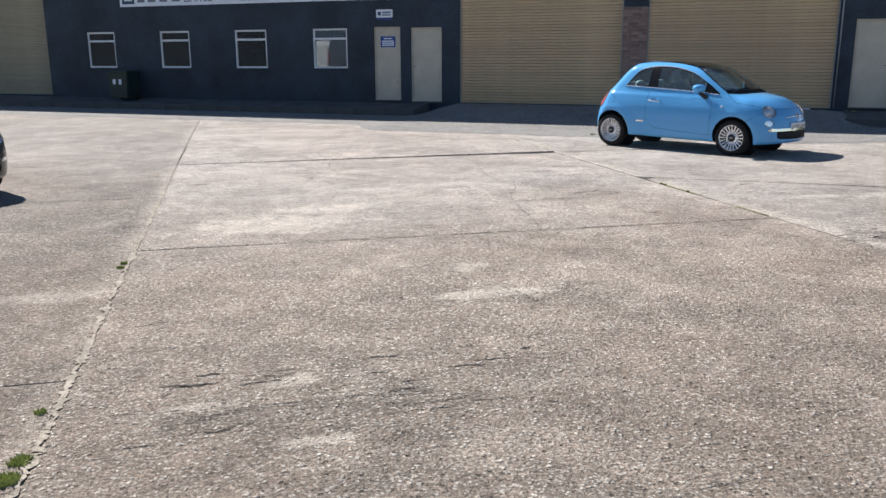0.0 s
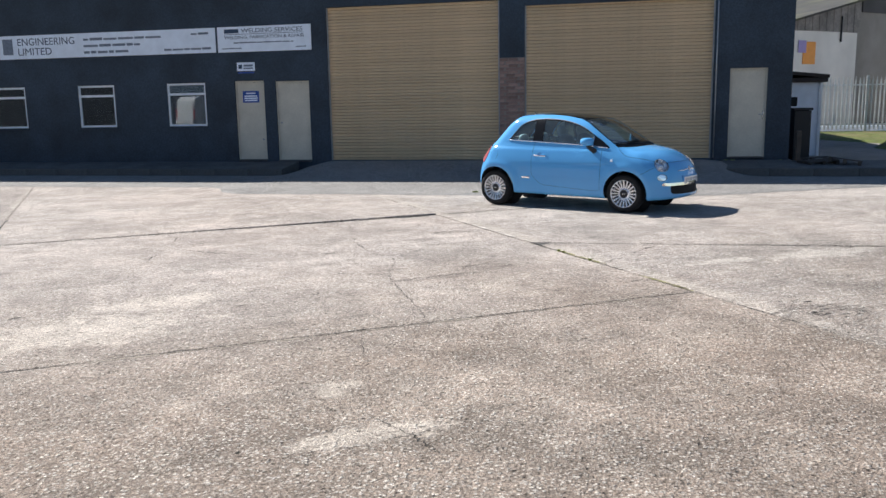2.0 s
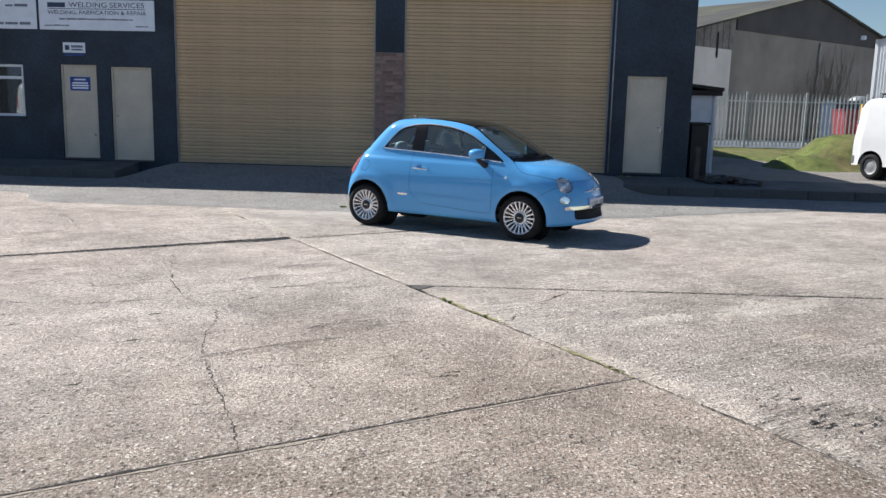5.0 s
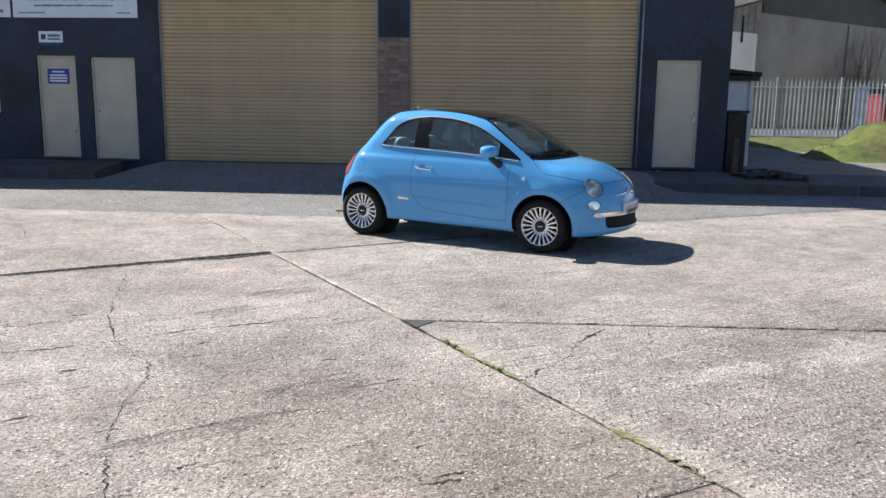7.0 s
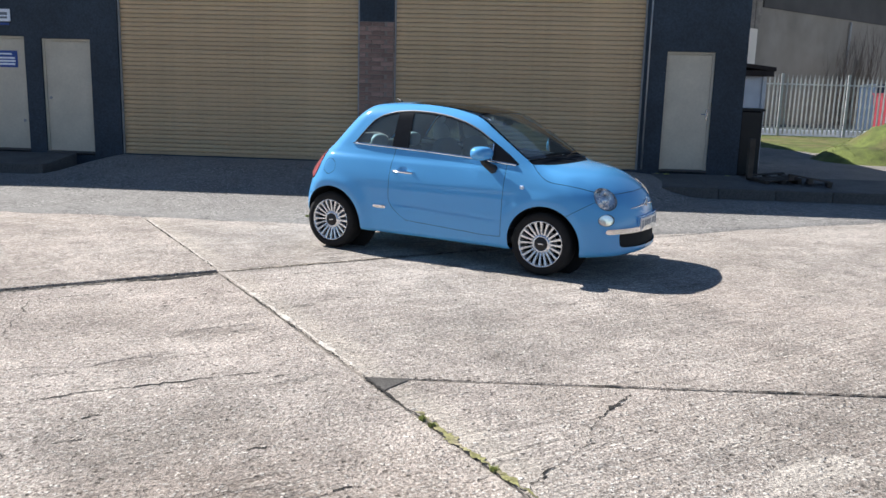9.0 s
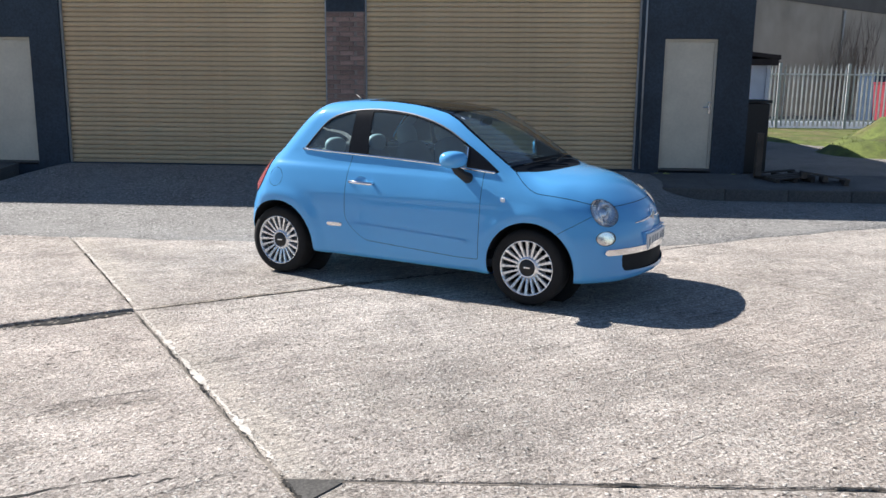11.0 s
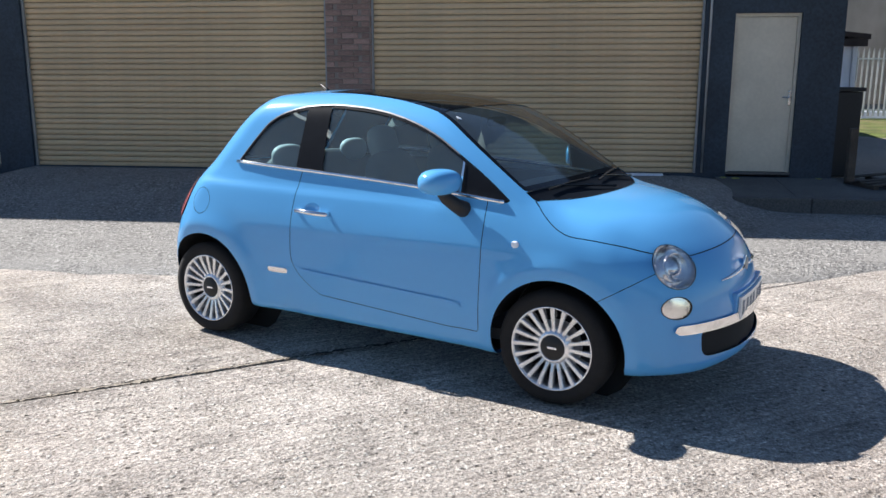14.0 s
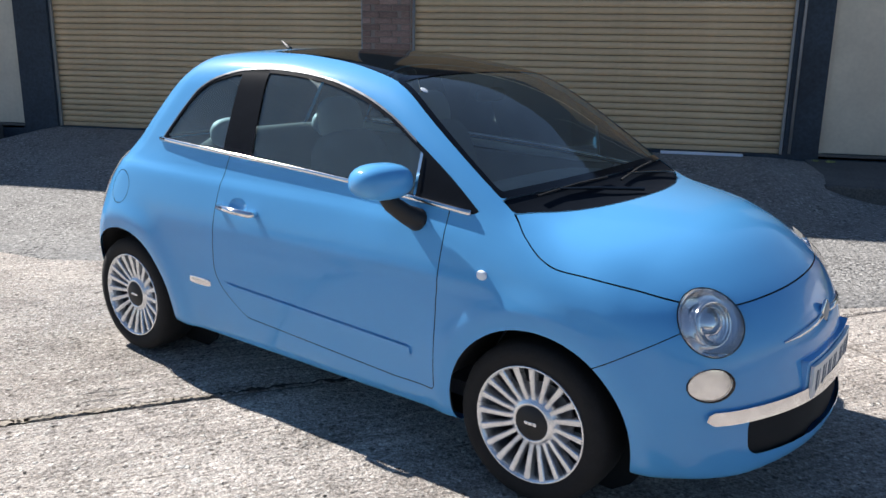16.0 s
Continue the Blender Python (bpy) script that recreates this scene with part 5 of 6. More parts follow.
def build_kerbs():
    for nm, x0, x1 in (("kerb_east", 2.0, 15.5), ("kerb_west", -30.5, -8.5)):
        k = tagged(new(nm), "line of worn grey concrete kerb stones", "kerb", kind="structure")
        n = round((x1 - x0) / 0.9)
        first = None
        for i in range(n):
            m = pose(x0 + (i + 0.5) * (x1 - x0) / n, 20.36 + random.uniform(-0.006, 0.006), 0.032 + random.uniform(-0.006, 0.006), 0, 0, random.uniform(-0.4, 0.4))
            if first is None:
                w = (x1 - x0) / n - 0.005
                first = part("kerb_stone", boxm(-w / 2, w / 2, -0.065, 0.065, -0.12, 0.20, bevel=0.018), "pavement", k, m=m)
            else:
                same_mesh("kerb_stone", first, k, m)
    pavement_piece("pavement_east", 2.0, 3.52, 20.428, FY - 0.002, 0.23, 0.345, "grey concrete pavement before the side door")
    pavement_piece("pavement_corner", 3.53, 15.5, 20.428, 22.2, 0.23, 0.275, "grey concrete pavement past the building")
    pavement_piece("pavement_west", -30.5, -8.5, 20.428, FY - 0.002, 0.23, 0.335, "grey concrete pavement below the office windows")


build_kerbs()


def jagged(points, steps=7, amp=0.03):
    out = []
    for (a, b) in zip(points, points[1:]):
        for i in range(steps):
            t = i / steps
            out.append(Vector((a[0] + (b[0] - a[0]) * t + random.uniform(-amp, amp), a[1] + (b[1] - a[1]) * t + random.uniform(-amp, amp), 0)))
    out.append(Vector((*points[-1], 0)))
    return out


def strip_mesh(name, pts, width, z, material, parent=None):
    verts, faces, start = [], [], random.uniform(0, 6.28)
    for i, p in enumerate(pts):
        d = (pts[min(i + 1, len(pts) - 1)] - pts[max(i - 1, 0)]).normalized()
        side = Vector((-d.y, d.x, 0))
        w = width * random.uniform(0.3, 1.4) * max(0.30, 0.55 + 0.55 * math.sin(0.31 * i + start) * math.sin(0.113 * i + 2 * start)) * (0.25 + 0.75 * math.sin(math.pi * (i + 0.5) / len(pts)) ** 0.5)
        up = Vector((0, 0, z + rise(p.x, p.y)))
        verts += [p + side * w + up, p - side * w + up]
        if i:
            faces.append((2 * i - 2, 2 * i - 1, 2 * i + 1, 2 * i))
    return poly_mesh(name, verts, faces, material, parent)


CRACKS = [
    ([(-5.52, 10.23), (-4.68, 9.98), (-3.96, 9.97), (-3.48, 10.20), (-3.17, 10.40)], 0.013),
    ([(-3.17, 10.40), (-2.78, 10.74), (-2.28, 11.02), (-1.85, 11.26)], 0.016),
    ([(-4.08, 12.5), (-3.80, 11.75), (-3.55, 11.15)], 0.006),
    ([(-3.62, 11.35), (-3.50, 11.02), (-3.32, 10.72), (-3.14, 10.42)], 0.013),
    ([(-3.14, 10.42), (-2.70, 9.98), (-2.60, 9.73), (-2.54, 9.28), (-2.40, 8.85)], 0.008),
    ([(-2.40, 8.85), (-2.15, 8.35), (-1.89, 7.85), (-1.65, 7.32)], 0.008),
    ([(-2.11, 7.0), (-1.97, 6.63), (-1.80, 6.19)], 0.005),
    ([(0.22, 11.18), (0.10, 10.98), (0.0, 10.80)], 0.018),
    ([(0.0, 10.80), (-0.09, 10.46), (-0.30, 10.13), (-0.38, 9.97)], 0.006),
    ([(-5.30, 9.02), (-5.48, 9.56), (-5.76, 10.52), (-6.0, 11.04), (-6.26, 11.27)], 0.009),
    ([(-1.52, 5.35), (-1.22, 5.12), (-1.02, 4.91)], 0.007),
    ([(-7.69, 16.2), (-6.95, 15.28), (-6.45, 14.7), (-5.84, 13.76)], 0.007),
    ([(-3.95, 10.75), (-3.6, 10.92), (-3.15, 11.12)], 0.007),
]


def build_marks():
    for pts, w in CRACKS:
        strip_mesh("crack", jagged(pts, 16, 0.014), w * 0.72, 0.0028, "crack", YARD)
    # scuffed hollows in the worn concrete, along the brushing
    spots = [(random.uniform(1.2, 5.1), random.uniform(9.6, 12.7), 1.2) for _ in range(34)] + [(random.uniform(-0.3, 4.8), random.uniform(7.4, 9.6), 1.0) for _ in range(22)] + [(random.uniform(-0.6, 1.6), random.uniform(3.1, 3.95), 1.3) for _ in range(26)] + [(5.75 + random.uniform(-0.1, 0.35), 5.95 + random.uniform(-0.32, 0.32), 0.7) for _ in range(26)]
    for n, s, k in spots:
        p = N * n + U * s
        d = N * random.uniform(0.05, 0.20) * k + U * random.uniform(-0.02, 0.02)
        strip_mesh("scuff", jagged([(p.x, p.y), (p.x + d.x, p.y + d.y)], 9, 0.010), random.uniform(0.004, 0.013), 0.0028, "crack", YARD)
    # the broken corner between the long joint and the skew joint
    poly_mesh("broken_corner", [(-1.285, 11.232, 0.0044), (-1.03, 11.243, 0.0044), (-1.075, 11.165, 0.0044), (-1.125, 11.09, 0.0044), (-1.155, 11.03, 0.0044)], [(0, 1, 2, 3, 4)], "tar", YARD)
    strip_mesh("crumbled_edge", jagged([(-1.32, 11.27), (-1.22, 11.12), (-1.12, 10.97), (-1.04, 10.86)], 18, 0.0090), 0.016, 0.0048, "crack", YARD)
    # crumbled edges along the joints; dark strips also paint the heaved lip's shade
    strip_mesh("crumbled_edge", jagged([ns(-0.6, 12.99), ns(2.5, 12.99), ns(5.0, 12.985)], 54, 0.0072), 0.011, 0.0033, "crack", YARD)
    strip_mesh("crumbled_edge", jagged([ns(2.6, 12.965), ns(4.0, 12.96), ns(5.34, 12.955)], 50, 0.0110), 0.022, 0.0044, "crack", YARD)
    strip_mesh("crumbled_edge", jagged([ns(4.75, 12.93), ns(5.1, 12.915), ns(5.37, 12.93)], 26, 0.0090), 0.020, 0.0048, "crack", YARD)
    edge = [ns(4.70 + 0.04 * k, 12.935 - 0.055 * math.sin(math.pi * min(1, k / 12)) ** 0.6 + random.uniform(-0.012, 0.012)) for k in range(17)] + [ns(5.37, 12.99), ns(4.70, 12.99)]
    # flat near-black patch: the shade of the broken lip put in as colour
    poly_mesh("broken_edge", [(x, y, 0.0050) for x, y in edge], [tuple(range(len(edge)))], "void", YARD)
    bm = bmesh.new()
    for k in range(150):
        at_n = 5.36 - 5.9 * random.random() ** 1.6
        p = N * at_n + U * (12.955 - 0.035 * random.random() ** 2)
        r0 = random.uniform(0.004, 0.013)
        bmesh.ops.create_icosphere(bm, subdivisions=1, radius=1.0, matrix=Matrix.Translation((p.x, p.y, r0 * 0.2)) @ Matrix.Rotation(random.uniform(0.8, 1.4), 4, "Z") @ Matrix.Diagonal((r0 * random.uniform(1.0, 2.6), r0, r0 * 0.6, 1)))
    part("crumbled_edge", bm, "sand", YARD)
    for path, w in (([ns(5.428, 13.2), ns(5.425, 14.6), ns(5.428, 16.4)], 0.028), ([ns(5.43, 12.9), ns(5.425, 11.5), ns(5.428, 10.0)], 0.024), ([ns(-0.6, 12.965), ns(2.4, 12.955), ns(4.6, 12.945)], 0.016)):
        strip_mesh("worn_arris", jagged(path, 60, 0.010), w, 0.0029, "pale_edge", YARD)
    strip_mesh("crumbled_edge", jagged([ns(5.5, 13.02), ns(6.2, 13.03), ns(7.0, 13.0)], 60, 0.0150), 0.012, 0.0033, "crumb", YARD)
    strip_mesh("sand_line", jagged([ns(5.45, 13.015), ns(6.3, 13.01), ns(7.1, 13.0)], 80, 0.012), 0.026, 0.0036, "sand", YARD)
    strip_mesh("crumbled_edge", jagged([ns(6.8, 13.01), ns(7.4, 12.99), ns(8.3, 12.95)], 60, 0.0150), 0.022, 0.0033, "crumb", YARD)
    strip_mesh("crumbled_edge", jagged([ns(5.40, 13.1), ns(5.40, 14.4), ns(5.41, 16.2)], 54, 0.0140), 0.010, 0.0033, "crack", YARD)
    strip_mesh("crumbled_edge", jagged([ns(5.39, 12.9), ns(5.40, 11.5), ns(5.40, 10.2)], 54, 0.0108), 0.009, 0.0033, "crack", YARD)
    strip_mesh("crumbled_edge", jagged([ns(5.40, 9.9), ns(5.39, 8.5), ns(5.39, 6.0), ns(5.40, 2.0)], 78, 0.0090), 0.009, 0.0033, "crack", YARD)
    strip_mesh("moss_line", jagged([ns(5.43, 9.35), ns(5.40, 8.9), ns(5.42, 8.3)], 36, 0.0108), 0.034, 0.0038, "moss", YARD)
    strip_mesh("moss_line", jagged([ns(5.39, 7.7), ns(5.40, 7.2), ns(5.39, 6.9)], 36, 0.0108), 0.034, 0.0038, "moss", YARD)
    strip_mesh("sand_line", jagged([ns(-0.877, -1.0), ns(-0.877, 5.0), ns(-0.877, 12.8)], 300, 0.016), 0.036, 0.0038, "sand", YARD)
    strip_mesh("crumbled_edge", jagged([ns(-0.89, 13.2), ns(-0.88, 14.6), ns(-0.86, 15.8)], 42, 0.0126), 0.018, 0.0033, "crack", YARD)
    strip_mesh("crumbled_edge", jagged([ns(-0.7, 7.03), ns(2.2, 6.955), ns(5.3, 6.885)], 60, 0.0072), 0.0095, 0.0033, "crack", YARD)
    strip_mesh("sand_line", jagged([ns(0.1, 6.985), ns(2.2, 6.925), ns(5.2, 6.855)], 60, 0.006), 0.015, 0.0030, "sand", YARD)
    strip_mesh("crumbled_edge", jagged([ns(5.5, 9.87), ns(7.5, 8.62), ns(10.2, 6.92)], 72, 0.0054), 0.009, 0.0033, "crack", YARD)


def tufts(name, spots, label, height, spread, count, parent=None):
    verts, faces = [], []
    for x, y, z, k in spots:
        for _ in range(int(count * k)):
            a, r = random.uniform(0, 6.283), spread * math.sqrt(random.random()) * k
            px, py = x + r * math.cos(a), y + r * math.sin(a)
            h, lean, b = height * random.uniform(0.4, 1.1), random.uniform(0, 6.283), random.uniform(0, 6.283)
            w = 0.004 + 0.004 * random.random()
            i = len(verts)
            q = (px + 0.5 * h * math.cos(lean), py + 0.5 * h * math.sin(lean), z + h * 0.8)
            verts += [(px - w * math.cos(b), py - w * math.sin(b), z - 0.01), (px + w * math.cos(b), py + w * math.sin(b), z - 0.01), q]
            faces.append((i, i + 1, i + 2))
    ob = poly_mesh(name, verts, faces, "weed")
    return tagged(ob, label, "weeds", kind="stuff")


# ---- fittings on the building ----
def letters(name, text, size, at, parent, material="ink", width=None):
    cu = bpy.data.curves.new(name, "FONT")
    cu.body, cu.size, cu.extrude, cu.align_x, cu.align_y = text, size, 0.0015, "LEFT", "CENTER"
    cu.materials.append(M[material])
    ob = new(name, cu)
    ob.parent = parent
    ob.matrix_basis = pose(*at, 90, 0, 0)
    if width:
        bpy.context.view_layer.update()
        ob.matrix_basis = pose(*at, 90, 0, 0) @ Matrix.Diagonal((width / max(ob.dimensions.x, 0.01), 1, 1, 1))
    return ob


def bars(name, parent, rows, material="ink", y=-0.0225):
    for x0, x1, z0, z1 in rows:
        part(name, boxm(x0, x1, y - 0.0015, y, z0, z1), material, parent)


def words(parent, x0, x1, z0, z1):
    """A line of small writing as a row of plain bars."""
    x, h = x0, z1 - z0
    while x < x1 - h:
        w = min(random.uniform(2.0, 6.5) * h, x1 - x)
        bars("text_bar", parent, [(x, x + w, z0, z1 - 0.3 * h * random.random())], "ink_pale")
        x += w + 0.6 * h


def build_signs():
    s1 = empty("shop_sign", pose(-19.10, FY - 0.004, 3.17), label="long white company sign board with dark blue lettering", category="sign")
    part("board", boxm(0, 8.44, -0.022, 0, 0, 0.63, bevel=0.004), "white", s1)
    part("logo_panel", boxm(0.10, 0.58, -0.0245, -0.022, 0.08, 0.56), "ink", s1)
    part("logo_ring", boxm(0.19, 0.49, -0.026, -0.0245, 0.17, 0.47, bevel=0.0), "white", s1)
    bars("brand_mark", s1, [(0.70, 0.98, 0.12, 0.54), (1.10, 1.40, 0.12, 0.54), (1.56, 1.84, 0.12, 0.54), (2.02, 2.34, 0.12, 0.54)], "ink_pale")
    letters("lettering", "ENGINEERING", 0.27, (2.48, -0.024, 0.44), s1, width=1.78)
    letters("lettering", "LIMITED", 0.27, (2.48, -0.024, 0.18), s1, width=1.05)
    for x0, x1, z0, z1 in [(4.55, 6.95, 0.43, 0.50), (4.55, 6.25, 0.26, 0.33), (4.55, 5.95, 0.09, 0.16), (6.95, 8.30, 0.09, 0.15), (7.75, 8.25, 0.47, 0.53)]:
        words(s1, x0, x1, z0, z1)
    s5 = empty("flag", pose(-20.04, FY + 0.10, 1.37), label="white flag with red bars hung inside the window", category="flag")
    part("cloth", boxm(0, 0.52, 0, 0.004, 0, 0.62), "white", s5)
    part("red_bar", boxm(0, 0.52, -0.003, -0.0005, 0.20, 0.40), "red", s5)
    part("red_bar", boxm(0.20, 0.30, -0.006, -0.0035, 0.0, 0.62), "red", s5)
    s2 = empty("welding_sign", pose(-10.60, FY - 0.004, 3.165), label="white welding workshop sign with dark blue lettering", category="sign")
    part("board", boxm(0, 2.58, -0.022, 0, 0, 0.64, bevel=0.004), "white", s2)
    bars("name_bar", s2, [(0.20, 0.60, 0.475, 0.575)])
    letters("lettering", "WELDING SERVICES", 0.15, (0.68, -0.024, 0.525), s2, width=1.68)
    bars("underline", s2, [(0.20, 2.38, 0.440, 0.452)])
    letters("lettering", "WELDING, FABRICATION & REPAIR", 0.115, (0.20, -0.024, 0.365), s2, width=2.20)
    for x0, x1, z0, z1 in [(0.45, 2.10, 0.215, 0.25), (0.12, 0.70, 0.08, 0.11), (2.16, 2.46, 0.08, 0.11)]:
        words(s2, x0, x1, z0, z1)
    s3 = empty("small_sign", pose(-10.10, FY - 0.004, 2.62), label="small white sign board above the office door", category="sign")
    part("board", boxm(0, 0.50, -0.022, 0, 0.06, 0.28, bevel=0.004), "white", s3)
    bars("logo_mark", s3, [(0.05, 0.15, 0.12, 0.22)])
    bars("text_line", s3, [(0.19, 0.45, 0.17, 0.22), (0.19, 0.45, 0.11, 0.145)], "ink_pale")
    part("lower_strip", boxm(0.03, 0.47, -0.022, 0, 0.0, 0.035), "sign_blue", s3)
    s4 = empty("door_notice", pose(-10.02, FY + 0.066, 1.87), label="blue notice with white lines on the door", category="notice")
    part("panel", boxm(0, 0.46, -0.006, 0, 0, 0.30), "sign_blue", s4)
    for z0, z1, x0, x1 in ((0.225, 0.255, 0.10, 0.36), (0.15, 0.185, 0.05, 0.41), (0.095, 0.13, 0.04, 0.42), (0.04, 0.075, 0.05, 0.41)):
        part("text_line", boxm(x0, x1, -0.0075, -0.006, z0, z1), "white", s4)


def build_fittings():
    lv = bpy.data.objects["door_3"]
    part("handle_plate", boxm(0.325, 0.365, 0.058, 0.068, 0.90, 1.08, bevel=0.004), "chrome", lv)
    part("handle", tube([(0.345, 0.068, 1.0), (0.345, 0.03, 1.0), (0.33, 0.022, 1.0), (0.24, 0.022, 1.0)], 0.010, 10), "chrome", lv)
    for key, x in (("door_1", 0.30), ("door_2", -0.36)):
        part("lock", cyl(bmesh.new(), (x, 0.072, 0.55 if x > 0 else 1.0), (x, 0.058, 0.55 if x > 0 else 1.0), 0.026), "steel", bpy.data.objects[key])
    tagged(part("conduit", tube([(1.82, FY - 0.02, 0.40), (1.82, FY - 0.02, 2.5), (1.82, FY - 0.02, 4.9)], 0.016, 10), "steel", smooth=True), "thin grey metal conduit up the wall", "conduit")
    # brick pier between the shutters
    pier = tagged(new("brick_pier"), "brown brick pier between the two shutters", "pier", kind="structure")
    part("mortar_bed", boxm(-3.205, -2.605, FY - 0.006, FY - 0.0005, 0.10, 2.815), "mortar", pier)
    part("mortar_bed", boxm(-2.6045, -2.598, FY - 0.006, FY + 0.10, 0.385, 2.815), "mortar", pier)
    full = half = side = None
    rows = 36
    for r in range(rows):
        z = 0.115 + r * 0.075
        xs = [(-3.10, 1), (-2.875, 1), (-2.663, 0)] if r % 2 else [(-3.152, 0), (-2.942, 1), (-2.717, 1)]
        for x, whole in xs:
            m = pose(x, FY - 0.008 + random.uniform(-0.003, 0.003), z + 0.0325, 0, 0, random.uniform(-0.3, 0.3))
            src = full if whole else half
            if src is None:
                w = 0.215 if whole else 0.1025
                src = part("brick", boxm(-w / 2, w / 2, -0.012, 0.006, -0.0325, 0.0325, bevel=0.004), "brick", pier, m=m)
                if whole:
                    full = src
                else:
                    half = src
            else:
                same_mesh("brick", src, pier, m)
        if z > 0.39:
            m = pose(-2.5965, FY + 0.046, z + 0.0325)
            if side is None:
                side = part("brick", boxm(-0.004, 0.004, -0.052, 0.052, -0.0325, 0.0325, bevel=0.002), "brick", pier, m=m)
            else:
                same_mesh("brick", side, pier, m)
    # wheeled bin under the first window
    b = empty("wheeled_bin", pose(-18.75, 20.92, 0.265), label="dark green wheeled bin with two pale labels", category="bin")
    bm = boxm(-0.40, 0.40, -0.30, 0.30, 0.10, 0.86)
    for v in bm.verts:
        if v.co.z < 0.3:
            v.co.x *= 0.84
            v.co.y *= 0.84
    bmesh.ops.bevel(bm, geom=list(bm.edges), offset=0.03, segments=2, affect="EDGES")
    part("bin_body", bm, "bin", b)
    part("lid", boxm(-0.43, 0.43, -0.34, 0.33, 0.862, 0.93, bevel=0.02), "bin", b)
    for x in (-0.32, 0.32):
        part("wheel", cyl(bmesh.new(), (x - 0.03, 0.22, 0.10), (x + 0.03, 0.22, 0.10), 0.10), "rubber", b)
    for x in (-0.13, 0.10):
        part("label_patch", boxm(x - 0.05, x + 0.06, -0.306, -0.301, 0.52, 0.68), "white", b)
    # pale plank lying at the foot of the shutter
    tagged(part("plank", boxm(0.42, 1.32, 21.33, 21.40, 0.355, 0.385, bevel=0.004), "white", m=None), "pale painted batten lying by the shutter", "batten")
    tagged(part("rag", blob(0.10, 0.05, 0.018, (2.62, 20.62, 0.225), 2.4), "white", smooth=True), "pale scrap lying on the pavement", "litter")


# ---- the side yard ----
def build_shed():
    s = empty("lean_to", pose(3.48, 24.9, 0.20), label="white lean-to shed with a dark felt roof", category="shed")
    part("wall_panel", boxm(0.0, 1.33, 0, 3.2, 0.0, 2.06), "white", s)
    bm = boxm(-0.005, 1.50, -0.16, 3.3, 2.065, 2.15, bevel=0.01)
    for v in bm.verts:
        v.co.z += 0.15 - 0.11 * v.co.x
    part("felt_roof", bm, "roof_felt", s)
    part("corner_post", boxm(1.28, 1.36, -0.03, 0.04, 0.0, 2.06, bevel=0.005), "frame", s)
    part("window_hole", boxm(0.50, 0.76, -0.012, -0.002, 1.33, 1.57), "dark", s)
    part("fascia", boxm(0.0, 1.46, -0.15, -0.12, 1.94, 2.062), "roof_felt", s)
    b = empty("fuel_box", pose(3.74, 22.45, 0.26), label="dark metal storage box beside the shed", category="storage box")
    part("box_body", boxm(0, 0.38, 0, 0.8, 0.0, 1.18, bevel=0.015), "black", b)
    part("lid", boxm(-0.03, 0.41, -0.03, 0.83, 1.185, 1.24, bevel=0.012), "black", b)
    tagged(part("post", boxm(3.60, 3.70, 21.28, 21.38, 0.325, 1.0, bevel=0.01), "wood", m=None), "short weathered timber post against the wall", "post")
    for k, (x, y, z, rx, ry, rz) in enumerate(((4.12, 21.45, 0.25, 5, -4, 14), (4.62, 21.2, 0.27, -3, 8, -16))):
        p = empty("pallet", pose(x, y, z, rx, ry, rz), label=("broken weathered timber pallet lying flat", "dark broken pallet with missing boards")[k], category="pallet", group="pallets by the wall")
        for i in range(5):
            if (k, i) in ((0, 3), (1, 1)):
                continue
            part("deck_board", boxm(-0.34, 0.34 - 0.12 * (i == 2), -0.30 + i * 0.135, -0.22 + i * 0.135, 0.085, 0.104, bevel=0.003), "wood", p)
        for xx in (-0.30, 0.0, 0.30):
            part("bearer", boxm(xx - 0.035, xx + 0.035, -0.30, 0.34, 0.003, 0.084, bevel=0.004), "wood", p)


def mound_z(x, y):
    """Height of the grassy hump over the ground."""
    d = math.hypot((x - 12.2) / 4.2, (y - 29.3) / 3.6) + 0.05 * math.sin(1.9 * x + 0.7 * y)
    k = smooth01((1 - d) * 2.9)
    lobe = smooth01((1 - math.hypot((x - 8.3) / 1.5, (y - 27.9) / 1.7)) * 1.6)
    return 0.42 * lobe + k * (0.80 + 0.05 * math.sin(2.1 * x + 1) * math.sin(1.7 * y))


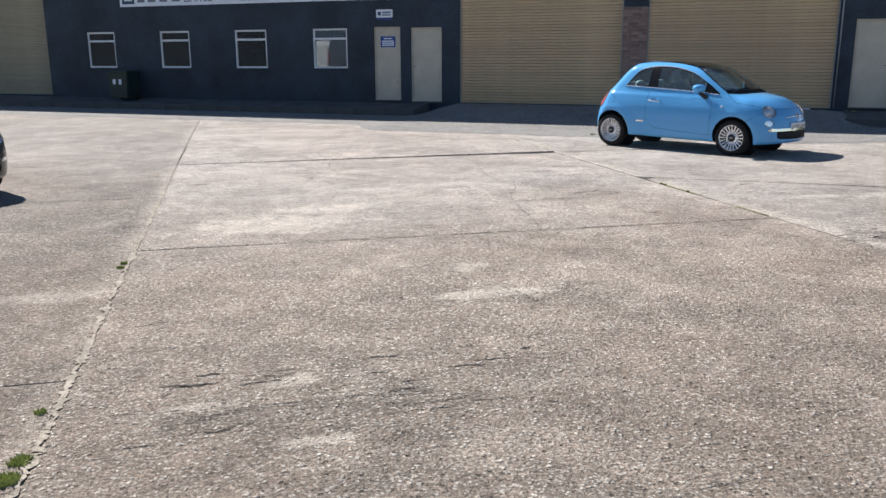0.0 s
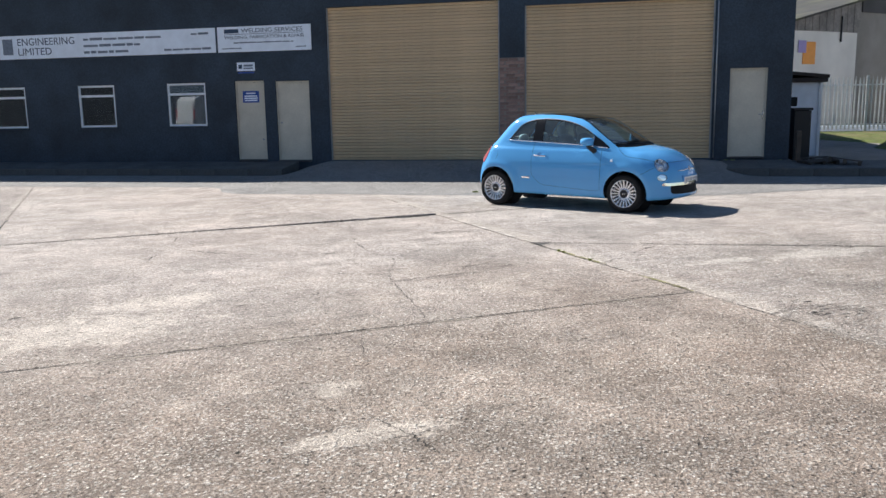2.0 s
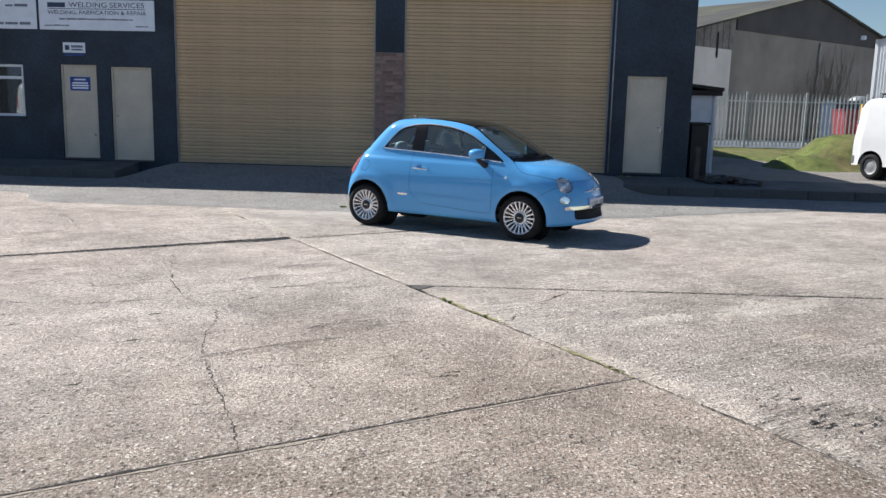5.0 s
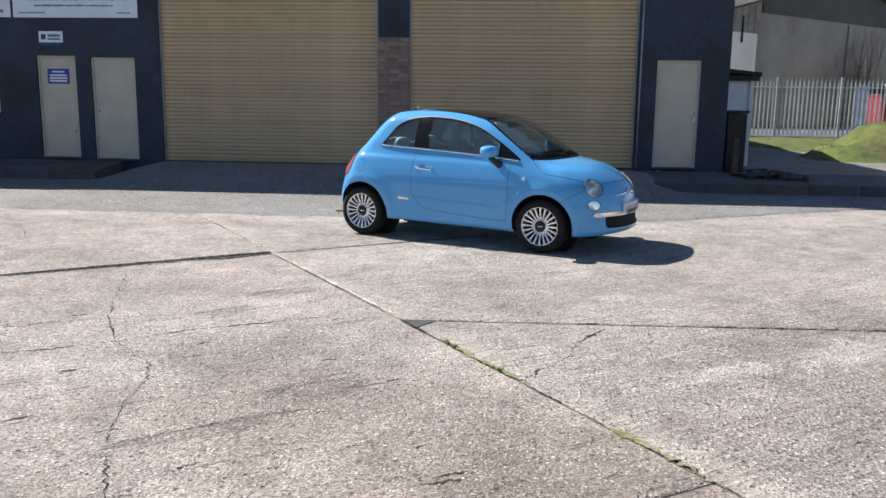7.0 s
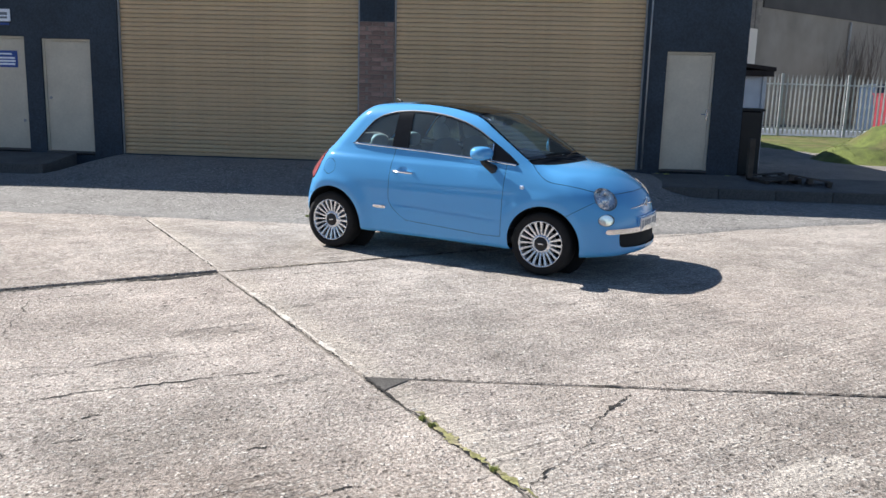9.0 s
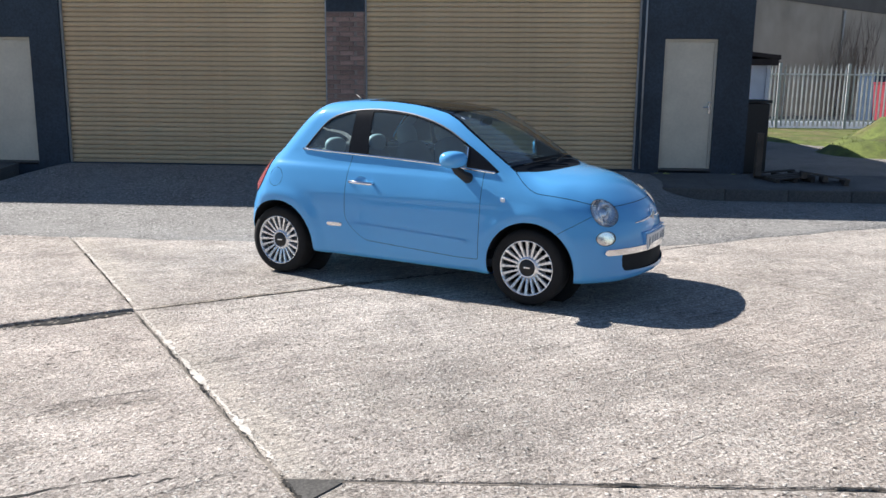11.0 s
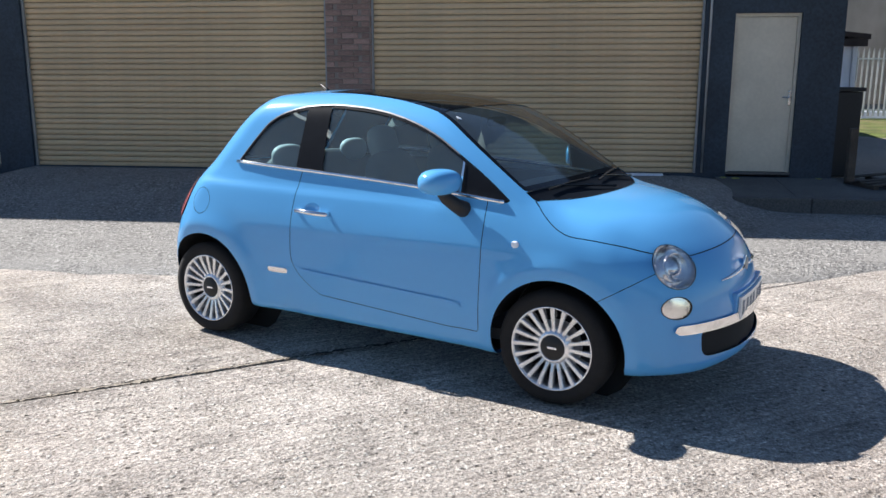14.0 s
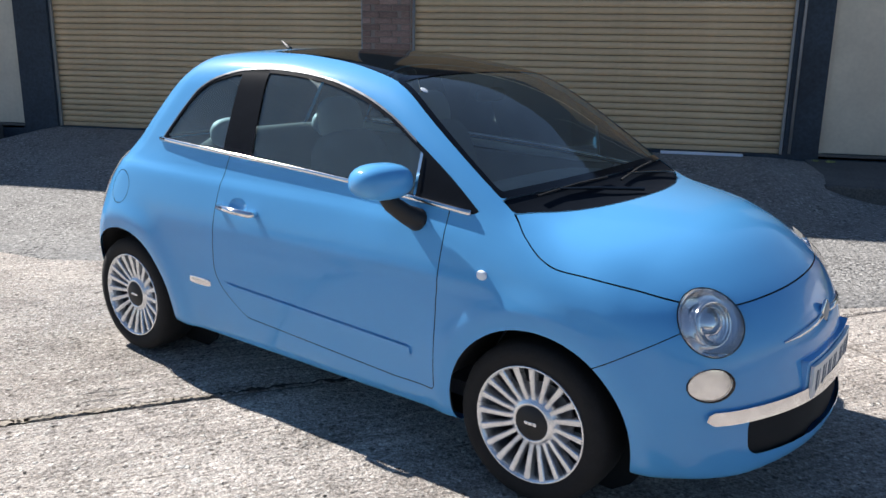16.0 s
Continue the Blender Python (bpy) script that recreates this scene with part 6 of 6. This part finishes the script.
def build_grass():
    xs = [4.9 + 0.3 * i for i in range(44)]
    ys = [25.6 + 0.3 * i for i in range(44)]

    def z(x, y):
        edge = min((y - max(25.9, 35.3 - 1.75 * max(0, x - 5.0))) * 0.3, 0.06)
        return land_z(x, y) + max(edge, -0.08) + mound_z(x, y) + 0.02 * noise.noise(Vector((x * 2, y * 2, 0)))

    verts = [(x, y, z(x, y)) for y in ys for x in xs]
    w = len(xs)
    faces = [(j * w + i, j * w + i + 1, (j + 1) * w + i + 1, (j + 1) * w + i) for j in range(len(ys) - 1) for i in range(w - 1)]
    tagged(poly_mesh("grass_mound", verts, faces, "turf", smooth=True), "grassy bank of rough turf below the fence", "bank", kind="structure")
    vs, fs = [], []
    for _ in range(12000):
        x, y = random.uniform(5, 17.6), random.uniform(25.8, 38.2)
        zz = z(x, y)
        if zz < land_z(x, y) + 0.02:
            continue
        for _ in range(3):
            px, py = x + random.uniform(-0.05, 0.05), y + random.uniform(-0.05, 0.05)
            h, w, a = random.uniform(0.006, 0.022), random.uniform(0.004, 0.008), random.uniform(0, 6.283)
            i = len(vs)
            vs += [(px - w * math.cos(a), py - w * math.sin(a), zz - 0.01), (px + w * math.cos(a), py + w * math.sin(a), zz - 0.01), (px + random.uniform(-0.05, 0.05), py + random.uniform(-0.05, 0.05), zz + h)]
            fs.append((i, i + 1, i + 2))
    tagged(poly_mesh("grass", vs, fs, "grass"), "rough green grass on the bank", "grass", kind="stuff")


def build_fence():
    f = empty("palisade_fence", pose(4.70, 38.5, 0.38), label="galvanised steel palisade fence with pointed pales", category="fence")
    bay, n = 2.38, 6
    post = pale = rail = None
    for i in range(n + 1):
        m = pose(i * bay, 0.06, 0)
        if post is None:
            post = part("post", boxm(-0.05, 0.05, -0.03, 0.03, -0.2, 2.28, bevel=0.004), "galvanised", f, m=m)
        else:
            same_mesh("post", post, f, m)
    for z in (0.30, 1.90):
        part("rail", boxm(0, n * bay, 0.0, 0.028, z - 0.025, z + 0.025), "galvanised", f)
    bm = bmesh.new()
    sect = [(-0.034, 0.012), (-0.020, 0.0), (-0.008, -0.012), (0.008, -0.012), (0.020, 0.0), (0.034, 0.012)]
    lo = [bm.verts.new((x, y - 0.016, 0.10)) for x, y in sect]
    hi = [bm.verts.new((x, y - 0.016, 2.06)) for x, y in sect]
    tips = [bm.verts.new((-0.036, -0.045, 2.20)), bm.verts.new((0, -0.03, 2.28)), bm.verts.new((0.036, -0.045, 2.20))]
    for k in range(5):
        bm.faces.new((lo[k], lo[k + 1], hi[k + 1], hi[k]))
    bm.faces.new((hi[0], hi[1], tips[0]))
    bm.faces.new((hi[1], hi[2], hi[3], hi[4], tips[1]))
    bm.faces.new((hi[4], hi[5], tips[2]))
    per = 15
    for i in range(n * per):
        if i % per == 0:
            continue
        m = pose(i * bay / per, random.uniform(-0.004, 0.004), random.uniform(-0.012, 0.012), 0, random.uniform(-0.4, 0.4), 0)
        if pale is None:
            pale = part("pale", bm, "galvanised", f, m=m)
        else:
            same_mesh("pale", pale, f, m)
    # white box added to paint the lit ground showing under the pales
    tagged(part("fence_kerb", boxm(4.9, 19.0, 39.0, 39.25, 0.2, 0.62, bevel=0.02), "white"), "low white strip standing for lit ground behind the fence", "kerb", kind="structure")
    y = empty("bollard", pose(14.38, 39.3, 0.3), label="yellow painted steel bollard by the fence", category="bollard")
    part("tube", cyl(bmesh.new(), (0, 0, 0), (0, 0, 1.95), 0.095, n=20), "yellow", y, smooth=False)
    part("cap", cyl(bmesh.new(), (0, 0, 1.95), (0, 0, 2.0), 0.095, 0.05, n=20), "yellow", y)
    r = empty("skip", pose(14.72, 41.0, 0.29), label="red steel skip standing behind the fence", category="skip")
    bm = boxm(-0.66, 0.66, -0.7, 0.7, 0.05, 1.72)
    for v in bm.verts:
        if v.co.z < 0.5:
            v.co.x *= 0.85
    bmesh.ops.bevel(bm, geom=list(bm.edges), offset=0.02, segments=1, affect="EDGES")
    part("bin_body", bm, "red", r)
    part("rim", boxm(-0.70, 0.70, -0.75, 0.75, 1.722, 1.78, bevel=0.01), "red", r)
    c = empty("container", pose(15.3, 43.2, 0.3), label="dull blue steel container behind the red skip", category="container")
    part("body", boxm(-0.9, 1.4, -0.8, 0.8, 0.0, 2.15, bevel=0.03), "dull_blue", c)
    for k in range(6):
        part("rib", boxm(-0.7 + 0.35 * k, -0.58 + 0.35 * k, -0.84, -0.802, 0.1, 2.05), "dull_blue", c)
    part("load", blob(0.45, 0.5, 0.24, (0.5, 0, 2.16), 2.2), "steel", c, "pale sacks heaped on the container", smooth=True)
    for x in (-0.4, 0.0, 0.4):
        part("rib", boxm(x - 0.04, x + 0.04, -0.745, -0.705, 0.3, 1.71), "red", r)


GQ, GD, GB = Vector((21.5, 62.0, 0)), Vector((0.726, 0.687, 0)), Vector((-0.687, 0.726, 0))


def build_far():
    turn = math.degrees(math.atan2(GD.y, GD.x))
    w = empty("warehouse", pose(GQ.x, GQ.y, 0, 0, 0, turn), label="large grey gabled warehouse behind the fence", category="warehouse")
    H, HW, SL, SR, RX, D = 9.25, 18.0, 0.225, 0.19, -3.1, 40.0

    def slab(name, pts, y0, y1, material):
        verts = [(x, y0, z) for x, z in pts] + [(x, y1, z) for x, z in pts]
        n = len(pts)
        faces = [tuple(range(n)), tuple(range(2 * n - 1, n - 1, -1))] + [(i, i + n, (i + 1) % n + n, (i + 1) % n) for i in range(n)]
        return poly_mesh(name, verts, faces, material, w)

    def verge(x):
        return H - (SL * (RX - x) if x < RX else SR * (x - RX))

    slab("gable_wall", [(-HW, -0.1), (HW, -0.1), (HW, verge(HW)), (RX, H), (-HW, verge(-HW))], 0.0, 0.3, "render")
    slab("gable_cladding", [(-12.0, 6.6), (10.6, 6.68), (RX, H - 0.02), (-12.0, verge(-12.0))], -0.09, -0.002, "clad")
    slab("painted_wall", [(-HW, -0.05), (-12.3, -0.05), (-12.3, 5.52), (-HW, 5.40)], -0.02, -0.002, "white_wall")
    for k in range(19):
        x0 = -HW + 0.31 * k
        slab("cladding_sheet", [(x0, 5.44), (x0 + 0.305, 5.44), (x0 + 0.305, verge(x0 + 0.305) - 0.03), (x0, verge(x0) - 0.03)], -0.05 - 0.03 * (k % 2), -0.002, "old_clad")
    for s in (-1, 1):
        x1 = s * (HW + 0.4)
        z1 = verge(x1)
        poly_mesh("roof_slope", [(RX, -0.35, H + 0.12), (x1, -0.35, z1 + 0.12), (x1, D, z1 + 0.12), (RX, D, H + 0.12), (RX, -0.35, H), (x1, -0.35, z1), (x1, D, z1), (RX, D, H)], [(0, 1, 2, 3), (7, 6, 5, 4), (0, 4, 5, 1), (1, 5, 6, 2), (2, 6, 7, 3), (3, 7, 4, 0)], "roofing", w)
        part("side_wall", boxm(s * HW - 0.15, s * HW + 0.15, 0.31, D, -0.1, verge(s * HW) - 0.05), "render", w)
    part("back_wall", boxm(-HW, HW, D - 0.3, D, -0.1, verge(HW)), "render", w)
    part("downpipe", cyl(bmesh.new(), (-2.1, -0.12, 0.2), (-2.1, -0.12, 6.5), 0.07, n=12), "steel", w)
    part("downpipe", cyl(bmesh.new(), (-13.9, -0.10, 4.9), (-13.9, -0.10, 6.3), 0.05, n=12), "dark", w)
    lamp = part("flood_lamp", boxm(3.5, 3.85, -0.35, -0.05, 7.1, 7.38, bevel=0.03), "white", w)
    o = part("wall_sign", boxm(-17.1, -16.05, -0.06, -0.02, 3.65, 4.85), "orange", w, "orange sign panel")
    part("sign_strip", boxm(-17.55, -16.9, -0.09, -0.061, 4.25, 4.9), "sign_violet", o)
    # leafless shrub against the gable
    t = empty("bare_shrub", pose(*(GQ + GD * -1.9 - GB * 1.0).to_tuple(), 0, 0, turn), label="leafless brown shrub against the warehouse wall", category="shrub")
    for k in range(46):
        x = random.gauss(0.0, 1.9)
        h = random.uniform(3.6, 6.6) * (1 - 0.018 * x * x)
        pts = [(x * 0.8, random.uniform(-0.3, 0.3), 0)]
        for i in range(1, 6):
            pts.append((x * (0.8 + 0.06 * i) + random.uniform(-0.12, 0.12), random.uniform(-0.3, 0.3), h * i / 5))
        br = part("stem", tube(pts, [0.028, 0.024, 0.020, 0.015, 0.010, 0.004], 5), "twig", t)
        for j in range(5):
            a = Vector(pts[random.randint(2, 4)])
            d = Vector((random.uniform(-0.45, 0.45), random.uniform(-0.3, 0.3), random.uniform(0.8, 1.7)))
            part("twig", tube([a, a + d * 0.5 + Vector((random.uniform(-0.1, 0.1), 0, 0)), a + d], [0.012, 0.009, 0.004], 4), "twig", br)
    # pale profiled shed beside it
    p = empty("steel_shed", pose(18.46, 48.26, 0.2, 0, 0, -52), label="tall pale grey shed clad in ribbed steel", category="shed")
    verts, faces = [], []
    nrib = 120
    for i in range(nrib):
        x0 = i * 0.152
        for dx, yy in ((0.0, 0.0), (0.06, 0.0), (0.078, -0.04), (0.132, -0.04), (0.152, 0.0)):
            x = x0 + dx
            verts += [(x, yy, 0.0), (x, yy, 5.45 + 0.27 * x if x < 9.1 else 5.45 + 0.27 * (18.2 - x))]
    for i in range(len(verts) // 2 - 1):
        faces.append((2 * i, 2 * i + 2, 2 * i + 3, 2 * i + 1))
    poly_mesh("ribbed_wall", verts, faces, "pale", p)
    part("side_wall", boxm(0.0, 0.08, 0.01, 18, 0, 5.4), "pale", p)
    part("corner_flashing", boxm(-0.06, 0.10, -0.07, 0.02, 0, 5.5), "pale", p)
    poly_mesh("roof_slope", [(-0.2, -0.2, 5.45), (9.1, -0.2, 7.95), (9.1, 18, 7.95), (-0.2, 18, 5.45)], [(0, 1, 2, 3)], "roofing", p)
    poly_mesh("roof_slope", [(9.1, -0.2, 7.95), (18.4, -0.2, 5.45), (18.4, 18, 5.45), (9.1, 18, 7.95)], [(0, 1, 2, 3)], "roofing", p)


# ---- vans and the dark car ----
def build_van(at, label):
    van = empty("van", at, label=label, category="van", group="white vans")
    # side outline, rear at x = 0, nose towards +x
    up = pchip([(0.0, 1.95), (0.12, 2.06), (0.6, 2.10), (3.0, 2.10), (3.45, 2.02), (3.95, 1.62), (4.25, 1.28), (4.75, 1.10), (4.92, 0.85)])
    xs = sorted({0.0, 0.03, 0.08, 0.16, 1.3, 1.6, 2.0, 2.5, 3.0, 3.2, 4.5, 4.62, 4.75, 4.82, 4.88, 4.92, *[0.2 + 0.04 * i for i in range(22)], *[3.38 + 0.04 * i for i in range(25)]})
    verts, faces = [], []
    for x in xs:
        top, low = float(up(x)), 0.34
        half = 0.95 - 0.10 * max(0, 0.25 - x) ** 0.5 * 1.2 - 0.20 * max(0, (x - 4.2) / 0.72) ** 2
        rad = min(0.12, (top - low) * 0.4)
        side = [(half, low + (top - rad - low) * k / 18) for k in range(19)]
        side += [(half - rad + rad * math.cos(a), top - rad + rad * math.sin(a)) for a in (0.25, 0.5, 0.8, 1.1, 1.4)]
        side += [((half - rad) * k / 3, top + 0.02 * (1 - (k / 3) ** 2)) for k in (2, 1, 0)]
        for yy, zz in side + [(-q[0], q[1]) for q in side[-2::-1]]:
            verts.append((x + 0.13 * max(0, zz - 0.9) * max(0, 1 - x / 0.8), yy * (1 - 0.13 * max(0, zz - 1.05) ** 1.3), zz))
    K = len(verts) // len(xs)
    for i in range(len(xs) - 1):
        for k in range(K - 1):
            faces.append((i * K + k, (i + 1) * K + k, (i + 1) * K + k + 1, i * K + k + 1))
    faces += [tuple(range(K)), tuple(range(len(verts) - 1, len(verts) - K - 1, -1))]
    v, f = np.array(verts), faces
    arch = lambda p: np.where(np.abs(p[:, 1]) > 0.5, np.minimum(np.hypot(p[:, 0] - 0.62, p[:, 2] - 0.34) - 0.40, np.hypot(p[:, 0] - 3.85, p[:, 2] - 0.34) - 0.40), 1)
    part_v = cut(v, [q for f0 in f for q in ([f0] if len(f0) > 4 else [f0])], arch)
    poly_mesh("body", *part_v, "van_white", van, smooth=True)
    part("underbody", boxm(0.15, 4.7, -0.62, 0.62, 0.30, 0.9), "dark", van)
    for s in (-1, 1):
        for x in (0.62, 3.85):
            wh = new("wheel")
            wh.parent, wh.matrix_basis = van, pose(x, s * 0.84, 0.325, 0, 0, 0 if s < 0 else 180)
            part("tyre", lathe([(0.20, -0.08), (0.22, -0.10), (0.30, -0.10), (0.325, -0.07), (0.325, 0.07), (0.30, 0.10), (0.20, 0.09)], 32), "rubber", wh, smooth=True)
            part("rim", lathe([(0.205, -0.082), (0.19, -0.075), (0.15, -0.055), (0.10, -0.07), (0.0, -0.075)], 32), "steel", wh, smooth=True)
            part("wheel_housing", cyl(bmesh.new(), (x, s * 0.55, 0.34), (x, s * 0.50, 0.34), 0.40), "dark", van)
        part("side_moulding", boxm(1.4, 3.3, s * 0.962 - 0.012, s * 0.962 + 0.012, 0.62, 0.72, bevel=0.004), "grey_plastic", van)
        part("mirror", boxm(3.55, 3.70, s * 1.12 - 0.09, s * 1.12 + 0.09, 1.18, 1.42, bevel=0.03), "black", van)
        part("door_window", boxm(3.05, 3.65, s * 0.90 - 0.012, s * 0.90 + 0.012, 1.20, 1.72, bevel=0.005), "roof_glass", van)
        part("tail_lamp", boxm(0.005, 0.06, s * 0.80 - 0.06, s * 0.80 + 0.06, 0.90, 1.45, bevel=0.01), "tail", van)
        part("rear_door", boxm(-0.012, 0.02, s * 0.005, s * 0.70, 0.62, 1.85), "van_white", van)
        part("rear_window", boxm(0.02, 0.045, s * 0.12, s * 0.62, 1.25, 1.78), "roof_glass", van)
    part("rear_bumper", boxm(-0.03, 0.42, -0.90, 0.90, 0.36, 0.62, bevel=0.04), "grey_plastic", van)
    part("front_bumper", boxm(4.62, 5.0, -0.85, 0.85, 0.32, 0.62, bevel=0.06), "grey_plastic", van)
    for y in (-0.62, 0.62):
        part("roof_bar", tube([(0.5, y, 2.22), (3.0, y, 2.22)], 0.018, 8), "black", van)
    for x in (0.6, 1.5, 2.5):
        part("roof_bar", tube([(x, -0.66, 2.05), (x, -0.66, 2.2), (x, 0.66, 2.2), (x, 0.66, 2.05)], 0.018, 8), "black", van)
    return van


# out of view: added so that the window panes mirror something dark
tagged(part("wall_yard", boxm(-150, 60, -34.3, -34.0, -0.1, 5.0), "far_wall"), "unseen dark wall added for the windows to reflect", "wall", kind="structure")

build_marks()


def build_debris():
    """Bits of grit and dead leaf on the slabs."""
    bm = bmesh.new()
    for _ in range(46):
        p = N * random.uniform(5.6, 9.6) + U * random.uniform(9.2, 13.4) if random.random() < 0.6 else N * random.uniform(-0.5, 5.2) + U * random.uniform(5.0, 12.5)
        r0 = random.uniform(0.004, 0.009)
        bmesh.ops.create_icosphere(bm, subdivisions=1, radius=1.0, matrix=Matrix.Translation((p.x, p.y, r0 * 0.25)) @ Matrix.Rotation(random.uniform(0, 6.28), 4, "Z") @ Matrix.Diagonal((r0 * random.uniform(1.0, 2.0), r0, r0 * 0.4, 1)))
    tagged(part("debris", bm, "crumb"), "scattered dark grit and leaf bits on concrete", "debris", kind="stuff")


build_debris()
build_signs()
build_fittings()
build_shed()
build_grass()
build_fence()
build_far()
build_van(pose(8.72, 24.90, 0.245, 0, 0, -58) @ Matrix.Diagonal((0.83, 0.83, 0.91, 1)), "white panel van with dark roof bars")
build_van(pose(-28.3, -7.6, -0.05, 0, 0, 285) @ Matrix.Diagonal((1.1, 0.95, 1.28, 1)), "white panel van standing across the yard")
build_hatchback("dark_hatchback", pose(-9.02, 6.62, 0.0, 0, 0, -12), "black_paint", "black hatchback parked on the yard", detail=False)
tufts("weeds", [(-2.46, 1.85, 0, 1.0), (-2.53, 2.0, 0, 0.8), (-2.84, 2.40, 0, 0.4), (-4.45, 4.72, 0, 0.45), (-4.52, 4.84, 0, 0.4), (2.25, 21.38, 0.33, 0.8), (2.1, 21.4, 0.33, 0.6), (3.3, 21.4, 0.33, 0.5), (-3.05, 17.1, 0.01, 0.9)]
      + [((N * 5.40 + U * s).x, (N * 5.40 + U * s).y, 0, 0.16 + 0.1 * random.random()) for s in (9.25, 9.15, 8.6)], "small green weeds in the joints", 0.028, 0.06, 420)
build_yard()
